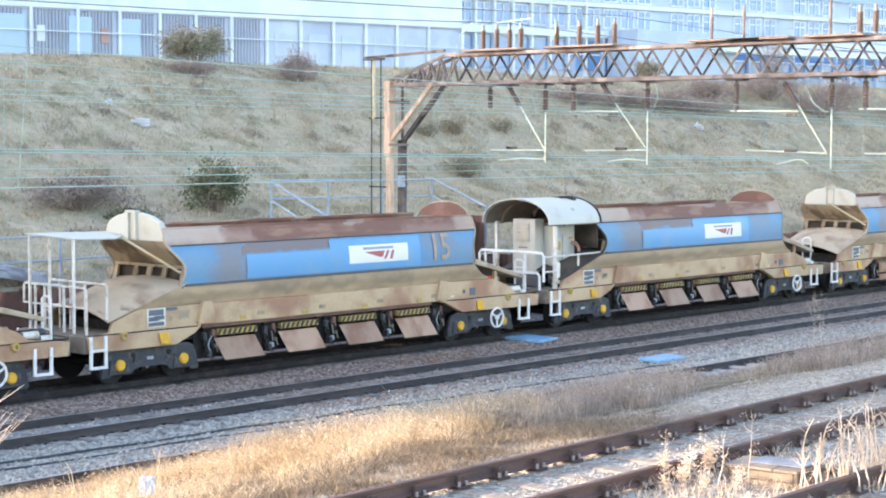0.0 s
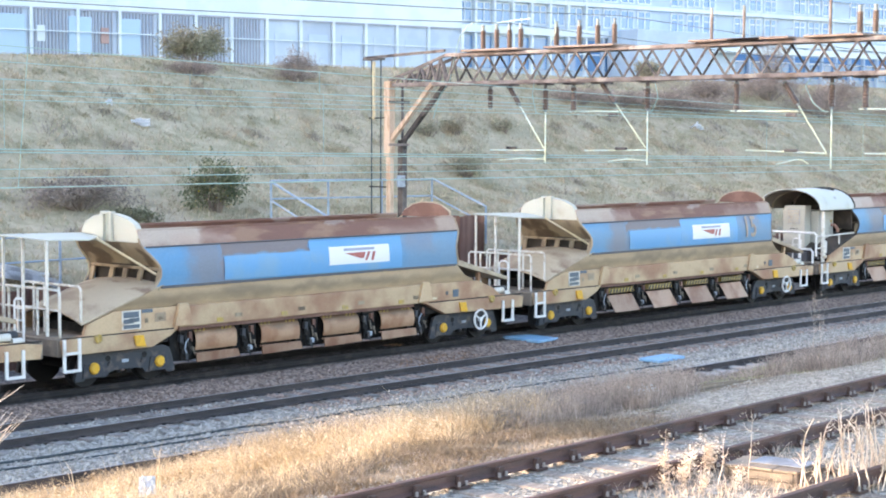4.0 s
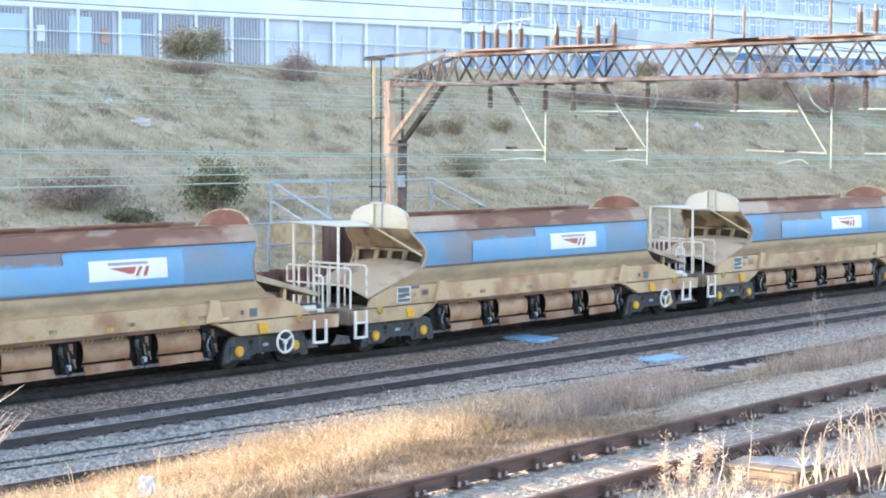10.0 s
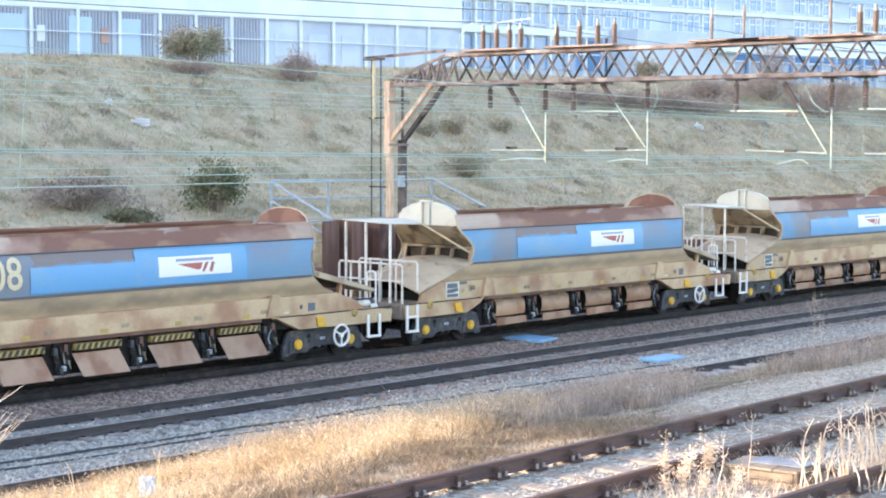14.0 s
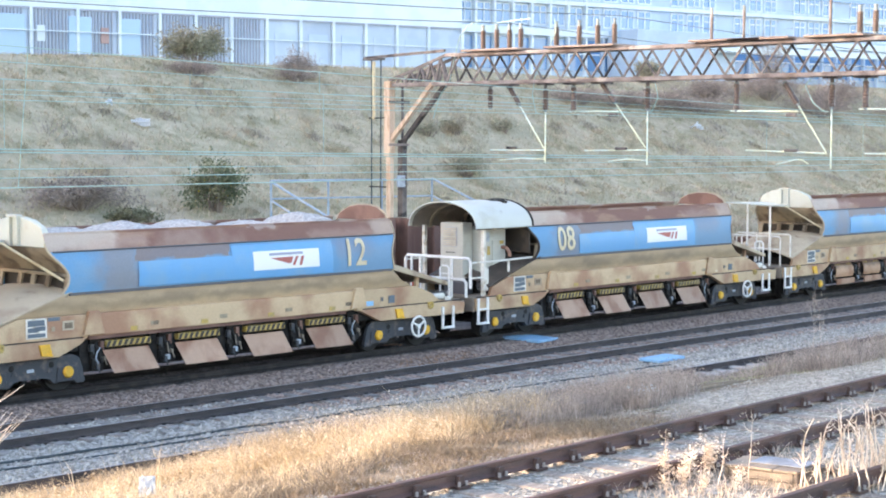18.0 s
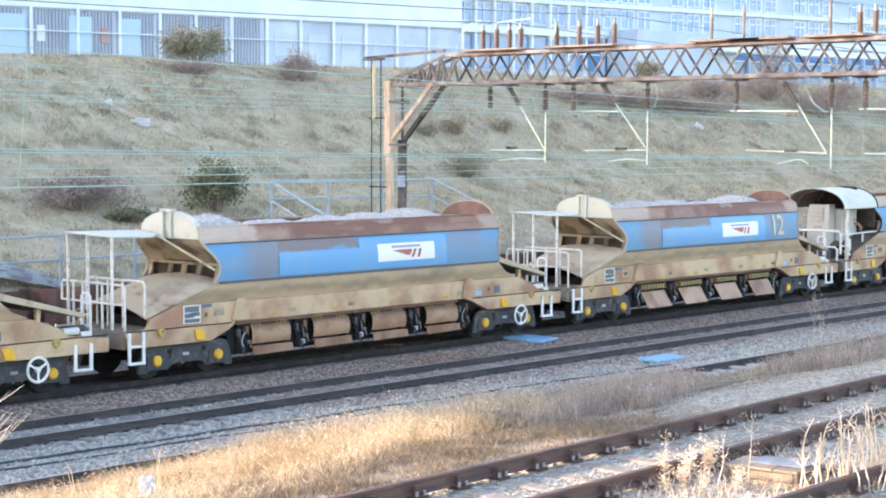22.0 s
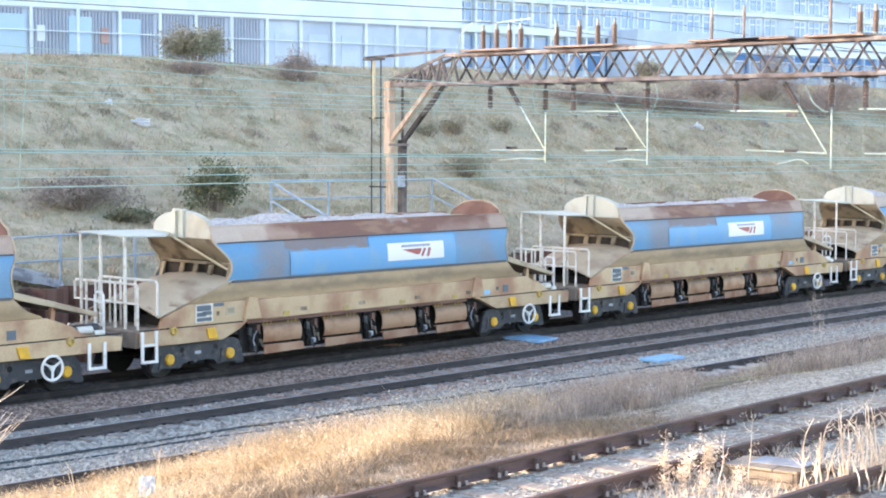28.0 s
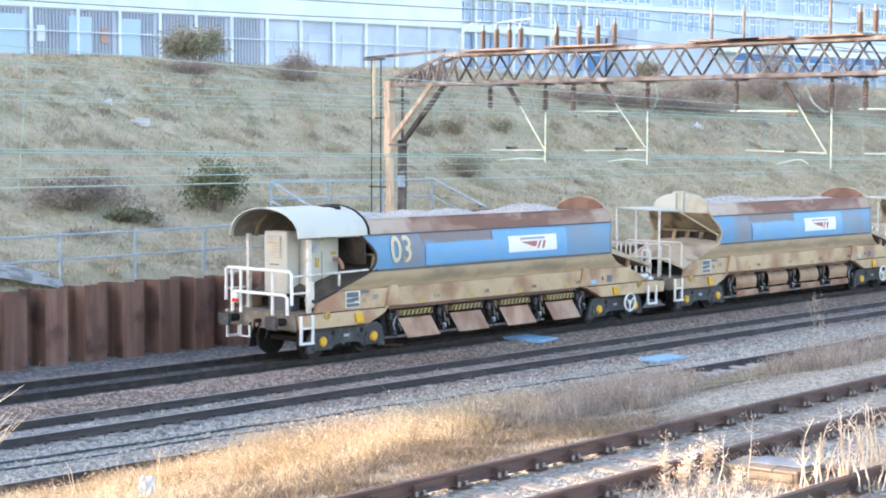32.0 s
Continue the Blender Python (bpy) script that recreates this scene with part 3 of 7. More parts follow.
# ---- office building on top of the bank ----
M["facade"] = material("pale_facade_panel", (0.74, 0.80, 0.84), 0.6, second=(0.66, 0.73, 0.78), scale=0.3, grain=0.04)
M["facade_white"] = material("white_facade_paint", (0.74, 0.80, 0.83), 0.5, second=(0.68, 0.75, 0.79), scale=0.5, grain=0.03)
M["facade_blue"] = material("pale_blue_facade", (0.47, 0.57, 0.68), 0.6, second=(0.53, 0.63, 0.73), scale=0.4, grain=0.04)
M["grey_blue"] = material("blue_grey_wall_panel", (0.455, 0.54, 0.655), 0.55, second=(0.52, 0.60, 0.70), scale=0.5, grain=0.05, random=0.10)
M["door_blue"] = material("light_blue_door", (0.43, 0.59, 0.74), 0.5, grain=0.05)
M["slat"] = material("grey_louvre_slat", (0.36, 0.385, 0.45), 0.6)
M["brick_red"] = material("red_notice", (0.46, 0.30, 0.27), 0.6)
glass = bpy.data.materials.new("blue_window_glass")
glass.use_nodes = True
gb = glass.node_tree.nodes["Principled BSDF"]
gb.inputs["Base Color"].default_value = (0.14, 0.30, 0.55, 1)
gb.inputs["Roughness"].default_value = 0.08
gb.inputs["Specular IOR Level"].default_value = 0.8
M["glass"] = glass

office = thing("office_building", "pale blue and white office building with louvred ground floor", "building", at=pose(66.14, 100.0, 0.97, 0, 0, -12.8))
part("wall", Build().box(-30, 38.3, 0.5, 20, 8.5, 30).box(38.3, 120, 1.2, 20, 8.5, 30), "facade_blue", office, "pale blue upper wall")
part("parapet", Build().box(-30, 38.3, -0.2, 0.5, 13.42, 30).bevel(0.03), "facade_white", office, "white band above the louvres")
part("dark_edge", Build().box(-30, 38.3, -0.26, 0.2, 13.30, 13.42), "slat", office)
cols = [-5.0, -1.4, 2.08, 5.47, 8.60, 11.70, 14.55, 17.46, 20.4, 23.3, 26.2, 29.1, 32.0, 35.0, 38.3]
for i, x in enumerate(cols):
    part("column", Build().box(x - 0.11, x + 0.11, -0.35, 0.1, 8.5, 13.42).bevel(0.02), "facade_white", office, "white column")
    if i + 1 < len(cols):
        x1 = cols[i + 1]
        part("wall_panel", Build().box(x + 0.16, x1 - 0.16, -0.12, 0.48, 8.5, 13.3), "grey_blue", office)
        if 0 < i < 8:
            n = int((x1 - x - 0.5) / 0.25)
            slat = Build().box(-0.045, 0.045, 0.0, 0.12, 8.6, 13.28).mesh("louvre_slat", M["slat"])
            for k in range(n):
                part("louvre_slat", slat, None, office, at=(x + 0.32 + 0.25 * k, -0.235, 0))
for x0, x1, m in ((-1.2, 1.7, "door_blue"), (4.8, 6.5, "door_blue"), (8.6, 10.2, "door_blue"), (7.2, 7.8, "brick_red"), (2.5, 3.1, "facade")):
    part("door", Build().box(x0, x1, -0.26, 0.10, 9.0 if m == "door_blue" else 11.1, 12.9 if m == "door_blue" else 12.2).bevel(0.02), m, office, "light blue door" if m == "door_blue" else "")
for k in range(6):
    part("vent_panel", Build().box(18.2 + 2.92 * k, 19.9 + 2.92 * k, -0.17, 0.0, 9.2 + 0.2 * (k % 2), 12.4), "grey_blue", office)
part("guard_rail", Build().tube([(-30, -0.5, 11.82), (38.3, -0.5, 11.82)], 0.05, 6), "facade_white", office, "white rail along the front")
pane = Build().box(-0.80, 0.80, 1.08, 1.14, 0, 2.6).mesh("pane", M["glass"])
small = Build().box(-0.66, 0.66, 1.08, 1.14, 0, 1.45).mesh("pane", M["glass"])
for i in range(38):
    x = 39.4 + 1.95 * i
    part("mullion", Build().box(x - 1.08, x - 0.87, 0.75, 1.25, 8.5, 18.5 if i < 8 else 13.5), "facade_white" if i < 8 else "facade_blue", office, "pale mullion")
    w = new("window", Build().box(x - 0.85, x + 0.85, 1.14, 1.24, 10.3, 13.1).mesh("window", M["grey_blue"]))
    w.parent = office
    part("pane", pane, None, w, at=(x, 0, 10.4))
    part("transom", Build().box(x - 0.85, x + 0.85, 1.0, 1.12, 11.75, 11.87), "facade_white", w)
    for z in (14.25, 16.5):
        if i < 8 or (i % 4) != 3:
            w = new("window", Build().box(x - 0.80, x + 0.80, 1.10, 1.22, z - 0.12, z + 1.57).mesh("window", M["facade_white"]))
            w.parent = office
            part("pane", small, None, w, at=(x, 0, z))
            part("window_bar", Build().box(x - 0.05, x + 0.05, 1.0, 1.09, z, z + 1.45).box(x - 0.66, x + 0.66, 1.0, 1.09, z + 0.9, z + 0.98), "facade_white", w)
part("spandrel", Build().box(38.3, 120, 0.7, 1.25, 13.25, 13.85), "facade_white", office, "white band between the floors")
part("spandrel", Build().box(38.3, 120, 0.8, 1.25, 15.9, 16.25), "facade_white", office)
part("blue_band", Build().box(53, 120, 0.95, 1.2, 17.8, 19.4), "glass", office, "blue glass band")
part("porch", Build().box(54.5, 66.0, -3.0, 0.9, 8.5, 13.9).bevel(0.05), "facade_blue", office, "pale plain annexe")
part("annexe_roof", Build().box(63, 120, -4.0, -2.8, 12.2, 12.75), "facade_white", office, "white canopy edge")

# plain unseen block added up the line to keep low sun off the main lines
block = Build().box(-44, -42, 63.7, 96.0, 1.0, 33.0).box(-44, -42, 96.0, 190, 1.0, 58)
tagged(part("office_block", block, "facade"), "tall plain pale block, added out of sight to shade the lines", "building")

# unseen deck over the lines, added to shade the ground beyond the golden grass
shade_deck = thing("footbridge", "plain deck on piers, added out of sight to shade the ground", "footbridge")
part("deck", Build().box(-6.0, -4.5, 6.0, 62.0, 8.85, 13.3), "facade", shade_deck)
for y in (6.5, 47.0, 61.0):
    part("pier", Build().box(-5.7, -4.8, y - 0.35, y + 0.35, -0.5, 8.9), "concrete", shade_deck)


# ---- overhead line gantry across all tracks ----
gan = thing("line_gantry", "rusty lattice steel gantry carrying the overhead line", "gantry")
FRONT, BACK = GANTRY_X - 0.28, GANTRY_X + 0.32
Y_POST, Y_END, Z_LOW, Z_TOP, Y_KNEE = 37.75, 16.9, 7.19, 8.06, 35.35
for x in (FRONT, BACK):
    part("post", Build().box(x - 0.13, x + 0.13, Y_POST - 0.13, Y_POST + 0.13, 4.95, 7.31).box(x - 0.07, x + 0.11, Y_POST - 0.10, Y_POST + 0.08, 1.2, 4.95).bevel(0.012), "post", gan, "tan steel post, sunlight put into its colour") if x == FRONT else part("post", Build().box(x - 0.105, x + 0.105, Y_POST - 0.105, Y_POST + 0.105, 1.2, 5.45).box(x - 0.03, x + 0.03, Y_POST - 0.03, Y_POST + 0.03, 5.45, 7.2), "gantry", gan, "stained grey steel post")
    # Front members get their light from the paler colour; the back truss stays dark.
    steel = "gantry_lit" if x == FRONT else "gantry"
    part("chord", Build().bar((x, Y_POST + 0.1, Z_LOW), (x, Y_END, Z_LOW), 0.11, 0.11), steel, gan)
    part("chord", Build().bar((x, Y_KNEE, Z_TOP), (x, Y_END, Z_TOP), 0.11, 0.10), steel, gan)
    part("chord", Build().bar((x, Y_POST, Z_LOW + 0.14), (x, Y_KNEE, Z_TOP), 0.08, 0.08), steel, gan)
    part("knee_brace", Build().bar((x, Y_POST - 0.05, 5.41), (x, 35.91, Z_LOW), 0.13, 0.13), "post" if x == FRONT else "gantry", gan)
    part("post", Build().box(x - 0.13, x + 0.13, Y_END - 0.13, Y_END + 0.13, 0.4, 8.06).bevel(0.012), "gantry", gan)
    y, up = Y_KNEE, False
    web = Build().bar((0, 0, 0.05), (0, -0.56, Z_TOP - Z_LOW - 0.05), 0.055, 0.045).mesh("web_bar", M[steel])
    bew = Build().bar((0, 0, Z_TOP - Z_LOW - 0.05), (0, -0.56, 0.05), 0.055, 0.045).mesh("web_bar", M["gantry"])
    while y > Y_END + 0.6:
        part("web_bar", bew if up else web, None, gan, at=(x, y, Z_LOW))
        up = not up
        y -= 0.56
    for k in range(5):
        a = Y_POST - 0.3 - 0.42 * k
        za = lambda q: Z_LOW + 0.12 + (Z_TOP - Z_LOW - 0.12) * (Y_POST - q) / (Y_POST - Y_KNEE)
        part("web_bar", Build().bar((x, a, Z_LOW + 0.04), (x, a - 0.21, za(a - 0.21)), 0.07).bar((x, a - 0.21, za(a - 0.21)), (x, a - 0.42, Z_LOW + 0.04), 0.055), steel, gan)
for k in range(16):
    y = Y_KNEE - 1.12 * k
    part("cross_tie", Build().bar((FRONT, y, Z_TOP - 0.03), (BACK, y - 0.56, Z_TOP - 0.03), 0.05), "gantry", gan)
    part("cross_tie", Build().bar((BACK, y - 0.56, Z_LOW + 0.02), (FRONT, y - 1.12, Z_LOW + 0.02), 0.05), "gantry", gan)
for z in (2.6, 5.3, 6.65):
    part("post_band", Build().bar((FRONT - 0.16, Y_POST - 0.14, z), (BACK + 0.16, Y_POST - 0.14, z), 0.05, 0.08), "gantry", gan)
part("post_plate", Build().box(FRONT + 0.2, BACK - 0.05, Y_POST - 0.18, Y_POST - 0.14, 3.95, 4.32), "lid", gan, "grey number plate, blank")
for y0, y1, z in ((26.3, 24.07, 8.16), (25.07, 23.2, 8.16), (34.52, 32.29, 8.16), (31.32, 28.83, 8.16), (22.77, 21.06, 8.16)):
    part("top_plank", Build().box(FRONT - 0.25, BACK + 0.25, y1, y0, z - 0.03, z + 0.03).bevel(0.008), "plank", gan, "rusty mounting plate")
# side mast with its arm
part("mast_rod", Build().tube([(FRONT, 38.54, 1.5), (FRONT, 38.54, 8.01)], 0.022, 6), "dark_wire", gan)
part("mast_rod", Build().tube([(FRONT + 0.05, 38.18, 1.5), (FRONT + 0.05, 38.18, 8.0)], 0.022, 6), "dark_wire", gan)
part("mast_tube", Build().tube([(FRONT, 38.44, 6.1), (FRONT, 38.44, 7.95)], 0.055, 8), "cream", gan, "pale insulated tube")
part("mast_arm", Build().bar((FRONT, 38.84, 8.07), (FRONT, 35.4, 8.2), 0.08), "gantry", gan)
part("arm_plate", Build().box(FRONT - 0.15, FRONT + 0.2, 38.14, 38.79, 7.99, 8.06), "gantry", gan)
for z in (3.95, 6.15):
    part("mast_clamp", Build().bar((FRONT, 38.64, z), (FRONT, Y_POST, z), 0.04), "black", gan)


def insulator(name, a, c, r, parent, n=7):
    """Ribbed porcelain rod between two points."""
    a, c = Vector(a), Vector(c)
    pts, rad = [], []
    for i in range(n):
        for u, q in ((0.0, 0.74), (0.35, 1.0), (0.65, 1.0), (1.0, 0.74)):
            pts.append(a + (c - a) * ((i + u * 0.98) / n))
            rad.append(r * q)
    ob = part(name, Build().tube(pts, rad, 10), "insulator", parent, "brown ribbed porcelain insulator", smooth=True)
    part("cap", Build().tube([a - (c - a).normalized() * 0.05, a], r * 0.7, 8), "cap", ob)
    part("cap", Build().tube([c, c + (c - a).normalized() * 0.06], r * 0.6, 8), "cap", ob)
    return ob


def support(drop, diag, upper, arm, strut, low):
    """One registration frame under the gantry: hanging tube, diagonal, two level tubes, steady arm."""
    s = thing("line_support", "pale tubular overhead line support on brown insulators", "overhead line support", "supports under the gantry")
    x = GANTRY_X
    if drop:
        part("hanger", Build().bar((x, drop, 7.14), (x, drop, 6.93), 0.07).box(x - 0.2, x + 0.2, drop - 0.18, drop + 0.18, 7.08, 7.13), "gantry", s)
        insulator("insulator", (x, drop, 6.93), (x, drop, 6.36), 0.09, s)
        part("drop_tube", Build().tube([(x, drop, 6.34), (x, drop, low)], 0.023, 8), "tube", s, "pale hanging tube")
    if diag:
        (ya, za), (yb, zb) = diag
        k = 0.30
        part("hanger", Build().box(x - 0.2, x + 0.2, ya - 0.25, ya + 0.25, 7.08, 7.13), "gantry", s)
        insulator("insulator", (x, ya, za), (x, ya + (yb - ya) * k, za + (zb - za) * k), 0.08, s)
        part("diagonal_tube", Build().tube([(x, ya + (yb - ya) * k, za + (zb - za) * k), (x, yb, zb)], 0.023, 8), "tube", s, "pale diagonal tube")
    if upper:
        (ya, za), (yb, zb) = upper
        insulator("insulator", (x, ya - 0.06, 7.0), (x, ya - 0.06, za + 0.04), 0.085, s)
        part("hanger", Build().bar((x, ya - 0.06, 7.14), (x, ya - 0.06, 7.0), 0.05).box(x - 0.2, x + 0.2, ya - 0.3, ya + 0.2, 7.08, 7.13), "gantry", s)
        if yb is not None:
            part("level_tube", Build().tube([(x, ya + 0.12, za), (x, yb, zb)], 0.024, 8), "tube", s)
            part("clamp", Build().box(x - 0.06, x + 0.06, yb + 0.05, yb + 0.35, zb - 0.15, zb - 0.05).bevel(0.02), "gantry", s)
    if arm:
        part("level_tube", Build().tube([(x, arm[0][0], arm[0][1]), (x, arm[1][0], arm[1][1])], 0.021, 8), "tube", s, "pale level tube")
    if strut:
        part("steady_arm", Build().tube([(x, a, z) for a, z in strut], 0.019, 6), "tube", s)
        part("weight", Build().box(x - 0.05, x + 0.05, strut[0][0] - 0.65, strut[0][0] - 0.25, strut[0][1] + 0.33, strut[0][1] + 0.41).bevel(0.02), "gantry", s)


support(31.64, ((33.06, 7.09), (31.69, 5.22)), ((33.84, 6.41), (None, None)), ((33.76, 5.16), (31.67, 5.17)), [(33.38, 4.86), (32.52, 4.92), (31.66, 4.9)], 4.8)
support(27.98, ((29.58, 7.09), (28.03, 5.26)), ((30.66, 6.3), (28.99, 6.29)), ((30.17, 5.17), (27.99, 5.2)), [(29.33, 4.86), (28.69, 4.94), (27.99, 4.91)], 4.78)
support(22.2, ((23.58, 6.98), (22.34, 5.18)), ((25.13, 6.27), (23.18, 6.25)), ((24.75, 5.22), (22.33, 5.15)), [(23.82, 4.85), (23.22, 4.99), (23.03, 4.97), (22.86, 4.88)], 4.75)
support(18.13, ((19.48, 6.96), (18.28, 5.2)), ((21.3, 6.29), (19.16, 6.27)), ((21.25, 5.16), (18.23, 5.16)), None, 4.8)
for y, x in ((34.08, 0), (33.41, -0.15), (33.12, 0.1), (32.6, 0), (31.25, 0), (30.41, 0), (29.75, 0), (29.15, 0), (21.44, 0), (21.0, 0)):
    ins = thing("post_insulator", "brown porcelain post insulator on the gantry top", "insulator", "insulators on the gantry", at=(GANTRY_X + x, y, 8.19))
    insulator("insulator", (0, 0, 0.05), (0, 0, 0.58), 0.085, ins, 11)
    part("terminal", Build().tube([(0, 0, 0.62), (0, 0, 0.74)], 0.04, 8).disc((0, 0, 0.72), (0, 0, 1), 0.06, 0.04, 10), "cap", ins, "pale metal terminal")
for y in (25.89, 24.87, 22.28):
    ins = thing("rod_insulator", "slim brown rod insulator on the gantry top", "insulator", "insulators on the gantry", at=(GANTRY_X, y, 8.16))
    part("rod", Build().tube([(0, 0, 0), (0, 0, 0.80 if y > 23 else 1.05)], 0.04, 8), "gantry_lit", ins)
    part("terminal", Build().tube([(0, 0, 0.80 if y > 23 else 1.05), (0, 0, 0.92 if y > 23 else 1.18)], 0.045, 8), "cap", ins)
bus = thing("bus_bar", "short pale conductor joining two insulators", "conductor", "conductors on the gantry", at=(0, 0, 0))
part("bar", Build().tube([(GANTRY_X, 33.71, 8.98), (GANTRY_X, 32.18, 9.06)], 0.016, 6), "wire", bus)
for pts in ([(34.09, 9.09), (34.59, 8.96), (34.96, 8.58), (35.18, 7.91), (35.34, 7.3), (35.78, 6.79), (36.03, 6.12)], [(31.25, 9.03), (31.2, 8.63), (31.62, 7.87), (31.98, 7.32), (32.06, 6.78), (31.92, 6.28), (31.7, 6.23)],
            [(27.66, 7.07), (27.56, 6.65), (27.77, 6.27), (28.0, 6.22)], [(22.76, 7.09), (22.92, 6.89), (22.69, 6.47), (22.42, 6.26), (22.26, 6.23)]):
    j = thing("jumper_cable", "curved pale green jumper cable", "cable", "jumper cables of the overhead line")
    part("cable", Build().tube([(GANTRY_X - 0.1, y, z) for y, z in pts], 0.015, 6), "wire", j, smooth=True)

# ---- wires along the line ----
def line_wire(pts, r=0.0065, mat="wire", label="thin weathered wire of the overhead line"):
    w = thing("overhead_wire", label, "wire", "wires of the overhead line")
    part("wire", Build().tube(pts, r, 5), mat, w)
    return w


def sagging(y, z0, z1, x0, x1, sag, n=12):
    return [(x0 + (x1 - x0) * i / n, y, z0 + (z1 - z0) * i / n - 4 * sag * (i / n) * (1 - i / n)) for i in range(n + 1)]


for y, z in ((31.64, 4.79), (27.98, 4.70), (22.2, 4.71)):
    line_wire([(-15, y, z), (GANTRY_X, y - 0.1, z), (140, y, z)], 0.0095, label="pale green contact wire over the track")
# carrying wires, and the lower wires beside them, as they sag towards the gantry
for y, r, way in ((22.2, 0.0085, [(0, 7.30), (14.7, 6.85), (21.1, 6.664), (27.0, 6.52), (GANTRY_X, 6.22)]),
                  (27.98, 0.0085, [(5, 7.25), (18.5, 6.906), (26.6, 6.711), (GANTRY_X, 6.45)]),
                  (31.64, 0.011, [(5, 6.93), (20.9, 6.72), (30.1, 6.617), (GANTRY_X, 6.52)]),
                  (32.54, 0.008, [(5, 6.58), (21.5, 6.53), (30.9, 6.50), (GANTRY_X, 6.47)]),
                  (28.3, 0.007, [(5, 6.34), (18.7, 6.297), (26.9, 6.266), (GANTRY_X, 6.24)]),
                  (24.6, 0.007, [(5, 6.14), (16.3, 6.095), (23.4, 6.070), (GANTRY_X, 6.06)])):
    z1 = way[-1][1]
    line_wire([(x, y, z) for x, z in way] + sagging(y, z1, z1 + 0.05, GANTRY_X, 120, 0.4)[1:], r)
for y, dz in ((34.9, 0.02), (34.7, -0.05)):
    line_wire([(5, y, 5.42 + dz), (23, y, 5.175 + dz), (33, y, 5.05 + dz), (GANTRY_X, y, 4.99 + dz), (58, y, 4.83 + dz), (90, y, 4.55 + dz)], 0.016, label="thick pale green feeder wire along the line")
for y, z, r in ((27.98 + 1.0, 9.0, 0.011), (33.0, 8.95, 0.011), (22.2, 9.3, 0.011), (22.2 + 2.4, 9.1, 0.010)):
    line_wire(sagging(y, z + 0.15, z, GANTRY_X - 50, GANTRY_X, 0.5) + sagging(y, z, z, GANTRY_X, 120, 0.7)[1:], r, "dark_wire" if y > 28 else "wire")
for x, y, z0, z1, lean in ((21.0, 31.64, 5.20, 6.71, 0.0), (14.97, 22.2, 4.71, 6.83, 0.2), (23.1, 27.98, 6.55, 6.79, 0.0), (23.1, 27.98, 4.70, 4.93, 0.0), (21.3, 22.2, 6.30, 6.65, 0.0), (30.5, 31.64, 4.79, 6.6, 0.0),
                           (45.9, 27.98, 4.70, 6.25, 0.0), (55.0, 27.98, 4.70, 6.2, 0.0), (61.0, 31.64, 4.79, 5.9, 0.0), (46.0, 22.2, 4.71, 6.0, 0.0), (50.0, 22.2, 4.71, 5.9, 0.0), (52.0, 27.98, 4.70, 6.1, 0)):
    line_wire([(x, y, z0), (x + lean, y, z1)], 0.0075, label="thin dropper wire between the overhead wires")


# ---- the train: bogie hopper wagons, coupled in one rake ----
# sections of the hopper, half widths and heights above the rails
SIDE = [(1.16, 1.62), (1.20, 1.70), (1.25, 1.82), (1.29, 1.96), (1.31, 2.10)]
WALL = [(1.32, 2.14), (1.335, 2.45), (1.30, 2.76), (1.21, 3.04)]
RIM = [(1.21, 3.04), (1.18, 3.12), (1.07, 3.37), (1.04, 3.42)]


def dense(line, n=4):
    """A smooth curve through a short chain of points."""
    out = []
    for i in range(len(line) - 1):
        p0, p1, p2, p3 = (Vector(line[min(max(i + k, 0), len(line) - 1)]) for k in (-1, 0, 1, 2))
        for k in range(n):
            t = k / n
            out.append(tuple(0.5 * (2 * p1 + (p2 - p0) * t + (2 * p0 - 5 * p1 + 4 * p2 - p3) * t * t + (3 * p1 - p0 - 3 * p2 + p3) * t ** 3)))
    return out + [tuple(line[-1])]


WALL = dense(WALL)


def wall_half(z):
    """Half width of the blue wall at a height."""
    for (ya, za), (yb, zb) in zip(WALL, WALL[1:]):
        if z <= zb:
            return ya + (yb - ya) * (z - za) / (zb - za)
    return WALL[-1][0]


BAYS = (-3.36, -1.34, 0.72, 2.76)
MESHES = {}


def left_end(z):
    """The hood end leans: furthest out at the top, furthest in at mid height."""
    return -5.03 - 0.46 * smooth_step(2.5, 3.15, z) - 0.20 * (1 - smooth_step(2.02, 2.40, z))


def left_low(z):
    """The lower sheet runs out along the sloping end plate."""
    return -5.23 - 2.6 * (2.08 - z)


def right_low(z):
    return 5.02 + 0.30 * smooth_step(-2.10, -1.85, -z) + 0.55 * smooth_step(-1.88, -1.62, -z)


def right_end(z):
    return 4.94 + 0.20 * smooth_step(2.6, 3.1, z) + 0.08 * (1 - smooth_step(2.1, 2.5, z))


def mirror(section):
    return [(-y, z) for y, z in section]


def shared(key, make, mat, smooth=False):
    """One mesh for all wagons that have this part."""
    if key not in MESHES:
        MESHES[key] = make().mesh(key.split(":")[0], M[mat], smooth)
    return MESHES[key]


def stripe_mesh():
    """One slanting bar of a hazard marking."""
    return Build().prism([(-0.075, 0, -0.065), (0.01, 0, -0.065), (0.075, 0, 0.065), (-0.01, 0, 0.065)], (0, -0.006, 0))


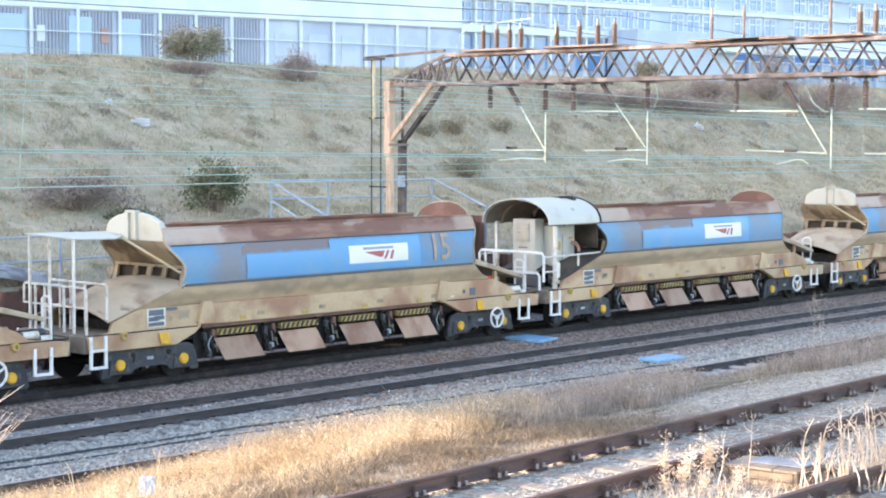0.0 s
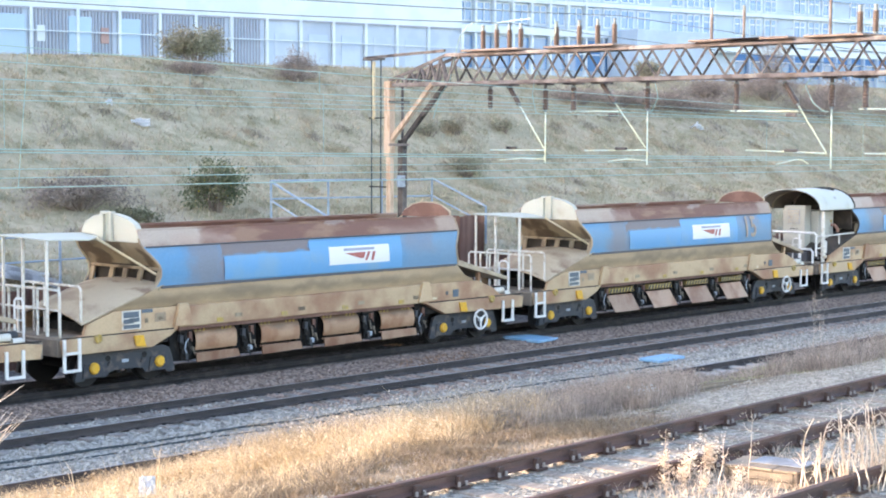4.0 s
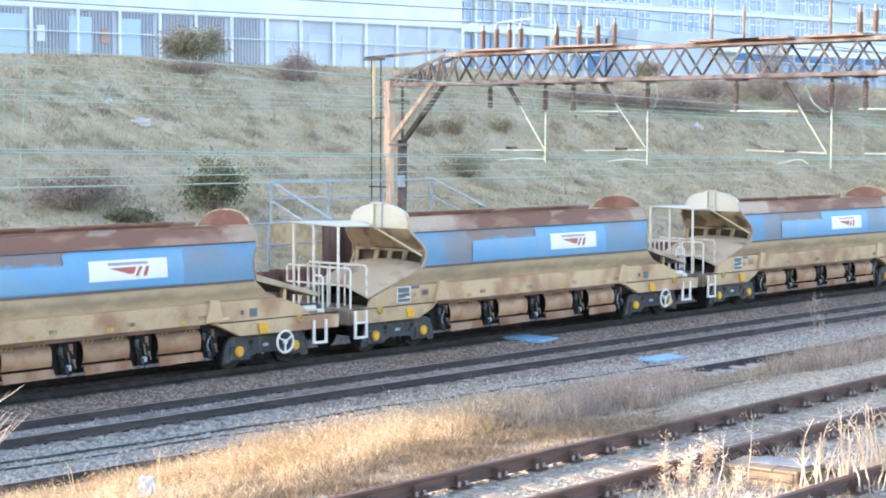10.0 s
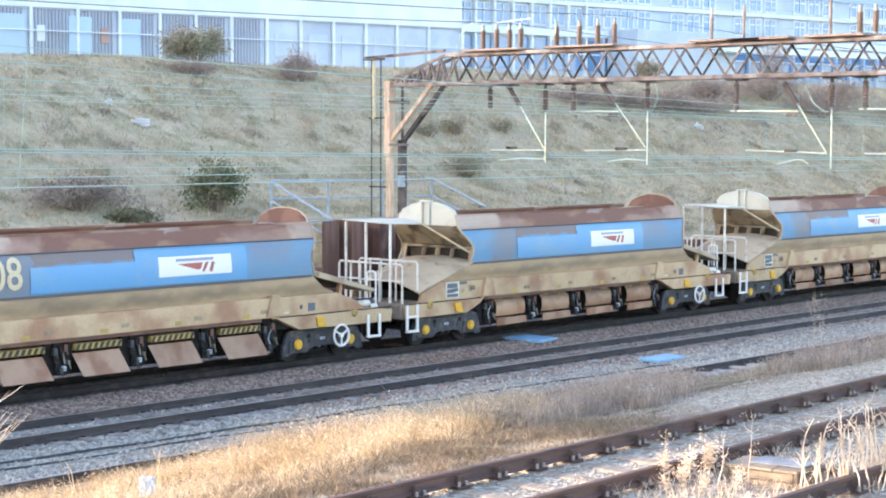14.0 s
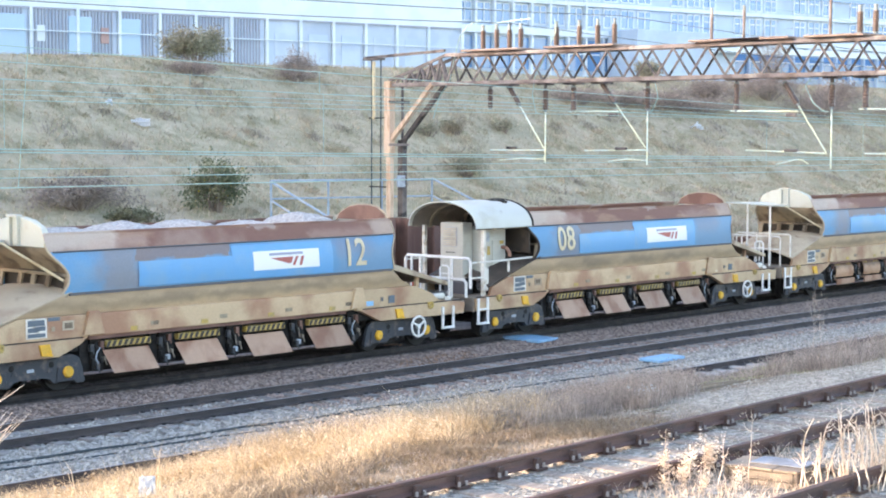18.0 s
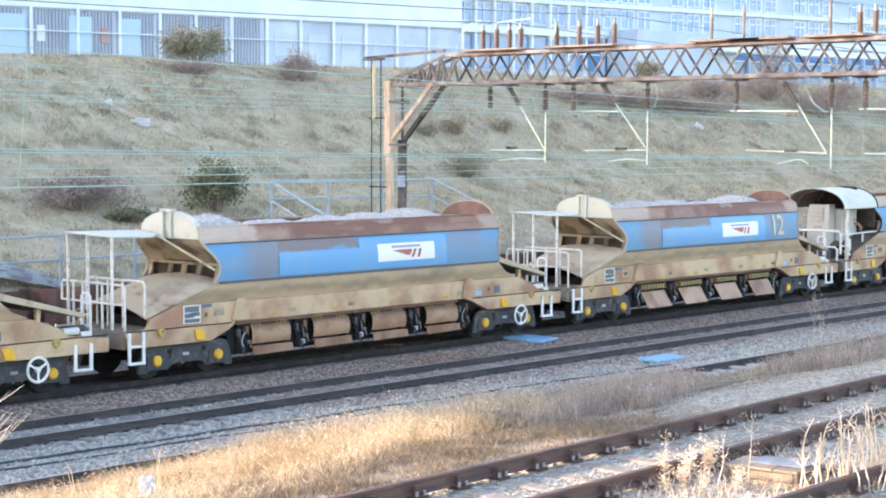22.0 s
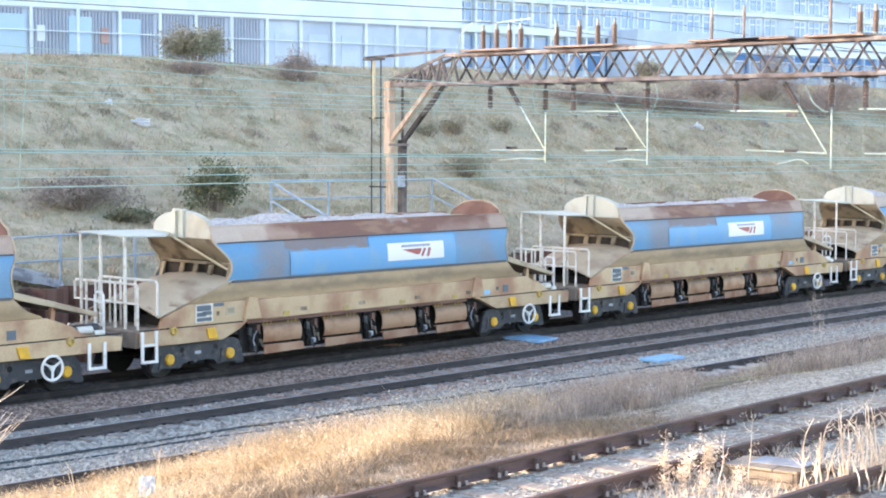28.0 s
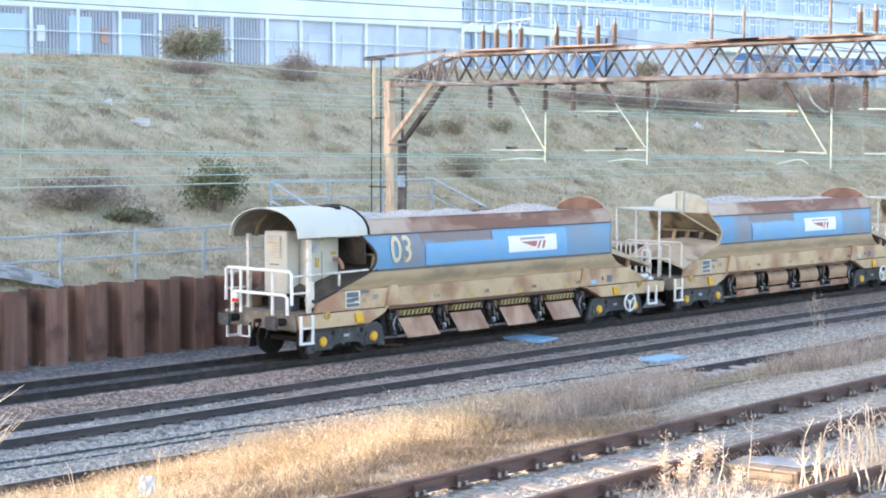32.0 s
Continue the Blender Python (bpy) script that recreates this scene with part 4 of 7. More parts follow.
def wheelset_mesh():
    b = Build()
    b.tube([(0, -1.02, 0), (0, 1.02, 0)], 0.075, 10)
    for s in (-1, 1):
        b.tube([(0, s * 0.69, 0), (0, s * 0.72, 0), (0, s * 0.72, 0), (0, s * 0.83, 0)], [0.465, 0.465, 0.435, 0.43], 24)
        b.disc((0, s * 0.84, 0), (0, 1, 0), 0.17, 0.05, 12)
        for k in range(4):
            a = math.pi / 2 * k
            b.disc((0.27 * math.cos(a), s * 0.835, 0.27 * math.sin(a)), (0, 1, 0), 0.05, 0.03, 8)
    return b


def bogie_frame(s):
    """Cast side frame: low in the middle, a pedestal over each axle."""
    half = [(1.06, 0.80), (1.22, 0.73), (1.31, 0.52), (1.38, 0.22), (1.36, 0.17), (1.14, 0.17), (1.10, 0.24), (0.70, 0.24), (0.64, 0.20), (0.54, 0.22), (0.46, 0.33), (0.30, 0.36)]
    b = Build().side(half + [(-x, z) for x, z in half[::-1]], s * 1.02, s * 1.13)
    for u in (-1, 1):
        b.side([(u * 0.9 - 0.29, 0.24), (u * 0.9 + 0.29, 0.24), (u * 0.9 + 0.24, 0.56), (u * 0.9 - 0.24, 0.56)], s * 1.10, s * 1.165)
        b.side([(u * 0.45 - 0.08, 0.46), (u * 0.45 + 0.08, 0.46), (u * 0.45 + 0.03, 0.56), (u * 0.45 - 0.03, 0.56)], s * 1.12, s * 1.16)
    b.box(-0.62, 0.62, *sorted((s * 1.125, s * 1.15)), 0.70, 0.76)
    return b.bevel(0.012)


def add_bogie(w, x, wheels):
    bg = part("bogie", shared("bolster", lambda: Build().box(-0.20, 0.20, -1.05, 1.05, 0.48, 0.70).box(-0.5, 0.5, -0.45, 0.45, 0.5, 0.78).bevel(0.02), "bogie"), None, w, "dark grey two-axle bogie", at=(x, 0, 0))
    for s in (-1, 1):
        part("side_frame", shared("side_frame:%d" % s, lambda: bogie_frame(s), "bogie"), None, bg)
        for u in (-0.14, 0.14):
            part("spring", shared("spring:%d" % s, lambda: Build().tube([(0, s * 1.0, 0.26), (0, s * 1.0, 0.48)], 0.075, 10), "black"), None, bg, at=(u, 0, 0))
        part("frame_plate", shared("frame_plate:%d" % s, lambda: Build().box(-0.12, 0.06, *sorted((s * 1.128, s * 1.14)), 0.50, 0.57), "lid"), None, bg)
        for u in (-0.50, 0.50):
            part("frame_hole", shared("frame_hole:%d" % s, lambda: Build().disc((0, s * 1.130, 0.625), (0, 1, 0), 0.068, 0.012, 12), "black"), None, bg, "dark round hole in the frame", at=(u, 0, 0))
        for u in (-0.9, 0.9):
            part("axle_cap", shared("axle_cap:%d" % s, lambda: Build().tube([(0, s * 1.16, 0), (0, s * 1.20, 0), (0, s * 1.235, 0)], [0.13, 0.13, 0.095], 14), "yellow", True), None, bg, "round yellow axle end cap", at=(u, 0, 0.44))
    for u in (-0.41, 0.41):
        part("brake_beam", shared("brake_beam", lambda: Build().box(-0.035, 0.035, -0.8, 0.8, 0.32, 0.42), "black"), None, bg, at=(u, 0, 0))
    for u in (-0.9, 0.9):
        ws = part("wheelset", shared("wheelset", wheelset_mesh, "wheel", True), None, w, "steel wheelset", at=(x + u, 0, 0.435))
        wheels.append(ws)


def chute_closed():
    b = Build()
    arc = dense([(-0.98, 1.12), (-1.13, 1.08), (-1.24, 0.97), (-1.27, 0.82), (-1.265, 0.70), (-1.23, 0.60)], 2)
    return b.sheet(arc, -0.62, 0.62, 0.02)


def chute_lip():
    return Build().prism([(-0.64, -1.31, 0.545), (0.62, -1.31, 0.545), (0.70, -1.285, 0.36), (-0.60, -1.285, 0.33)], (0, 0.03, 0.0)).box(-0.60, 0.60, -1.27, -1.16, 0.50, 0.54)


def chute_open():
    return Build().prism([(-0.68, -1.16, 0.80), (0.58, -1.16, 0.80), (0.72, -1.38, 0.32), (-0.54, -1.38, 0.32)], (0, 0.02, 0.02))


def add_chutes(w, is_open):
    stripe = shared("hazard_stripe", stripe_mesh, "stripe")
    # Added box between the funnels; keeps light out from under the wagon.
    part("centre_sill", shared("centre_sill", lambda: Build().box(-4.4, 4.1, -0.62, 0.62, 0.30, 1.12), "black"), None, w, "black box added under the hoppers to deepen the shade")
    mark = shared("small_stripe", lambda: Build().prism([(-0.06, 0, -0.04), (0.0, 0, -0.04), (0.06, 0, 0.04), (0.0, 0, 0.04)], (0, -0.006, 0)), "dull_yellow")
    for x in BAYS:
        if is_open:
            part("chute_flap", shared("chute_flap", chute_open, "flap"), None, w, "open discharge flap", at=(x, 0, 0))
            beam = part("hazard_beam", shared("hazard_beam", lambda: Build().box(-0.62, 0.62, -1.20, -1.04, 0.885, 1.03).bevel(0.01), "dull_yellow"), None, w, "striped black and yellow beam", at=(x, 0, 0))
            for k in range(8):
                part("hazard_stripe", stripe, None, beam, at=(-0.55 + 0.157 * k, -1.20, 0.96))
        else:
            d = part("chute_door", shared("chute_door", chute_closed, "door"), None, w, "closed rounded discharge door", at=(x, 0, 0))
            part("door_lip", shared("door_lip", chute_lip, "flap"), None, d, "worn lower lip of the door")
            for u in (-0.56, -0.44, -0.32, 0.24, 0.36, 0.48):
                part("hazard_mark", mark, None, d, at=pose(u, -1.185, 1.065, -38, 0, 0))
        part("hopper_funnel", shared("hopper_funnel", lambda: Build().hexa([(-0.62, -0.75, 0.38), (0.62, -0.75, 0.38), (0.62, 0.75, 0.38), (-0.62, 0.75, 0.38), (-0.85, -1.0, 1.20), (0.85, -1.0, 1.20), (0.85, 1.0, 1.20), (-0.85, 1.0, 1.20)]), "black"), None, w, at=(x, 0, 0))
        part("chute_door", shared("chute_door_far", lambda: Build().sheet(mirror([(-1.0, 1.10), (-1.24, 0.96), (-1.25, 0.75), (-1.20, 0.62)]), -0.62, 0.62, 0.02), "door"), None, w, at=(x, 0, 0))
    for i, x in enumerate((-4.16, -2.28, -0.25, 1.79, 3.72)):
        part("gear_shroud", shared("gear_shroud", lambda: Build().side([(-0.34, 0.40), (0.34, 0.40), (0.40, 0.98), (0.30, 1.15), (-0.30, 1.15), (-0.40, 0.98)], -1.06, -0.80).bevel(0.01), "black"), None, w, "black plate between the doors", at=(x - 0.05, 0, 0))
        arm = part("chute_gear", shared("chute_gear", lambda: Build().box(-0.20, 0.20, -1.14, -0.5, 0.78, 1.16).side([(-0.15, 0.38), (0.13, 0.36), (0.19, 0.80), (-0.19, 0.80)], -1.13, -1.0).tube([(-0.1, -1.16, 1.02), (0.10, -1.16, 0.54)], 0.045, 8), "black"), None, w, "black door gear", at=(x, 0, 0))
        for k, (a, c, d, mt) in enumerate(((-0.20, 0.92, 0.10, "bogie"), (0.14, 0.66, 0.05, "headstock"), (-0.17, 0.62, 0.07, "black"), (0.06, 0.98, 0.09, "rim_plain"), (-0.05, 0.50, 0.08, "bogie"))):
            part("gear_bracket", shared("gear_bracket:%d" % k, lambda: Build().box(a - d / 2, a + d / 2, -1.22, -1.12, c - d, c + d * 0.6).tube([(a, -1.20, c), (a + 0.05, -1.21, c - 0.16)], 0.018, 6), mt), None, arm)
        if 0 < i < 4:
            part("air_cylinder", shared("air_cylinder", lambda: Build().tube([(0.0, -1.19, 0.86), (0.03, -1.21, 0.62)], 0.018, 8), "headstock", True), None, arm, "pale door cylinder")
            part("valve_box", shared("valve_box", lambda: Build().box(-0.03, 0.09, -1.20, -1.14, 0.46, 0.58).bevel(0.01), "lid"), None, arm)
        else:
            part("bent_pipe", shared("bent_pipe", lambda: Build().tube([(-0.02, -1.19, 0.52), (-0.10, -1.20, 0.66), (-0.06, -1.20, 0.80), (0.05, -1.18, 0.92)], 0.018, 6), "lid", True), None, arm)


def end_sheet():
    """The bent sheet that closes the hood end above its posts."""
    b = Build()
    half = [(2.54, 1.33), (2.65, 1.322), (2.76, 1.30), (2.92, 1.25), (3.04, 1.21), (3.14, 1.16)]
    for back in (0.0, 0.04):
        rows = []
        for z, hw in half:
            row = []
            for k in range(13):
                v = k / 6 - 1
                dent = 0.16 * (1 - v ** 4) * (0.35 + 0.65 * (1 - smooth_step(2.5, 3.1, z)))
                dent += 0.05 * math.exp(-((abs(v) - 0.62) / 0.16) ** 2) * math.exp(-((z - 2.8) / 0.16) ** 2)
                row.append(b.bm.verts.new((left_end(z) + dent + back, hw * v, z)))
            rows.append(row)
        for p, q in zip(rows, rows[1:]):
            for k in range(12):
                b.bm.faces.new((p[k], p[k + 1], q[k + 1], q[k]))
    return b


def slope_shell(line):
    """The end plate over the bogie: slopes down to the buffers and is arched across."""
    b = Build()
    rows = {}
    for low in (0, 1):
        rows[low] = []
        for x, z, up in line:
            row = []
            for k in range(13):
                v = k / 6 - 1
                row.append(b.bm.verts.new((x, 1.325 * v, z + up * (1 - abs(v) ** 1.7) - 0.035 * low)))
            rows[low].append(row)
        for p, q in zip(rows[low], rows[low][1:]):
            for k in range(12):
                b.bm.faces.new((p[k], p[k + 1], q[k + 1], q[k]))
    top, bot = rows[0], rows[1]
    for i in range(len(line) - 1):
        for k in (0, 12):
            b.bm.faces.new((top[i][k], top[i + 1][k], bot[i + 1][k], bot[i][k]))
    for i in (0, len(line) - 1):
        for k in range(12):
            b.bm.faces.new((top[i][k], top[i][k + 1], bot[i][k + 1], bot[i][k]))
    return b


def add_body(w, n, loaded, end):
    """The hopper: bent side sheets, rim, ends and the sole bars."""
    for s in (-1, 1):
        sec = (lambda q: q) if s > 0 else mirror
        part("blue_side", shared("blue_side:%d" % s, lambda: Build().sheet(sec(WALL), left_end, right_end, 0.02 * s, 6), "blue", True), None, w, "faded blue hopper side with rust-brown wash")
        part("rim_sheet", shared("rim_sheet:%d" % s, lambda: Build().sheet(sec(RIM), left_end, right_end, 0.02 * s, 6), "rim", True), None, w, "rust-brown sloping rim sheet")
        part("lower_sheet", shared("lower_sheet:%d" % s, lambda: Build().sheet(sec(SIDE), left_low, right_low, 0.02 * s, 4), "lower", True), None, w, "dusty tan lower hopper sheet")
        part("waist_strip", shared("waist_strip:%d" % s, lambda: Build().box(-5.02, 4.93, *sorted((s * 1.29, s * 1.345)), 2.095, 2.155), "grey"), None, w, "dark waist strip")
        # A thin dark tube draws the shadow line below the rim.
        part("rim_joint", shared("rim_joint:%d" % s, lambda: Build().tube([(-5.36, s * 1.226, 3.035), (5.08, s * 1.226, 3.035)], 0.02, 6), "grey"), None, w, "dark seam under the rim")
        part("rim_edge", shared("rim_edge:%d" % s, lambda: Build().box(-5.45, 5.05, *sorted((s * 1.00, s * 1.06)), 3.39, 3.44), "rim"), None, w)
        part("sole_bar", shared("sole_bar:%d" % s, lambda: Build().box(-4.52, 3.66, *sorted((s * 1.14, s * 1.33)), 1.18, 1.66).bevel(0.015), "tan"), None, w, "dusty tan sole bar with rust streaks")
        part("sole_flange", shared("sole_flange:%d" % s, lambda: Build().box(-4.5, 3.35, *sorted((s * 1.02, s * 1.28)), 1.10, 1.178), "rim_plain"), None, w)
        for u, x in ((-1, -4.42), (1, 3.71)):
            part("gusset", shared("gusset:%d%d" % (s, u), lambda: Build().side([(x - 0.27, 1.22), (x + 0.27, 1.22), (x + 0.13, 1.73), (x - 0.13, 1.73)], s * 1.30, s * 1.39).bevel(0.008), "tan"), None, w)
        left = [(-4.54, 1.66), (-6.36, 1.67), (-7.06, 1.43), (-7.13, 1.20), (-7.72, 1.14), (-7.72, 1.06), (-4.54, 1.14)]
        low_l = [(-4.58, 1.155), (-4.76, 1.02), (-5.30, 0.80), (-7.66, 0.80), (-7.72, 1.13), (-7.3, 1.155)]
        part("end_frame", shared("end_frame_l:%d" % s, lambda: Build().side(left, s * 1.22, s * 1.305).bevel(0.008), "tan"), None, w)
        part("frame_skirt", shared("low_frame_l:%d" % s, lambda: Build().side(low_l, s * 1.16, s * 1.335).bevel(0.01), "tan"), None, w)
        # Black strip stands for the shadow line in the gap above the skirt.
        for u, x0, x1 in (("l", -7.70, -4.66), ("r", 3.9, 7.78)):
            part("frame_joint", shared("frame_joint_%s:%d" % (u, s), lambda: Build().box(x0, x1, *sorted((s * 1.29, s * 1.309)), 1.155, 1.185), "black"), None, w)
        right = [(3.68, 1.66), (5.84, 1.65), (6.5, 1.42), (6.76, 1.22), (7.80, 1.10), (7.80, 1.05), (3.68, 1.14)]
        low_r = [(3.75, 1.155), (4.52, 0.83), (7.74, 0.80), (7.80, 1.10), (7.3, 1.155)]
        part("end_frame", shared("end_frame_r:%d" % s, lambda: Build().side(right, s * 1.22, s * 1.305).bevel(0.008), "tan"), None, w)
        part("frame_skirt", shared("low_frame_r:%d" % s, lambda: Build().side(low_r, s * 1.16, s * 1.335).bevel(0.01), "tan"), None, w)
    full = [(1.14, 1.62), (1.31, 2.12), (1.335, 2.45), (1.30, 2.76), (1.21, 3.04)]
    # Canopy wagons: end sheet, edge and slope take the painted shade colour.
    part("end_bulkhead", shared("end_bulkhead_%s" % ("c" if end == "canopy" else "l"), end_sheet, "lining" if end == "canopy" else "recess", True), None, w, "grimy tan end sheet, shade-dark under a canopy")
    part("end_opening", shared("end_opening", lambda: Build().box(-4.90, -4.86, -1.29, 1.29, 2.0, 2.60), "lining"), None, w, "dark plate for the shade behind the end posts")
    flange = [(left_end(z), y, z) for y, z in dense([(1.31, 2.12), (1.335, 2.45), (1.30, 2.76), (1.21, 3.04), (1.12, 3.22)])]
    for s in (-1, 1):
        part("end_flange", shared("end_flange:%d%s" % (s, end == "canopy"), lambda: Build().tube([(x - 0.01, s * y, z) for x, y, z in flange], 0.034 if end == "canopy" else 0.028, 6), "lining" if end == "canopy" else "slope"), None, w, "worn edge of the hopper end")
    edge = [(right_end(z) + 0.01, y + 0.012, z) for y, z in WALL] + [(right_end(3.1) + 0.012, 1.19, 3.12), (5.15, 1.08, 3.37)]
    for s in (-1, 1):
        part("end_flange", shared("end_flange_r:%d" % s, lambda: Build().tube([(x, s * y, z) for x, y, z in edge], 0.022, 6), "slope"), None, w, "pale worn edge of the hopper end")
    hood = [(1.07, 3.12), (1.05, 3.36), (0.92, 3.55), (0.60, 3.69), (0.22, 3.76)]
    if end != "canopy":
        part("end_hood", shared("end_hood", lambda: Build().across(hood + mirror(hood)[::-1], -5.47, -5.30).bevel(0.02), "hood"), None, w, "cream arched end plate")
    for y in (-0.14, 0.14) if end != "canopy" else ():
        part("hood_rib", shared("hood_rib", lambda: Build().box(-5.55, -5.46, -0.03, 0.03, 3.13, 3.75), "hood"), None, w, at=(0, y, 0))
    if end != "canopy":
        part("hood_cap", shared("hood_cap", lambda: Build().box(-5.57, -5.42, -0.20, 0.20, 3.75, 3.81).bevel(0.01), "hood"), None, w)
    hump = [(0.91, 3.36), (0.82, 3.52), (0.52, 3.68), (0.20, 3.74)]
    part("end_shield", shared("end_shield", lambda: Build().prism([(5.14 + 0.20 * (z - 3.36), y, z) for y, z in hump + mirror(hump)[::-1]], (0.06, 0, 0)).bevel(0.012), "rim_plain"), None, w, "rusty arched end shield")
    edge_r = [(5.13, 1.21, 3.06)] + [(5.20 + 0.20 * (z - 3.36), y, z + 0.01) for y, z in hump] + [(5.20 + 0.20 * (z - 3.36), -y, z + 0.01) for y, z in hump[::-1]] + [(5.13, -1.21, 3.06)]
    part("shield_edge", shared("shield_edge", lambda: Build().tube(edge_r, 0.026, 6), "slope"), None, w, "pale worn edge of the shield")
    part("end_bulkhead", shared("end_bulkhead_r", lambda: Build().prism([(right_end(z) - 0.06, y, z) for y, z in full + mirror(full)[::-1]], (0.05, 0, 0)), "recess"), None, w)
    part("hopper_floor", shared("hopper_floor", lambda: Build().box(-4.8, 4.85, -1.12, 1.12, 1.40, 1.66).box(-4.6, 3.9, -1.0, 1.0, 1.05, 1.40), "black"), None, w)
    if not loaded:
        part("hopper_lining", shared("hopper_lining", lambda: Build().box(-4.95, 4.85, -1.18, 1.18, 2.90, 2.98), "rim"), None, w, "rusty empty inside of the hopper")
    # sloping end plates over the bogies
    slope = [(-4.95, 2.18, 0.10), (-5.25, 2.11, 0.16), (-5.6, 1.99, 0.26), (-5.95, 1.875, 0.32), (-6.44, 1.71, 0.35), (-7.20, 1.46, 0.29)]
    part("slope_plate", shared("slope_plate_%s" % ("c" if end == "canopy" else "l"), lambda: slope_shell(slope), "lining" if end == "canopy" else "slope", True), None, w, "dusty sloping end plate, shade-dark where a canopy covers it")
    part("slope_plate", shared("slope_plate_r", lambda: Build().prism([(4.96, -1.30, 2.28), (7.20, -1.26, 1.68), (7.20, -1.26, 1.58), (4.96, -1.30, 2.12)], (0, 2.56, 0)).bevel(0.012), "slope"), None, w, "dusty sloping end plate, shade-dark where a canopy covers it")
    part("under_frame", shared("under_frame_l", lambda: Build().box(-6.7, -4.7, -1.15, 1.15, 0.86, 1.40).side([(-4.7, 1.4), (-6.4, 1.4), (-5.05, 1.95)], -1.12, 1.12), "black"), None, w)
    part("under_frame", shared("under_frame_r", lambda: Build().box(3.8, 6.6, -1.15, 1.15, 0.86, 1.40).side([(4.8, 1.4), (5.8, 1.4), (5.0, 2.0)], -1.10, 1.10), "black"), None, w)
    part("slope_strut", shared("slope_strut", lambda: Build().bar((6.05, -1.12, 1.2), (6.10, -1.12, 1.92), 0.10), "tan"), None, w)
    for y in (-1.24, -0.55, 0.0, 0.5, 1.24):
        part("end_brace", shared("end_brace", lambda: Build().bar((-5.10, 0, 2.06), (-4.97, 0, 2.54), 0.15, 0.05), "recess"), None, w, at=(0, y, 0.0))
    part("cross_brace", shared("cross_brace", lambda: Build().box(-5.04, -4.94, -1.30, 1.30, 2.49, 2.55).bevel(0.01), "recess"), None, w)
    if end != "canopy":
        part("diagonal_strut", shared("diagonal_strut", lambda: Build().tube([(-6.0, -0.25, 3.22), (-5.14, -1.28, 2.42)], 0.03, 6), "cream"), None, w)
    for s, x in ((-1, -7.72), (1, 7.80)):
        hs = part("headstock", shared("headstock:%d" % s, lambda: Build().box(x - 0.06, x + 0.06, -1.25, 1.25, 0.78, 1.16).bevel(0.015), "headstock"), None, w, "headstock beam")
        part("draw_hook", shared("draw_hook:%d" % s, lambda: Build().tube([(x, 0, 0.97), (x + s * 0.25, 0, 0.97)], 0.05, 8).ring((x + s * 0.19, 0, 0.89), (0, 1, 0), 0.09, 0.025, 12), "black"), None, hs)
        for y in (-0.35, 0.35):
            part("brake_hose", shared("brake_hose:%d" % s, lambda: Build().tube([(x, 0, 0.91), (x + s * 0.12, 0, 0.84), (x + s * 0.18, 0, 0.60), (x + s * 0.22, 0, 0.55)], 0.022, 6), "black"), None, hs, at=(0, y, 0))
    # fresh panels and boards on both sides
    for s in (-1, 1):
        def plate(x0, x1, z0, z1, thick, key, mat, label):
            def make():
                sec = []
                for k in range(11):
                    z = z0 + (z1 - z0) * k / 10
                    sec.append((s * (wall_half(z) + 0.0212 + thick), z))
                return Build().sheet(sec, x0, x1, 0.004 * s)
            return part(key, shared("%s:%d%.1f" % (key, s, x0), make, mat), None, w, label)
        plate(-3.18, -0.436, 2.19, 2.74, 0.0, "fresh_panel", "fresh_blue", "brighter blue repainted panel")
        plate(-0.436, 2.82, 2.18, 2.97, 0.001, "fresh_panel", "fresh_blue", "bright blue repainted panel")
        sign = plate(0.20, 2.34, 2.35, 2.80, 0.007, "sign_board", "panel_white", "white sign with dark red shapes")
        t = Matrix.Translation((1.27, s * 1.352, 2.575)) @ Matrix.Rotation(radians(6 * s), 4, "X")
        shape = lambda pts: Build().prism([(a, 0, c) for a, c in pts], (0, s * 0.012, 0))
        part("sign_shape", shared("sign_shape_a:%d" % s, lambda: shape([(-0.54, 0.05), (0.20, 0.06), (0.13, -0.09), (0.03, -0.10)]), "red"), None, w, "dark red slanting shape", at=t)
        part("sign_shape", shared("sign_shape_b:%d" % s, lambda: shape([(0.29, 0.06), (0.38, 0.06), (0.24, -0.15), (0.17, -0.15)]), "red"), None, w, at=t)
        part("sign_shape", shared("sign_shape_c:%d" % s, lambda: shape([(0.47, 0.06), (0.56, 0.06), (0.47, -0.16), (0.39, -0.16)]), "red"), None, w, at=t)
        part("sign_bar", shared("sign_bar:%d" % s, lambda: Build().box(-0.56, 0.52, min(0, s * 0.012), max(0, s * 0.012), 0.105, 0.17), "navy"), None, w, "grey-blue bar of writing", at=t)
    # data panels, lashing points, steps and brake wheel
    dp = part("data_panel", shared("data_panel", lambda: Build().box(-6.12, -5.60, -1.318, -1.302, 1.24, 1.66), "rail_white"), None, w, "white data panel with dark bars of writing")
    for k, (x0, x1, z0, z1) in enumerate(((-6.08, -5.66, 1.50, 1.63), (-5.92, -5.64, 1.40, 1.49), (-6.08, -5.80, 1.37, 1.47), (-6.08, -5.64, 1.26, 1.345))):
        part("data_bar", shared("data_bar:%d" % k, lambda: Build().box(x0, x1, -1.324, -1.317, z0, z1), "data"), None, dp)
    part("data_panel", shared("data_panel2", lambda: Build().box(-5.57, -5.27, -1.318, -1.302, 1.58, 1.66), "data"), None, w)
    part("data_panel", shared("data_panel5", lambda: Build().box(-5.48, -5.40, -1.318, -1.302, 1.36, 1.46), "recess"), None, w)
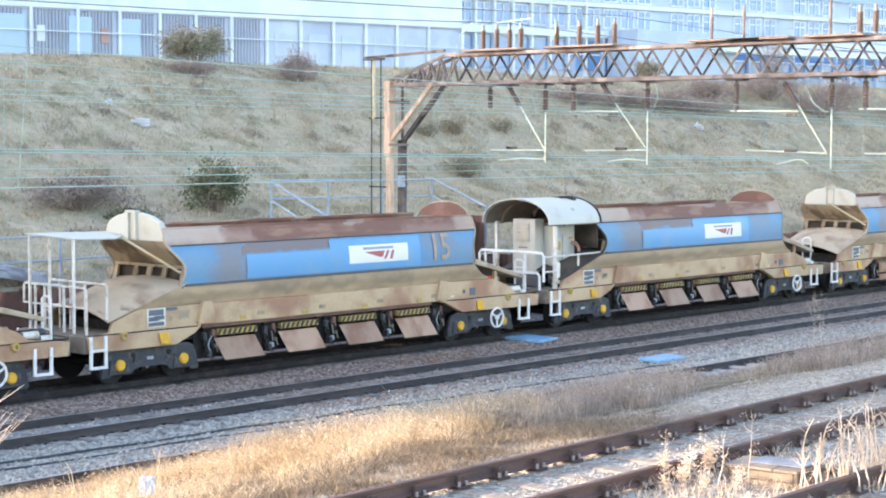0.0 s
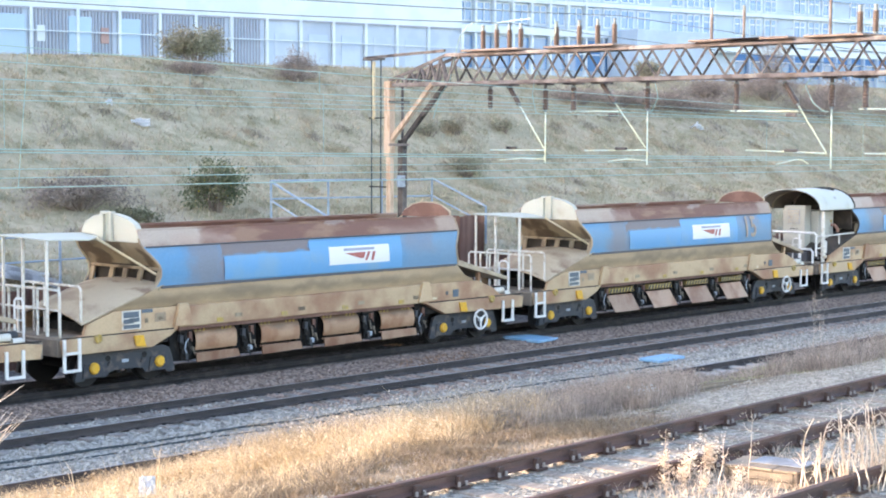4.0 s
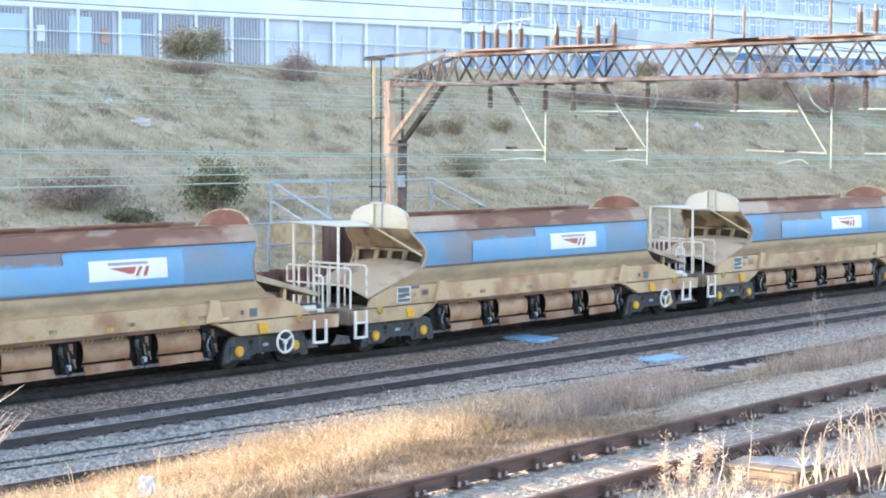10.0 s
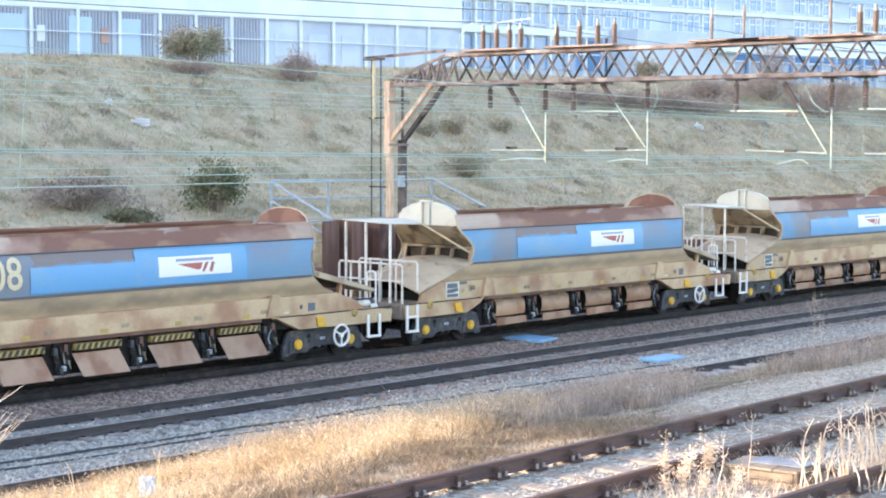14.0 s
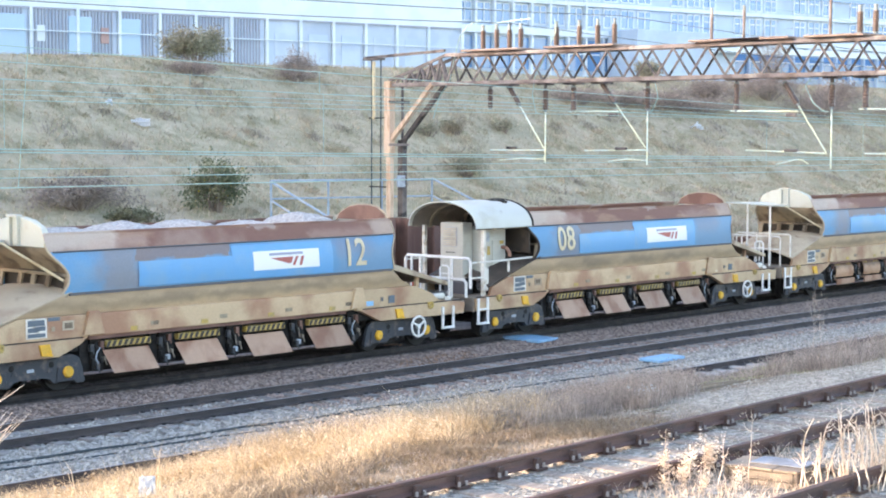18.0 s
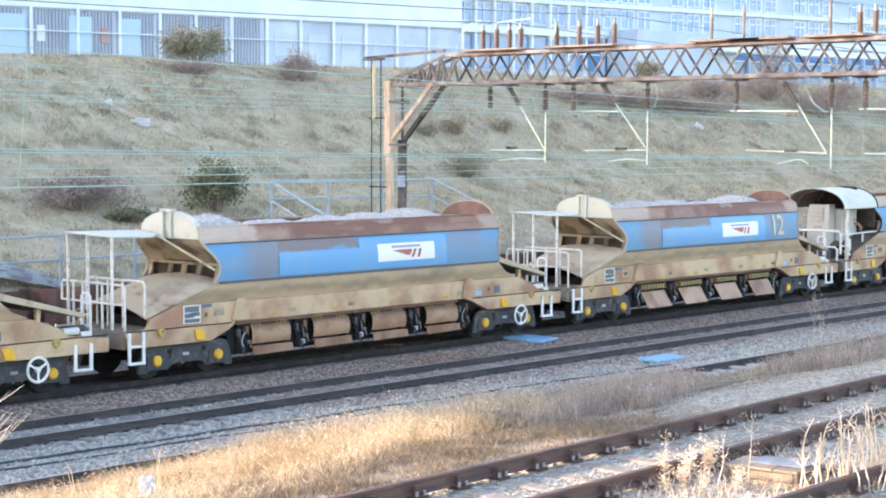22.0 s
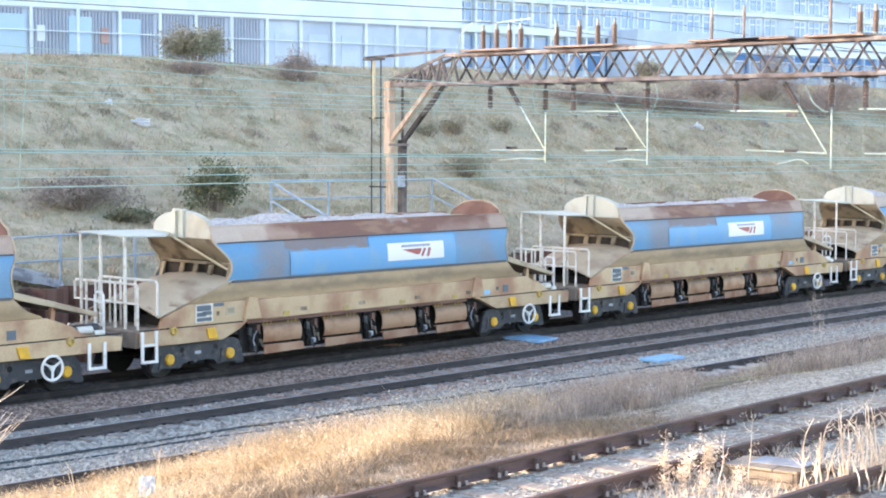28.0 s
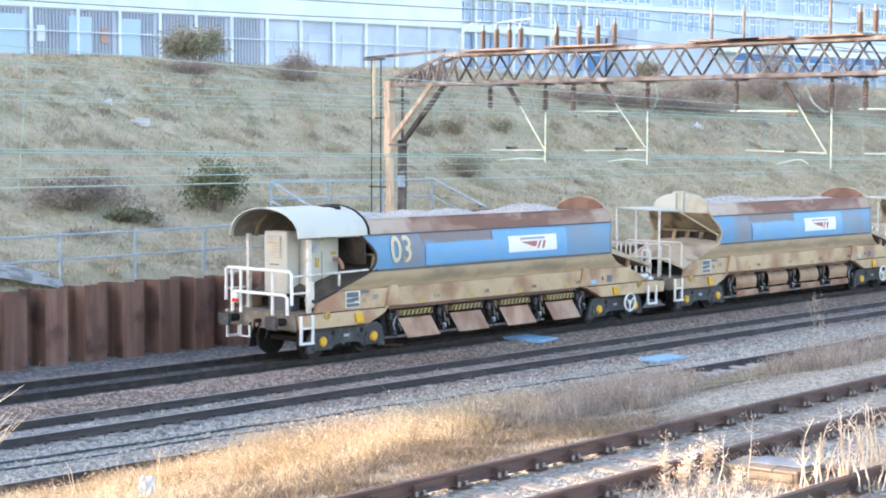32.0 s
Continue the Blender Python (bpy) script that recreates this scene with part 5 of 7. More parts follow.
    frame_mark = part("data_panel", shared("data_panel6", lambda: Build().box(-5.20, -4.90, -1.316, -1.302, 1.36, 1.56), "slope"), None, w, "faded stencilled square")
    part("data_bar", shared("data_bar6", lambda: Build().box(-5.15, -4.95, -1.322, -1.315, 1.40, 1.52), "recess"), None, frame_mark)
    for x in BAYS:
        part("stencil", shared("stencil_y", lambda: Build().box(-0.10, 0.10, -1.338, -1.328, 1.22, 1.32), "dull_yellow"), None, w, "faded yellow painted mark", at=(x + 0.05, 0, 0))
        part("stencil", shared("stencil_r", lambda: Build().box(-0.11, 0.11, -1.336, -1.328, 1.30, 1.39).box(-0.08, 0.08, -1.338, -1.336, 1.325, 1.365), "recess"), None, w, at=(x + 0.62, 0, 0))
    part("data_panel", shared("data_panel3", lambda: Build().box(4.84, 5.06, -1.322, -1.302, 1.26, 1.46), "data"), None, w)
    part("data_panel", shared("data_panel4", lambda: Build().box(4.56, 4.64, -1.322, -1.302, 1.33, 1.43), "grey"), None, w)
    part("stencil", shared("stencil", lambda: Build().box(3.70, 4.20, -1.318, -1.304, 1.24, 1.30), "cream"), None, w, "bar of painted writing")
    if loaded:
        part("data_panel", shared("blue_plate", lambda: Build().box(3.84, 4.28, -1.322, -1.302, 1.24, 1.36), "pale_blue"), None, w, "pale blue plate")
    for s in (-1, 1):
        for x in (-5.65, 5.23):
            part("lashing_point", shared("lashing_point:%d" % s, lambda: Build().prism([(-0.12, s * 1.335, 0.84), (0.16, s * 1.335, 0.81), (0.08, s * 1.335, 1.08), (-0.18, s * 1.335, 1.08)], (0, s * 0.05, 0)).bevel(0.01), "yellow"), None, w, "yellow lashing bracket", at=(x, 0, 0.02))
        for x in (-6.78, 6.41):
            part("lashing_ring", shared("lashing_ring:%d" % s, lambda: Build().ring((0, s * 1.36, 1.11), (0, 1, 0), 0.07, 0.035, 10).box(-0.1, 0.05, *sorted((s * 1.3, s * 1.36)), 1.07, 1.18), "dull_yellow"), None, w, "yellow lashing ring", at=(x, 0, 0.0))
        def step_l():
            b = Build().bar((-7.68, s * 1.36, 1.16), (-7.68, s * 1.36, 0.45), 0.045, 0.07).bar((-7.29, s * 1.36, 1.16), (-7.29, s * 1.36, 0.45), 0.045, 0.07)
            return b.bar((-7.70, s * 1.36, 0.47), (-7.27, s * 1.36, 0.47), 0.10, 0.055).bar((-7.68, s * 1.36, 0.85), (-7.29, s * 1.36, 0.85), 0.08, 0.05)
        part("step", shared("step_l:%d" % s, step_l, "white"), None, w, "white stirrup step")
        def step_r():
            b = Build().bar((6.88, s * 1.36, 1.03), (6.88, s * 1.36, 0.45), 0.045, 0.07).bar((7.29, s * 1.36, 1.03), (7.29, s * 1.36, 0.45), 0.045, 0.07)
            return b.bar((6.86, s * 1.36, 0.47), (7.31, s * 1.36, 0.47), 0.10, 0.055)
        part("step", shared("step_r:%d" % s, step_r, "white"), None, w, "white stirrup step")
        hw = part("brake_wheel", shared("brake_wheel:%d" % s, lambda: Build().ring((5.92, s * 1.37, 0.585), (0, 1, 0), 0.26, 0.032, 22), "white", True), None, w, "white three-spoked brake wheel")
        for k, (dx, dz) in enumerate(((0, -0.26), (0.22, 0.13), (-0.22, 0.13))):
            part("spoke", shared("spoke:%d%d" % (s, k), lambda: Build().bar((5.92, s * 1.37, 0.585), (5.92 + dx, s * 1.37, 0.585 + dz), 0.04), "white"), None, hw)
        part("hub", shared("hub:%d" % s, lambda: Build().disc((5.92, s * 1.36, 0.585), (0, 1, 0), 0.06, 0.08, 10), "white"), None, hw)
    lad = part("end_ladder", shared("end_ladder", lambda: Build().tube([(7.60, -0.60, 1.08), (7.60, -0.60, 2.0), (7.60, -0.67, 2.06), (7.60, -0.85, 2.06), (7.60, -0.92, 2.0), (7.60, -0.92, 1.08)], 0.028, 6), "white"), None, w, "white end ladder")
    for z in (1.35, 1.6, 1.85):
        part("rung", shared("rung", lambda: Build().bar((7.60, -0.60, 0), (7.60, -0.92, 0), 0.03), "white"), None, lad, at=(0, 0, z))
    part("valve_gear", shared("valve_gear", lambda: Build().tube([(6.5, -1.0, 1.32), (7.35, -1.0, 1.32)], 0.09, 8).tube([(7.0, -0.6, 1.3), (7.0, -1.1, 1.3)], 0.05, 8), "bogie"), None, w)
    part("gear_box", shared("gear_box", lambda: Build().box(6.12, 6.42, -1.1, -0.7, 1.13, 1.52).bevel(0.02), "recess"), None, w)
    part("air_tank", shared("air_tank", lambda: Build().tube([(6.70, -1.14, 1.30), (7.10, -1.14, 1.30)], 0.085, 10), "rail_white", True), None, w)
    part("air_tank", shared("air_tank2", lambda: Build().tube([(7.18, -1.1, 1.20), (7.42, -1.1, 1.20)], 0.07, 10), "rail_white", True), None, w)


def add_load(w, seed):
    """Heaps of ballast that stand a little above the rim."""
    rnd = random.Random(seed)
    heaps = [(x + rnd.uniform(-0.35, 0.35), rnd.uniform(0.14, 0.28), rnd.uniform(0.58, 0.85)) for x in (-4.1, -2.3, -0.5, 1.3, 3.0)]
    b = Build()
    nx, ny = 100, 20
    rows = []
    for i in range(nx + 1):
        x = -5.05 + 9.9 * i / nx
        row = []
        for j in range(ny + 1):
            y = -1.06 + 2.12 * j / ny
            h = 3.245 + max(a * 1.45 * max(0, 1 - ((x - c) / (s * 1.25)) ** 2) for c, a, s in heaps) * (1 - (y / 1.4) ** 2)
            h += 0.045 * noise.noise(Vector((x * 4, y * 4, seed))) + 0.03 * noise.noise(Vector((x * 13, y * 13, seed)))
            row.append(b.bm.verts.new((x, y, h - 0.25 * smooth_step(0.85, 1.06, abs(y)))))
        rows.append(row)
    for p, q in zip(rows, rows[1:]):
        for j in range(ny):
            b.bm.faces.new((p[j], p[j + 1], q[j + 1], q[j]))
    return part("ballast_load", b, "load", w, "heaps of pale grey stone ballast")


def add_cage(w):
    """Open walkway at the hood end: thin roof on posts, two hoop rails."""
    part("walkway", shared("walkway", lambda: Build().box(-7.70, -6.6, -1.2, 1.2, 1.12, 1.18), "headstock"), None, w)
    part("walkway_roof", shared("walkway_roof", lambda: Build().prism([(-7.72, -0.78, 3.25), (-7.72, 1.0, 3.30), (-5.5, 1.0, 3.26), (-5.5, 0.35, 3.20), (-6.6, -0.82, 3.22)], (0, 0, 0.03)), "hood"), None, w, "thin cream walkway roof")
    for y in (0.92, 0.17, -0.72):
        part("roof_post", shared("roof_post", lambda: Build().bar((-7.66, 0, 1.18), (-7.66, 0, 3.27), 0.055), "rail_white"), None, w, at=(0, y, 0))
    def hoop(x, y0, y1, z0, z1, z2):
        return Build().tube([(x, y0, z0), (x, y0, z1 - 0.06), (x, y0 - 0.06, z1), (x, y1 + 0.06, z1), (x, y1, z1 - 0.06), (x, y1, z2)], 0.03, 6)
    part("hoop_rail", shared("hoop_a", lambda: hoop(-7.62, 1.22, -1.12, 1.75, 2.20, 1.18), "rail_white"), None, w, "white hoop handrail")
    part("hoop_rail", shared("hoop_b", lambda: hoop(-7.16, 0.92, -1.24, 1.5, 2.26, 1.45), "rail_white"), None, w, "white hoop handrail")
    part("mid_rail", shared("mid_a", lambda: Build().tube([(-7.62, 1.22, 1.76), (-7.62, -1.12, 1.76)], 0.026, 6), "rail_white"), None, w)
    part("mid_rail", shared("mid_b", lambda: Build().tube([(-7.16, 0.92, 1.70), (-7.16, -0.3, 1.70)], 0.024, 6), "rail_white"), None, w)
    for y in (0.78, 0.42, -0.30):
        part("baluster", shared("baluster", lambda: Build().bar((-7.62, 0, 1.18), (-7.62, 0, 2.20), 0.045), "rail_white"), None, w, at=(0, y, 0))
    for y in (0.5, 0.1, -0.45):
        part("baluster", shared("baluster_b", lambda: Build().bar((-7.16, 0, 1.18), (-7.16, 0, 2.26), 0.04), "rail_white"), None, w, at=(0, y, 0))


def add_canopy(w):
    """Generator end: an arched white roof over cream cabinets, with rails and buffers."""
    arc = [(1.24 * math.cos(a), 3.04 + 0.70 * math.sin(a) ** 0.9) for a in [math.pi * k / 16 for k in range(17)]]
    part("canopy_roof", shared("canopy_roof", lambda: Build().sheet(arc, -7.68, -5.22, -0.03, 4), "roof", True), None, w, "arched white sheet roof")
    # Darker sheet below the white roof paints the shade of its underside.
    part("roof_lining", shared("roof_lining", lambda: Build().sheet([(y * 0.965, z - 0.035) for y, z in arc], -7.60, -5.36, -0.01, 2), "headstock", True), None, w, "underside of the roof, shade put into its dark colour")
    part("roof_hatch", shared("roof_hatch", lambda: Build().box(-5.95, -5.40, -0.36, 0.05, 3.70, 3.775).box(-5.75, -5.60, -0.62, -0.36, 3.68, 3.755), "black"), None, w, "dark hatch")
    part("canopy_rib", shared("canopy_rib", lambda: Build().sheet([(y * 0.95, z - 0.07) for y, z in arc], -6.9, -6.8, -0.06, 1), "recess"), None, w)
    part("canopy_beam", shared("canopy_beam", lambda: Build().tube([(-5.24, y * 1.01, z + 0.01) for y, z in arc], 0.05, 6), "black"), None, w)
    part("walkway", shared("walkway_c", lambda: Build().box(-7.80, -5.3, -1.25, 1.25, 1.10, 1.18), "headstock"), None, w)
    part("canopy_back", shared("canopy_back", lambda: Build().across([(1.2, 2.3), (1.2, 3.0)] + [(y * 0.96, z - 0.05) for y, z in arc[1:-1]] + [(-1.2, 3.0), (-1.2, 2.3)], -5.34, -5.28), "lining"), None, w)
    cab = part("cabinet", shared("cabinet_tall", lambda: Build().box(-7.28, -6.85, -0.42, 0.42, 1.62, 3.16).bevel(0.02), "cabinet"), None, w, "tall cream equipment cabinet")
    part("cabinet_vent", shared("cabinet_vent", lambda: Build().box(-7.30, -7.27, -0.22, 0.28, 2.50, 3.04), "lid"), None, cab)
    for k in range(9):
        part("louvre", shared("louvre", lambda: Build().box(-7.322, -7.298, -0.20, 0.26, -0.012, 0.012), "cream"), None, cab, at=(0, 0, 2.54 + 0.057 * k))
    part("cabinet_bar", shared("cabinet_bar", lambda: Build().box(-7.292, -7.278, -0.15, 0.20, 2.32, 2.35), "grey"), None, cab)
    cab = part("cabinet", shared("cabinet_wide", lambda: Build().box(-6.83, -5.75, -0.70, 0.75, 1.62, 2.98).bevel(0.02), "cabinet"), None, w, "wide cream generator cabinet")
    part("cabinet_door", shared("cabinet_door", lambda: Build().box(-6.76, -6.42, -0.73, -0.69, 1.98, 2.60).bevel(0.008), "cabinet"), None, cab)
    part("cabinet_door", shared("cabinet_door2", lambda: Build().box(-6.36, -5.85, -0.73, -0.69, 1.76, 2.66).bevel(0.008), "cabinet"), None, cab)
    part("warning_plate", shared("warning_plate", lambda: Build().box(-6.60, -6.48, -0.745, -0.725, 2.26, 2.50), "dull_yellow"), None, cab, "yellow warning plate")
    part("warning_plate", shared("warning_plate2", lambda: Build().box(-6.06, -5.90, -0.745, -0.725, 2.55, 2.64), "dull_yellow"), None, cab)
    part("junction_box", shared("junction_box", lambda: Build().box(-6.70, -6.55, -0.78, -0.70, 2.64, 2.90), "lid"), None, cab)
    part("exhaust_pipe", shared("exhaust_pipe", lambda: Build().tube([(-5.95, -0.72, 2.46), (-5.92, -0.86, 2.44), (-5.86, -0.92, 2.32), (-5.84, -0.92, 2.20)], 0.055, 8), "pipe", True), None, w, "bent rusty pipe")
    part("tank", shared("tank", lambda: Build().tube([(-6.7, -0.62, 1.40), (-5.7, -0.62, 1.40)], 0.19, 12), "lid", True), None, w, "pale grey tank")
    part("battery_box", shared("battery_box", lambda: Build().box(-7.25, -6.9, -0.5, 0.3, 1.18, 1.52).bevel(0.02), "grey"), None, w)
    for y in (-1.10, 1.10):
        part("roof_post", shared("canopy_post", lambda: Build().bar((-7.18, 0, 1.18), (-7.18, 0, 3.06), 0.10), "rail_white"), None, w, at=(0, y, 0))
    part("post_box", shared("post_box", lambda: Build().box(-7.27, -7.07, -1.22, -1.06, 1.32, 1.95).bevel(0.03), "rail_white"), None, w)
    def end_rail(y0, y1, x, z0, z1):
        return Build().tube([(x, y0, z0), (x, y0, z1 - 0.08), (x, y0 - 0.08, z1), (x, y1 + 0.08, z1), (x, y1, z1 - 0.08), (x, y1, z0)], 0.042, 8)
    part("end_rail", shared("end_rail_a", lambda: end_rail(1.20, -1.22, -7.86, 1.42, 2.24), "white"), None, w, "white end handrail")
    part("end_rail", shared("end_rail_b", lambda: end_rail(0.88, -1.12, -7.92, 1.18, 1.66), "white"), None, w, "lower white handrail")
    for y in (0.95, 0.62, -0.55):
        part("baluster", shared("baluster_c", lambda: Build().bar((-7.88, 0, 1.14), (-7.88, 0, 2.23), 0.055), "white"), None, w, at=(0, y, 0))
    for s in (-1, 1):
        part("side_rail", shared("side_rail:%d" % s, lambda: Build().tube([(-7.80, s * 1.2, 2.12), (-7.1, s * 1.2, 2.12), (-5.25, s * 1.25, 2.16)], 0.03, 6), "rail_white"), None, w)
        part("side_rail", shared("side_rail_low:%d" % s, lambda: Build().tube([(-7.80, s * 1.2, 1.70), (-7.1, s * 1.2, 1.70)], 0.028, 6), "rail_white"), None, w)
        part("rail_post", shared("rail_post:%d" % s, lambda: Build().bar((-6.25, s * 1.22, 1.60), (-6.25, s * 1.22, 2.14), 0.05), "rail_white"), None, w)
        bf = part("buffer", shared("buffer_shank:%d" % s, lambda: Build().tube([(-7.76, s * 0.864, 0.99), (-8.16, s * 0.864, 0.99)], 0.10, 12), "black"), None, w, "dark buffer")
        part("buffer_head", shared("buffer_head:%d" % s, lambda: Build().box(-8.24, -8.16, s * 0.864 - 0.24, s * 0.864 + 0.24, 0.82, 1.16).bevel(0.05, 2), "bogie"), None, bf)
    part("end_step", shared("end_step", lambda: Build().tube([(-7.95, 0.55, 0.84), (-7.95, 0.55, 0.56), (-7.95, 0.22, 0.56), (-7.95, 0.22, 0.84)], 0.03, 6), "white"), None, w, "white end step")
    lamp = part("tail_lamp", shared("tail_lamp", lambda: Build().box(-8.02, -7.90, 0.62, 0.80, 1.38, 1.62).bevel(0.02), "rail_white"), None, w, "tail lamp")
    part("lens", shared("tail_lens", lambda: Build().box(-8.03, -7.95, 0.615, 0.805, 1.39, 1.50).bevel(0.02), "tail"), None, lamp, "red lens")


# ---- the wagons, from the head of the train to its tail ----
# end: cage, canopy or plain; chutes open; loaded; number painted on the side
RAKE = [("plain", False, False, ""), ("canopy", True, False, ""), ("cage", True, False, "15"), ("cage", False, False, ""), ("cage", False, False, ""), ("cage", False, False, ""),
        ("canopy", True, False, "08"), ("cage", True, True, "12"), ("cage", False, True, ""), ("cage", False, True, ""), ("cage", False, True, ""), ("canopy", True, True, "03")]
WAGONS, WHEELS = [], []
for i, (end, is_open, loaded, number) in enumerate(RAKE):
    what = {"cage": "blue hopper wagon with tan frame and railed walkway", "canopy": "blue hopper wagon with white canopy over cabinets", "plain": "blue hopper wagon with cream end plate"}[end]
    wg = thing("hopper_wagon", what + (", full of ballast" if loaded else ", empty"), "wagon", "wagons of the train")
    wheels = []
    add_body(wg, i, loaded, end)
    add_chutes(wg, is_open)
    add_bogie(wg, -5.87, wheels)
    add_bogie(wg, 5.52, wheels)
    if loaded:
        add_load(wg, i)
    if end == "cage":
        add_cage(wg)
    elif end == "canopy":
        add_canopy(wg)
    if number:
        x = {"15": 3.60, "12": 3.60, "08": -3.78, "03": -4.10}[number]
        num = words("number", number, 0.96, "faded" if number == "15" else "cream", wg, None, "large faded brown painted number" if number == "15" else "large pale painted number")
        cut = bmesh.new()
        cut.from_mesh(num.data)
        for k in range(9):
            bmesh.ops.bisect_plane(cut, geom=list(cut.verts) + list(cut.edges) + list(cut.faces), plane_co=(0, -0.4 + 0.1 * k, 0), plane_no=(0, 1, 0))
        cut.to_mesh(num.data)
        cut.free()
        for v in num.data.vertices:
            z = 2.60 + v.co.y
            v.co = (x + 0.86 * v.co.x, -(wall_half(z) + (0.026 if v.co.z > 0 else 0.022)), z)
    WAGONS.append(wg)
    WHEELS.append(wheels)


# ---- plants ----
def leafy(name, base, alt, rough=0.8, through=0.3, vary=0.3):
    m = material(name, base, rough, spec=0.2, second=alt, scale=0.7, cover=(0.4, 0.62), grain=0.0, random=vary, per_island=True)
    nt = m.node_tree
    b = nt.nodes["Principled BSDF"]
    t = nt.nodes.new("ShaderNodeBsdfTranslucent")
    mx = nt.nodes.new("ShaderNodeMixShader")
    mx.inputs[0].default_value = through
    for link in list(nt.links):
        if link.to_node == b and link.to_socket.name == "Base Color":
            nt.links.new(link.from_socket, t.inputs["Color"])
    nt.links.new(b.outputs[0], mx.inputs[1])
    nt.links.new(t.outputs[0], mx.inputs[2])
    nt.links.new(mx.outputs[0], nt.nodes["Material Output"].inputs["Surface"])
    return m


M["straw"] = leafy("golden_dry_grass", (0.67, 0.535, 0.365), (0.47, 0.345, 0.205), through=0.45, vary=0.5)
M["straw_tip"] = leafy("pale_straw_tip", (0.82, 0.71, 0.56), (0.56, 0.43, 0.28), through=0.4, vary=0.4)
M["matted"] = leafy("matted_brown_grass", (0.30, 0.235, 0.165), (0.21, 0.16, 0.11), through=0.25, vary=0.4)
M["brown_grass"] = leafy("brown_dead_grass", (0.43, 0.365, 0.315), (0.30, 0.25, 0.215), through=0.35, vary=0.4)
M["bank_grass"] = leafy("bank_grass_mixed", (0.56, 0.46, 0.335), (0.46, 0.40, 0.28), vary=0.2)
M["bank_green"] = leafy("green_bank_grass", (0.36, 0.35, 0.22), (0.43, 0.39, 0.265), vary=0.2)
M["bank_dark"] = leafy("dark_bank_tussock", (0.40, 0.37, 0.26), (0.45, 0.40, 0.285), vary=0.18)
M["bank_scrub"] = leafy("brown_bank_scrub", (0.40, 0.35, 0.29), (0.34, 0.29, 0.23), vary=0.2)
M["gorse"] = leafy("dark_green_gorse", (0.17, 0.19, 0.115), (0.24, 0.23, 0.15))
M["flower"] = leafy("yellow_gorse_flower", (0.55, 0.42, 0.03), (0.50, 0.36, 0.03))
M["bramble"] = leafy("brown_bramble", (0.38, 0.32, 0.28), (0.28, 0.235, 0.205))
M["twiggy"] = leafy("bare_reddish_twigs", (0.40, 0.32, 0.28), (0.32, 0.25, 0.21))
M["hedge"] = leafy("grey_green_shrub", (0.32, 0.31, 0.22), (0.42, 0.36, 0.27))
M["stem"] = material("dead_stem", (0.72, 0.60, 0.48), 0.85, second=(0.54, 0.41, 0.31), scale=6, random=0.2)
M["seed"] = leafy("pale_seed_head", (0.80, 0.70, 0.58), (0.66, 0.52, 0.39), through=0.4)
M["wood"] = material("shrub_wood", (0.28, 0.225, 0.19), 0.85)
rng = np.random.default_rng(11)


def blades(name, label, pts, heights, width, mat, lean=0.35, group=""):
    """Grass: bent two-piece blades on the given roots, all one mesh."""
    n = len(pts)
    ang = rng.uniform(0, 2 * np.pi, n)
    side = np.stack([np.cos(ang), np.sin(ang), np.zeros(n)], 1) * (width * rng.uniform(0.6, 1.3, n))[:, None]
    tilt = rng.normal(0, lean, (n, 2)) * heights[:, None]
    mid, tip = pts.copy(), pts.copy()
    mid[:, :2] += tilt * 0.35
    mid[:, 2] += heights * 0.6
    tip[:, :2] += tilt
    tip[:, 2] += heights * rng.uniform(0.85, 1.0, n)
    v = np.concatenate([pts - side / 2, pts + side / 2, mid + side * 0.35, mid - side * 0.35, tip])
    i = np.arange(n)
    quads = np.stack([i, i + n, i + 2 * n, i + 3 * n], 1).tolist()
    tris = np.stack([i + 3 * n, i + 2 * n, i + 4 * n], 1).tolist()
    me = bpy.data.meshes.new(name)
    me.from_pydata(v.tolist(), [], quads + tris)
    me.materials.append(M[mat])
    return tagged(new(name, me), label, "grass", group, "stuff")


def roots(n, x0, x1, y0, y1, clump=0.0, thresh=-9.0, seed=0, freq=0.6):
    """Roots in a strip of the plan, thinned to clumps by a slow pattern."""
    out = []
    while len(out) < n:
        x, y = rng.uniform(x0, x1), rng.uniform(y0, y1)
        if noise.noise(Vector((x * freq, y * freq, seed))) > thresh:
            out.append((x, y, ground_z(x, y) - 0.02))
    return np.array(out)


def tufts(n, x0, x1, y0, y1, per, spread, seed, thresh=-9.0, freq=0.6):
    """Roots gathered in tufts of many blades."""
    heart = roots(max(n // per, 1), x0, x1, y0, y1, 0, thresh, seed, freq)
    q = np.repeat(heart, per, axis=0)
    q[:, :2] += rng.normal(0, 1, (len(q), 2)) * np.repeat(rng.uniform(0.4, 1.4, len(heart)), per)[:, None] * spread
    q[:, 2] = [ground_z(u, v) - 0.02 for u, v, _ in q]
    tall = np.repeat(rng.uniform(0.55, 1.25, len(heart)), per) * rng.uniform(0.5, 1.1, len(q))
    return q, tall


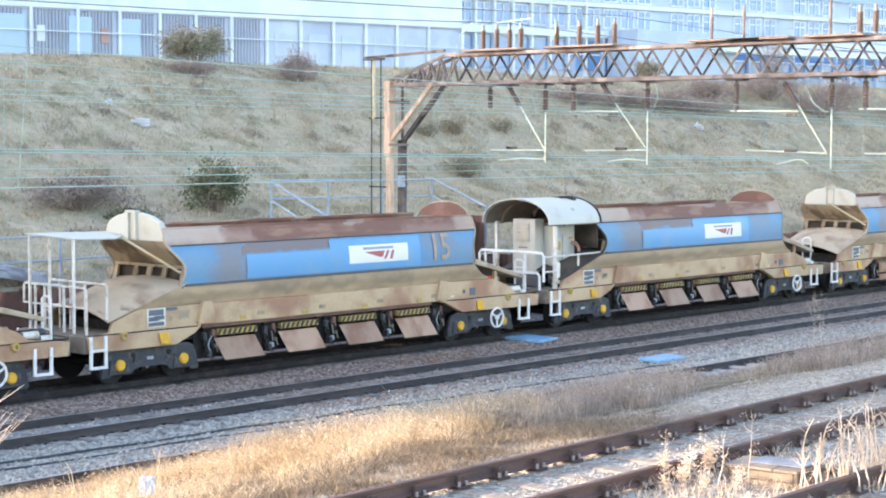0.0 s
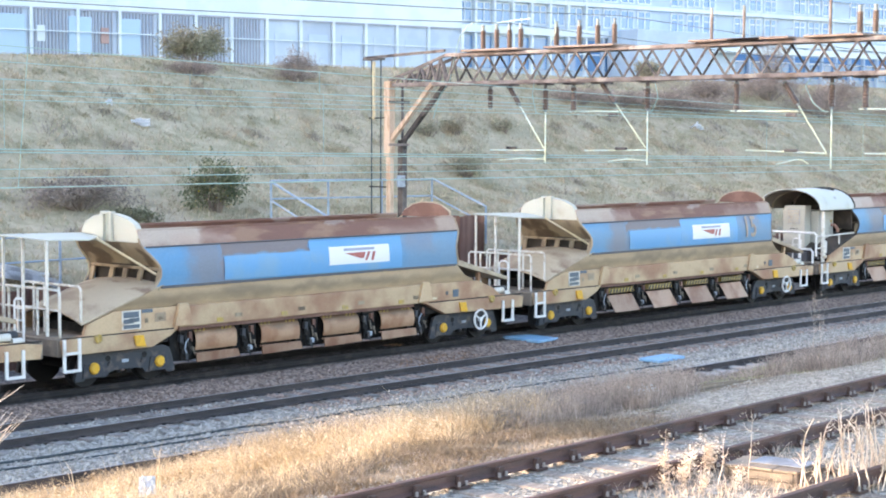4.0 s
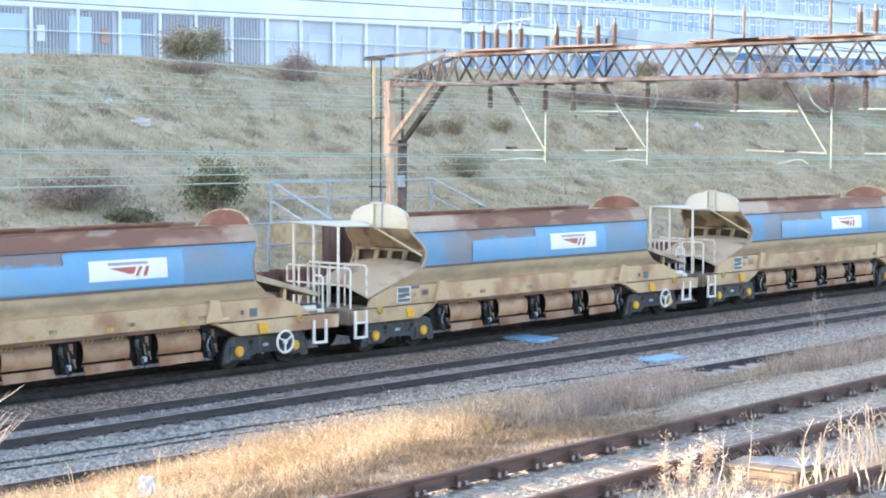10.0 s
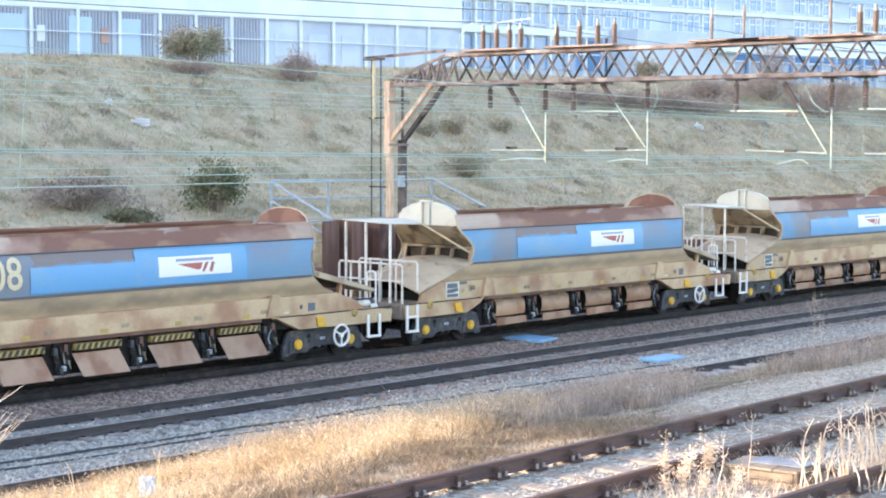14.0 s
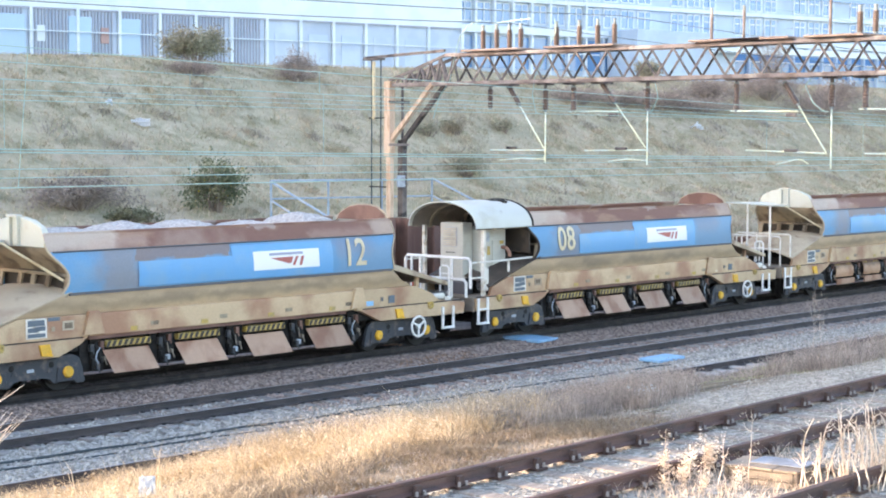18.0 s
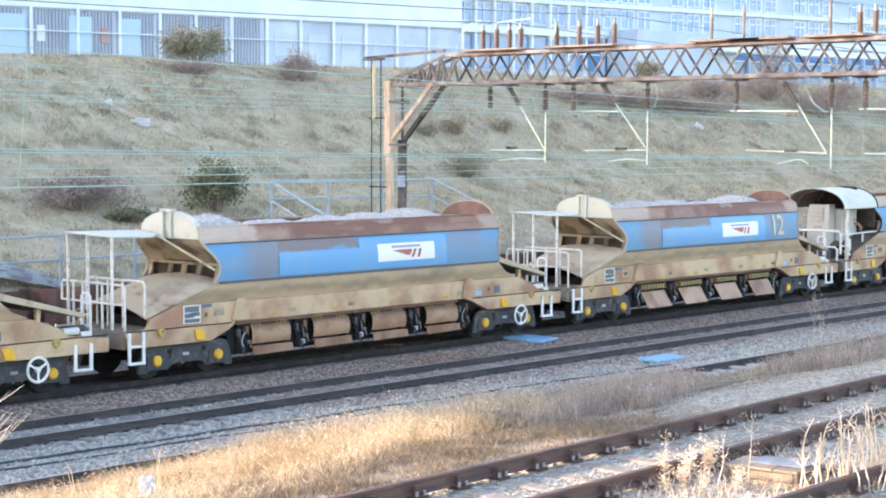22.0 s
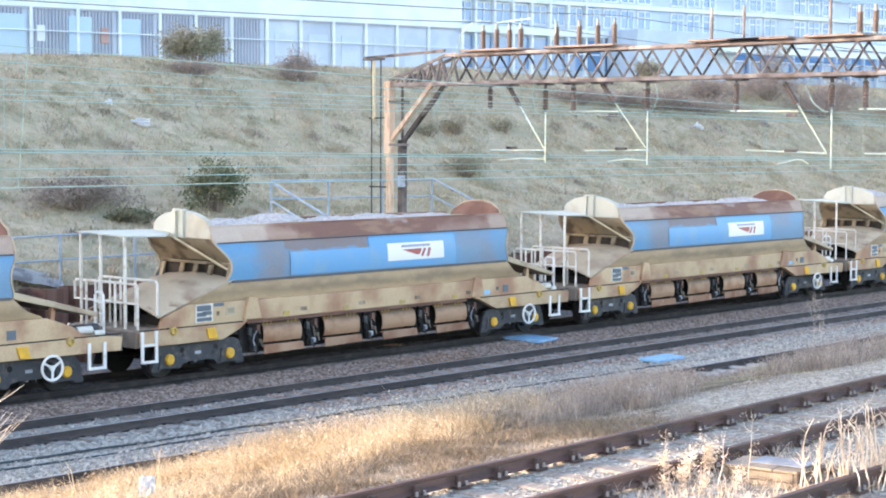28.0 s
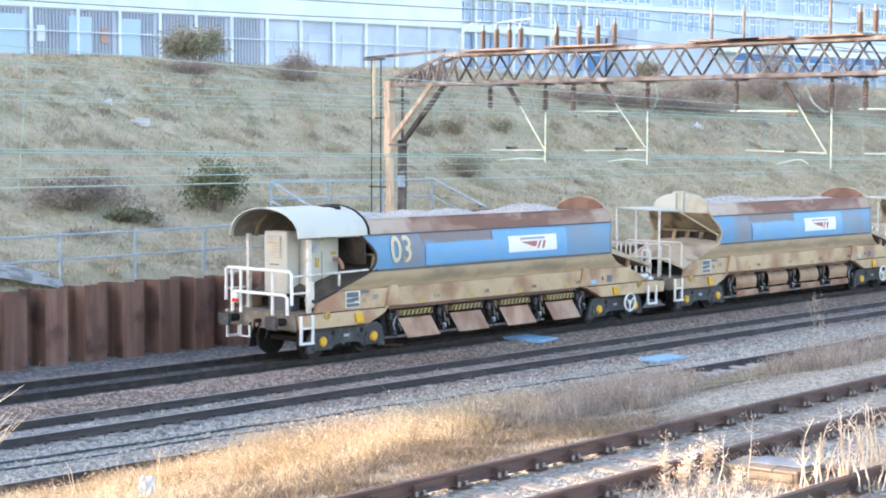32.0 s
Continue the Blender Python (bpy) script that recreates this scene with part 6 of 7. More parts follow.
def seeds(name, label, pts, heights, mat, lo=0.012, hi=0.030):
    """Loose seed heads and broken tips that hang about the grass."""
    n = len(pts)
    c = pts.copy()
    c[:, 2] += heights * rng.uniform(0.45, 1.15, n)
    c[:, :2] += rng.normal(0, 0.10, (n, 2))
    d1, d2 = rng.normal(0, 1, (n, 3)), rng.normal(0, 1, (n, 3))
    d1 /= np.linalg.norm(d1, axis=1)[:, None]
    d2 = np.cross(d1, d2)
    d2 /= np.linalg.norm(d2, axis=1)[:, None]
    r = rng.uniform(lo, hi, n)[:, None]
    v = np.concatenate([c - d1 * r, c + d2 * r * 0.4, c + d1 * r, c - d2 * r * 0.4])
    i = np.arange(n)
    me = bpy.data.meshes.new(name)
    me.from_pydata(v.tolist(), [], np.stack([i, i + n, i + 2 * n, i + 3 * n], 1).tolist())
    me.materials.append(M[mat])
    tagged(new(name, me), label, "grass", "", "stuff")


# tall golden grass in the sun, between the disused line and the siding
p, tall = tufts(3600, 11.0, 20.3, 12.9, 15.6, 20, 0.12, 15, -0.05)
blades("dead_grass", "short dead grass between the stones", p, 0.12 * tall, 0.010, "brown_grass", 0.8)
p, tall = tufts(13000, 11.0, 19.3, 13.0, 15.6, 40, 0.16, 18, -0.25, 0.9)
blades("dead_grass", "matted brown grass before the golden grass", p, 0.15 * tall, 0.012, "matted", 1.1)
p, tall = tufts(60000, 8.5, 23.5, 13.9, 20.6, 40, 0.17, 1, -0.2, 0.9)
keep = (p[:, 0] < 17.6 + 1.0 * (p[:, 1] - 13.5) + rng.normal(0, 0.35, len(p))) & (p[:, 1] > 14.5 + 0.27 * (p[:, 0] - 14.24) + rng.normal(0, 0.25, len(p)))
p, tall = p[keep], tall[keep]
rise = np.array([0.24 + 0.36 * smooth_step(13.5, 19.0, u) for u, _, _ in p]) * np.clip((21.6 - p[:, 1]) / 1.6, 0.45, 1)
blades("dry_grass", "tall golden dry grass between the tracks", p, rise * tall * rng.uniform(0.55, 1.1, len(p)), 0.010, "straw", 0.95)
k = rng.integers(0, len(p), 22000)
seeds("seed_heads", "pale seed heads in the golden grass", p[k], (rise * tall)[k], "straw_tip", 0.007, 0.022)
p, tall = tufts(9000, 11.0, 24.0, 19.8, 21.45, 24, 0.11, 2, -0.12)
blades("dry_grass", "thin golden grass at the edge of the gravel", p, 0.27 * tall, 0.009, "straw", 0.5)
p, tall = tufts(320, 12.0, 22.0, 16.5, 20.6, 7, 0.10, 21, -0.1)
blades("dry_grass", "stray tall bent stalks in the golden grass", p, 0.68 * tall, 0.011, "straw", 0.6)
p, tall = tufts(25000, 18.5, 31.5, 15.0, 21.3, 30, 0.14, 3, -0.16)
keep = p[:, 0] < 1.49 * p[:, 1] + rng.normal(0, 0.3, len(p))
p, tall = p[keep], tall[keep]
blades("dead_grass", "brown dead grass over the disused track", p, 0.47 * tall, 0.012, "brown_grass", 0.55)
k = rng.integers(0, len(p), 9000)
seeds("seed_heads", "dull seed heads in the dead grass", p[k], 0.47 * tall[k], "brown_grass", 0.014, 0.034)
p, tall = tufts(4500, 17.6, 23.5, 13.7, 16.5, 30, 0.13, 17, -0.05)
keep = (p[:, 0] > 17.2 + 1.0 * (p[:, 1] - 13.5)) & (p[:, 0] < 20.3)
p, tall = p[keep], tall[keep]
blades("dead_grass", "short brown dead grass above the siding", p, 0.22 * tall, 0.011, "brown_grass", 0.65)
p, tall = tufts(2600, 28.0, 37.5, 15.6, 20.6, 26, 0.16, 14, -0.1)
blades("dead_grass", "sparse dead grass before the bare sleepers", p, 0.20 * tall, 0.012, "brown_grass", 0.8)
p, tall = tufts(2600, 27.0, 37.5, 15.8, 20.4, 30, 0.18, 16, 0.0)
blades("dead_grass", "short greenish grass among the gravel", p, 0.10 * tall, 0.012, "bank_green", 0.9)
p, tall = tufts(28000, 27.0, 60.0, 15.8, 21.5, 30, 0.16, 4, -0.10)
keep = p[:, 0] > 1.66 * p[:, 1] + rng.normal(0, 0.3, len(p))
p, tall = p[keep], tall[keep]
blades("dead_grass", "taller brown stalks over the disused track", p, 0.46 * tall, 0.015, "brown_grass", 0.5)
k = rng.integers(0, len(p), 9000)
seeds("seed_heads", "dull seed heads in the dead grass", p[k], 0.46 * tall[k], "brown_grass", 0.016, 0.04)
# the bank
p = roots(70000, 22.0, 112.0, 36.3, 59.0, thresh=-0.45, seed=5, freq=0.9)
p = p[(p[:, 0] > 0.62 * p[:, 1]) & (p[:, 0] < 2.0 * p[:, 1])]
blades("bank_grass", "dry mixed grass on the bank", p, rng.uniform(0.06, 0.22, len(p)), 0.035, "bank_grass", 0.7)
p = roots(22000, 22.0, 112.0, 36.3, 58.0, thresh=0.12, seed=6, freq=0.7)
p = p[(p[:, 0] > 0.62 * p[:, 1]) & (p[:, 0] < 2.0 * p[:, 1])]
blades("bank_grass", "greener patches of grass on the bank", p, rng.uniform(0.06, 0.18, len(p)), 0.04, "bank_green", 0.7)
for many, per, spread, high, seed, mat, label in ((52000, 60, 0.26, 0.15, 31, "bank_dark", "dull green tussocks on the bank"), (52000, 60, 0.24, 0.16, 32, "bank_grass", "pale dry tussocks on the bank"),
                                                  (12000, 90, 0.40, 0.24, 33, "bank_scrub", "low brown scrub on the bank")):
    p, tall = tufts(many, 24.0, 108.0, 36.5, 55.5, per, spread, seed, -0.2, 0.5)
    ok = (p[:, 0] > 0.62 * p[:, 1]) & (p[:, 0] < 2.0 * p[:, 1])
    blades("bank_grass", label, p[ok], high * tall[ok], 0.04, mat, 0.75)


def shrub(name, label, category, at, size, leaves, mat, flowers=0, leaf=0.09, twigs=14, seed=0, slim=0.45):
    """A shrub: forked stems and a crown of many small leaves with an uneven outline and gaps."""
    rnd = np.random.default_rng(seed)
    s = thing(name, label, category, at=at)
    tips = []
    for k in range(twigs):
        a = rnd.uniform(0, 2 * np.pi)
        e = rnd.uniform(0.25, 1.0)
        end = Vector((math.cos(a) * size[0] * e * 0.8, math.sin(a) * size[1] * e * 0.8, size[2] * rnd.uniform(0.35, 0.80) * (1.15 - 0.45 * e)))
        mid = end * 0.5 + Vector((rnd.normal(0, 0.08), rnd.normal(0, 0.08), 0.1 * size[2]))
        part("stem", Build().tube([(0.05 * math.cos(a), 0.05 * math.sin(a), -0.15), mid, end], [0.03, 0.018, 0.008], 5), "wood", s)
        tips.append(end)
        tips.append(mid * 1.25)

    def crown(n, mt, nm, sz):
        c = np.array([tuple(tips[i]) for i in rnd.integers(0, len(tips), n)])
        off = rnd.normal(0, 1, (n, 3))
        off *= (rnd.uniform(0, 1, n) ** 0.5 / np.linalg.norm(off, axis=1))[:, None]
        c = c + off * np.array(size) * 0.30
        c[:, 2] = np.abs(c[:, 2])
        d1, d2 = rnd.normal(0, 1, (n, 3)), rnd.normal(0, 1, (n, 3))
        d1 /= np.linalg.norm(d1, axis=1)[:, None]
        d2 = np.cross(d1, d2)
        d2 /= np.linalg.norm(d2, axis=1)[:, None]
        r = (sz * rnd.uniform(0.5, 1.2, n))[:, None]
        v = np.concatenate([c - d1 * r, c + d2 * r * slim, c + d1 * r, c - d2 * r * slim])
        i = np.arange(n)
        me = bpy.data.meshes.new(nm)
        me.from_pydata(v.tolist(), [], np.stack([i, i + n, i + 2 * n, i + 3 * n], 1).tolist())
        me.materials.append(M[mt])
        part(nm, me, None, s)

    crown(leaves, mat, "crown", leaf)
    if flowers:
        crown(flowers, "flower", "flowers", 0.05)
    return s


def on_ground(x, y):
    return (x, y, ground_z(x, y) - 0.05)


shrub("gorse_bush", "dark green gorse bush with a few yellow flowers", "bush", on_ground(35.7, 41.9), (1.45, 0.9, 2.0), 4200, "gorse", 60, 0.065, 26, seed=1)
shrub("bramble_bush", "low brown leafless bramble on the bank", "bush", on_ground(30.9, 42.6), (2.3, 1.2, 1.25), 4600, "bramble", 0, 0.11, 44, seed=2, slim=0.14)
shrub("gorse_bush", "low green bush at the foot of the bank", "bush", on_ground(31.9, 41.4), (1.2, 0.6, 0.55), 1600, "gorse", 0, 0.06, seed=3)
shrub("shrub", "rounded grey-green shrub on top of the bank", "bush", on_ground(44.7, 53.8), (1.75, 1.2, 1.75), 6000, "hedge", 0, 0.07, 22, seed=4)
shrub("shrub", "small bare shrub on top of the bank", "bush", on_ground(49.2, 52.7), (1.25, 0.8, 1.45), 2600, "twiggy", 0, 0.08, 24, seed=5, slim=0.16)
shrub("bramble_bush", "bare brown thicket below the round shrub", "bush", on_ground(43.0, 52.0), (1.6, 0.8, 0.8), 2400, "twiggy", 0, 0.09, 26, seed=6, slim=0.12)
shrub("bramble_bush", "brown thicket beside the small shrub", "bush", on_ground(48.6, 52.0), (1.5, 0.8, 0.8), 900, "twiggy", 0, 0.09, 24, seed=16, slim=0.12)
shrub("shrub", "dull green shrub on the bank", "bush", on_ground(49.7, 43.6), (1.6, 1.0, 1.3), 2400, "hedge", 0, 0.07, 26, seed=7, slim=0.25)
shrub("shrub", "thin dull shrub on the bank", "bush", on_ground(53.4, 47.5), (1.1, 0.8, 1.0), 1300, "hedge", 0, 0.08, 24, seed=8, slim=0.2)
shrub("shrub", "small dark scrubby bush on the bank", "bush", on_ground(51.4, 47.2), (0.8, 0.6, 0.8), 800, "hedge", 0, 0.07, 18, seed=17, slim=0.25)
shrub("shrub", "small dark scrubby bush on the bank", "bush", on_ground(57.1, 47.9), (0.9, 0.6, 0.9), 900, "hedge", 0, 0.07, 18, seed=18, slim=0.25)
shrub("shrub", "dark shrub before the office building", "bush", on_ground(79.5, 56.2), (1.1, 0.9, 1.5), 1800, "hedge", 0, 0.09, 22, seed=9)
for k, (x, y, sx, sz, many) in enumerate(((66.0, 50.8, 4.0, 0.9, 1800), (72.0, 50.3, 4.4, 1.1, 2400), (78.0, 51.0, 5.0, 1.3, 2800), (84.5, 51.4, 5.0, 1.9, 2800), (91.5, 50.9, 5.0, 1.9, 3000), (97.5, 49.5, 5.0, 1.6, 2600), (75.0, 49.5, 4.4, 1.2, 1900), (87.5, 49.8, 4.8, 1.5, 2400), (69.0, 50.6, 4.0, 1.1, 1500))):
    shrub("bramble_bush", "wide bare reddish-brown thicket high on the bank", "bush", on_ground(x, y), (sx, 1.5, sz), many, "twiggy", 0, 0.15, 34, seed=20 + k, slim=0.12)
shrub("bare_tree", "bare winter tree before the office building", "tree", on_ground(102.0, 62.0), (2.2, 2.0, 6.0), 900, "twiggy", 0, 0.14, 60, seed=13, slim=0.1)


def weed(at, height, seed, heads=60, branches=7, label="tall dead weed with pale seed heads", bend=0.25, thick=1.0):
    """A dead weed: a stalk with side branches that carry seed heads."""
    rnd = random.Random(seed)
    w = thing("dead_weed", label, "weed", "dead weeds by the siding", at=at)
    lean = Vector((rnd.uniform(-bend, bend), rnd.uniform(-bend, bend), 1))
    sway = Vector((rnd.uniform(-1, 1), rnd.uniform(-1, 1), 0)) * bend

    def up(f):
        """A point on the stalk: it leans, kinks a little and nods at the top."""
        kink = 0.009 * math.sin(9.0 * f + seed)
        return lean * (height * f) + sway * (0.6 * height * f ** 2.6) + Vector((kink, -kink, -0.10 * height * f ** 5))

    n = 7
    part("stalk", Build().tube([up(0) - Vector((0, 0, 0.05))] + [up(k / n) for k in range(1, n + 1)], [(0.0065 - 0.0035 * k / n) * thick for k in range(n + 1)], 5), "stem", w)
    ends = [up(1)]
    for k in range(branches):
        f = rnd.uniform(0.30, 0.95)
        a = rnd.uniform(0, 6.28)
        s = up(f)
        L = height * rnd.uniform(0.08, 0.22)
        out = Vector((math.cos(a), math.sin(a), 0)) * L
        e = s + out * 0.75 + Vector((0, 0, L * rnd.uniform(0.3, 1.0)))
        part("branch", Build().tube([s, s + out * 0.45 + Vector((0, 0, L * 0.25)), e, e + out * rnd.uniform(-0.3, 0.3) + Vector((0, 0, L * 0.2))], [0.0036, 0.0032, 0.0026, 0.0016], 4), "stem", w)
        ends += [e, (s + e) / 2]
    if heads:
        h = Build()
        for k in range(int(heads * 1.7)):
            e = rnd.choice(ends) + Vector((rnd.gauss(0, 0.035), rnd.gauss(0, 0.035), rnd.gauss(-0.02, 0.05)))
            d = Vector((rnd.gauss(0, 1), rnd.gauss(0, 1), rnd.gauss(0, 1))).normalized()
            q = d.orthogonal().normalized()
            r = rnd.uniform(0.008, 0.020)
            vs = [h.bm.verts.new(e + v) for v in (d * r, q * r * 0.6, -d * r, -q * r * 0.6)]
            h.bm.faces.new(vs)
        tagged(part("seed_fluff", h, "seed", w), kind="stuff")


def at_siding(x, y):
    return (x, y, ground_z(x, y))


for i, (x, y, hgt, hd, br) in enumerate([(15.80, 10.82, 0.66, 10, 5), (16.0, 10.7, 0.42, 150, 14), (16.35, 10.55, 0.50, 220, 18), (16.2, 10.62, 0.38, 170, 14), (16.2, 10.02, 0.86, 14, 6), (16.0, 10.30, 0.66, 10, 5),
                                         (15.7, 10.75, 0.32, 120, 10), (15.8, 10.6, 0.28, 120, 10), (15.6, 10.45, 0.24, 110, 8), (15.55, 10.2, 0.24, 110, 8), (15.9, 10.0, 0.26, 90, 8), (14.3, 11.05, 0.24, 40, 5), (15.4, 10.6, 0.20, 90, 8)]):
    weed(at_siding(x, y), hgt, 100 + i, hd, br)
for i in range(54):
    x, y = 16.3 + rng.uniform(0, 2.0), 9.15 + rng.uniform(-0.32, 0.40)
    weed(at_siding(x, y), rng.uniform(0.35, 1.0), 200 + i, 4, 4, "bare pale dead stalk among the weeds", 0.22, 1.9)
p = roots(1400, 14.6, 18.5, 8.9, 10.9, seed=8)
blades("dry_grass", "short pale dry grass by the siding", p, rng.uniform(0.06, 0.22, len(p)), 0.012, "seed", 0.6)
for i, (x, y, hgt) in enumerate(((36.0, 20.6, 1.75), (36.3, 20.5, 1.3))):
    weed(on_ground(x, y), hgt, 300 + i, 20, 12, "lone thin dead weed above the grass", 0.12)

# bare branches of a shrub that reach in beside the siding
tw = thing("bare_branch", "bare pale twigs of a leafless shrub by the line", "shrub", at=(10.85, 17.4, 0.9))
twig_rnd = random.Random(5)
for k in range(11):
    dx, dz = twig_rnd.uniform(0.58, 0.95), twig_rnd.uniform(1.15, 1.66)
    bx, bz = dx * twig_rnd.uniform(0.5, 0.68), dz * twig_rnd.uniform(0.72, 0.88)
    dy = twig_rnd.uniform(-0.25, 0.25)
    part("twig", Build().tube([(0, 0, -0.02), (bx * 0.5, dy * 0.3, bz * 0.55), (bx, dy * 0.7, bz), (dx, dy, dz)], [0.012, 0.009, 0.006, 0.0025], 5), "stem", tw)

# ---- loose stones ----
def stones(name, label, n, x0, x1, y0, y1, r0, r1, mat):
    """Many loose broken stones on the ground, as one mesh."""
    xy = np.stack([rng.uniform(x0, x1, n), rng.uniform(y0, y1, n)], 1)
    z = np.array([ground_z(a, c) for a, c in xy])
    r = rng.uniform(r0, r1, n) * rng.uniform(0.6, 1.0, n)
    base = np.array([(1, 0, 0), (0, 1, 0), (-1, 0, 0), (0, -1, 0), (0, 0, 0.8), (0, 0, -0.6)])
    v = base[None] * (1 + rng.uniform(-0.35, 0.35, (n, 6, 3))) * r[:, None, None]
    ang = rng.uniform(0, 6.28, n)
    c, s = np.cos(ang)[:, None], np.sin(ang)[:, None]
    v = np.stack([v[..., 0] * c - v[..., 1] * s, v[..., 0] * s + v[..., 1] * c, v[..., 2]], -1)
    v += np.stack([xy[:, 0], xy[:, 1], z + r * 0.25], 1)[:, None]
    f = np.array([(0, 1, 4), (1, 2, 4), (2, 3, 4), (3, 0, 4), (1, 0, 5), (2, 1, 5), (3, 2, 5), (0, 3, 5)])
    faces = (f[None] + (np.arange(n) * 6)[:, None, None]).reshape(-1, 3)
    me = bpy.data.meshes.new(name)
    me.from_pydata(v.reshape(-1, 3).tolist(), [], faces.tolist())
    me.materials.append(M[mat])
    tagged(new(name, me), label, "stones", kind="stuff")


M["stone_pale"] = material("pale_broken_stone", (0.36, 0.335, 0.29), 0.9, grain=0.2, grain_scale=40, random=0.3, per_island=True)
M["stone_grey"] = material("grey_broken_stone", (0.34, 0.33, 0.30), 0.9, grain=0.2, grain_scale=40, random=0.5, per_island=True)
M["stone_brown"] = material("brown_broken_stone", (0.295, 0.22, 0.182), 0.9, grain=0.2, grain_scale=40, random=0.5, per_island=True)
stones("loose_ballast", "pale loose stones between the siding rails", 11000, 10, 36, 8.6, 13.4, 0.015, 0.036, "stone_pale")
stones("loose_ballast", "grey loose stones beside the disused line", 14000, 14, 50, 21.9, 26.8, 0.025, 0.055, "stone_grey")
stones("loose_ballast", "brown loose stones along the main lines", 7000, 15, 58, 28.7, 30.4, 0.025, 0.055, "stone_brown")
stones("loose_ballast", "brown loose stones before the near main line", 6000, 25, 58, 26.4, 28.7, 0.025, 0.05, "stone_brown")
stones("loose_ballast", "grey loose stones between the near main rails", 2600, 15, 25.5, 26.7, 28.8, 0.02, 0.045, "stone_grey")
stones("loose_ballast", "pale loose stones below the dead grass", 8000, 18.5, 44, 13.4, 16.4, 0.012, 0.028, "stone_pale")

M["stone_rust"] = material("rust_stained_stone", (0.27, 0.165, 0.11), 0.9, grain=0.2, grain_scale=40, random=0.4, per_island=True)
stones("loose_ballast", "rust-stained stones beside the rail", 420, 31.2, 34.2, 28.9, 30.0, 0.025, 0.05, "stone_rust")
stones("loose_ballast", "rust-stained stones in the four-foot way", 50, 33.3, 33.9, 32.0, 32.3, 0.02, 0.045, "stone_rust")


# ---- small things by the track ----
for x, y, z, sx, sy, turn in ((37.45, 30.45, -0.20, 0.56, 0.62, 8), (37.4, 25.88, -0.36, 0.72, 0.30, 6)):
    bd = thing("cover_board", "flat pale blue plastic cover board on the ballast", "cover board", "cover boards by the track", at=pose(x, y, z, 2, 1, turn))
    part("board", Build().box(-sx, sx, -sy, sy, 0.02, 0.10).bevel(0.015), "board", bd)
    part("foot", Build().box(-sx + 0.1, sx - 0.1, -sy + 0.08, sy - 0.08, -0.12, 0.03), "black", bd)

pit = thing("cable_pit", "weathered timber cable pit with a grey lid", "cable pit", at=pose(16.70, 10.05, 1.585, 0, 0, 8))
for k in range(2):
    for u in (-1, 1):
        part("plank", Build().box(-0.30, 0.30, u * 0.415 - 0.025, u * 0.415 + 0.025, 0.0 + 0.105 * k, 0.10 + 0.105 * k).bevel(0.007), "crate", pit)
        part("plank", Build().box(u * 0.275 - 0.025, u * 0.275 + 0.025, -0.388, 0.388, 0.0 + 0.105 * k, 0.10 + 0.105 * k).bevel(0.007), "crate", pit)
for k, y in enumerate((-0.30, 0.0, 0.30)):
    part("lid", Build().box(-0.32, 0.32, y - 0.147, y + 0.147, 0.212, 0.242 + 0.003 * (k % 2)).bevel(0.008), "crate", pit)
part("lid_sheet", Build().box(-0.10, 0.33, -0.42, 0.22, 0.248, 0.258).bevel(0.004), "old_lid", pit, "grey metal lid sheet")
board = thing("loose_board", "grey weathered board lying behind the cable pit", "board", at=pose(17.55, 10.0, 1.66, 0, 4, 8))
part("plank", Build().box(-0.16, 0.16, -0.55, 0.45, 0.0, 0.05).bevel(0.008), "crate", board)

cab = thing("track_cable", "dark cable lying along the ballast", "cable")
part("cable", Build().tube([(12 + 1.2 * i, 26.3 - 0.058 * i + 0.06 * math.sin(i * 1.7), -0.33 + 0.015 * math.sin(i * 2.3)) for i in range(34)], 0.025, 5), "dark_wire", cab)
cab = thing("track_cable", "dark cable lying along the ballast", "cable")
part("cable", Build().tube([(12 + 1.2 * i, 25.7 - 0.05 * i + 0.05 * math.sin(i * 1.1), -0.33 + 0.015 * math.sin(i * 1.9)) for i in range(30)], 0.02, 5), "dark_wire", cab)


def crumpled(name, label, at, sx, sy, h, mat, seed, n=8):
    """A crumpled sheet or bag with thickness."""
    s = thing(name, label, "litter", at=at)
    b = Build()
    grid = [[b.bm.verts.new((sx * (i / n - 0.5), sy * (j / n - 0.5), h * (0.5 + noise.noise(Vector((i * 0.45, j * 0.45, seed)))))) for j in range(n + 1)] for i in range(n + 1)]
    for i in range(n):
        for j in range(n):
            b.bm.faces.new((grid[i][j], grid[i + 1][j], grid[i + 1][j + 1], grid[i][j + 1]))
    bmesh.ops.solidify(b.bm, geom=list(b.bm.faces), thickness=0.012)
    part("sheet", b, mat, s)


crumpled("plastic_bag", "torn white plastic caught on the bank", pose(37.4, 48.0, ground_z(37.4, 48.0) + 0.05, 58, 0, -38), 0.66, 0.30, 0.14, "litter", 1)
crumpled("plastic_bag", "scrap of white plastic on the bank", pose(37.0, 49.3, ground_z(37.0, 49.3) + 0.05, 30, 0, 0), 0.25, 0.2, 0.2, "litter", 2)
crumpled("plastic_bag", "scrap of white plastic on the far bank", pose(72.2, 48.0, ground_z(72.2, 48.0) + 0.1, 30, 0, 0), 0.6, 0.5, 0.35, "litter", 3)
crumpled("plastic_bag", "crumpled white plastic in the dead grass", pose(23.0, 16.28, ground_z(23.0, 16.28) + 0.06, 0, 0, 10), 0.55, 0.35, 0.22, "litter", 4)
crumpled("plastic_sheet", "white plastic scrap at the foot of the golden grass", pose(13.0, 16.6, ground_z(13.0, 16.6) + 0.16, 70, 0, -40), 0.20, 0.26, 0.12, "litter", 6)


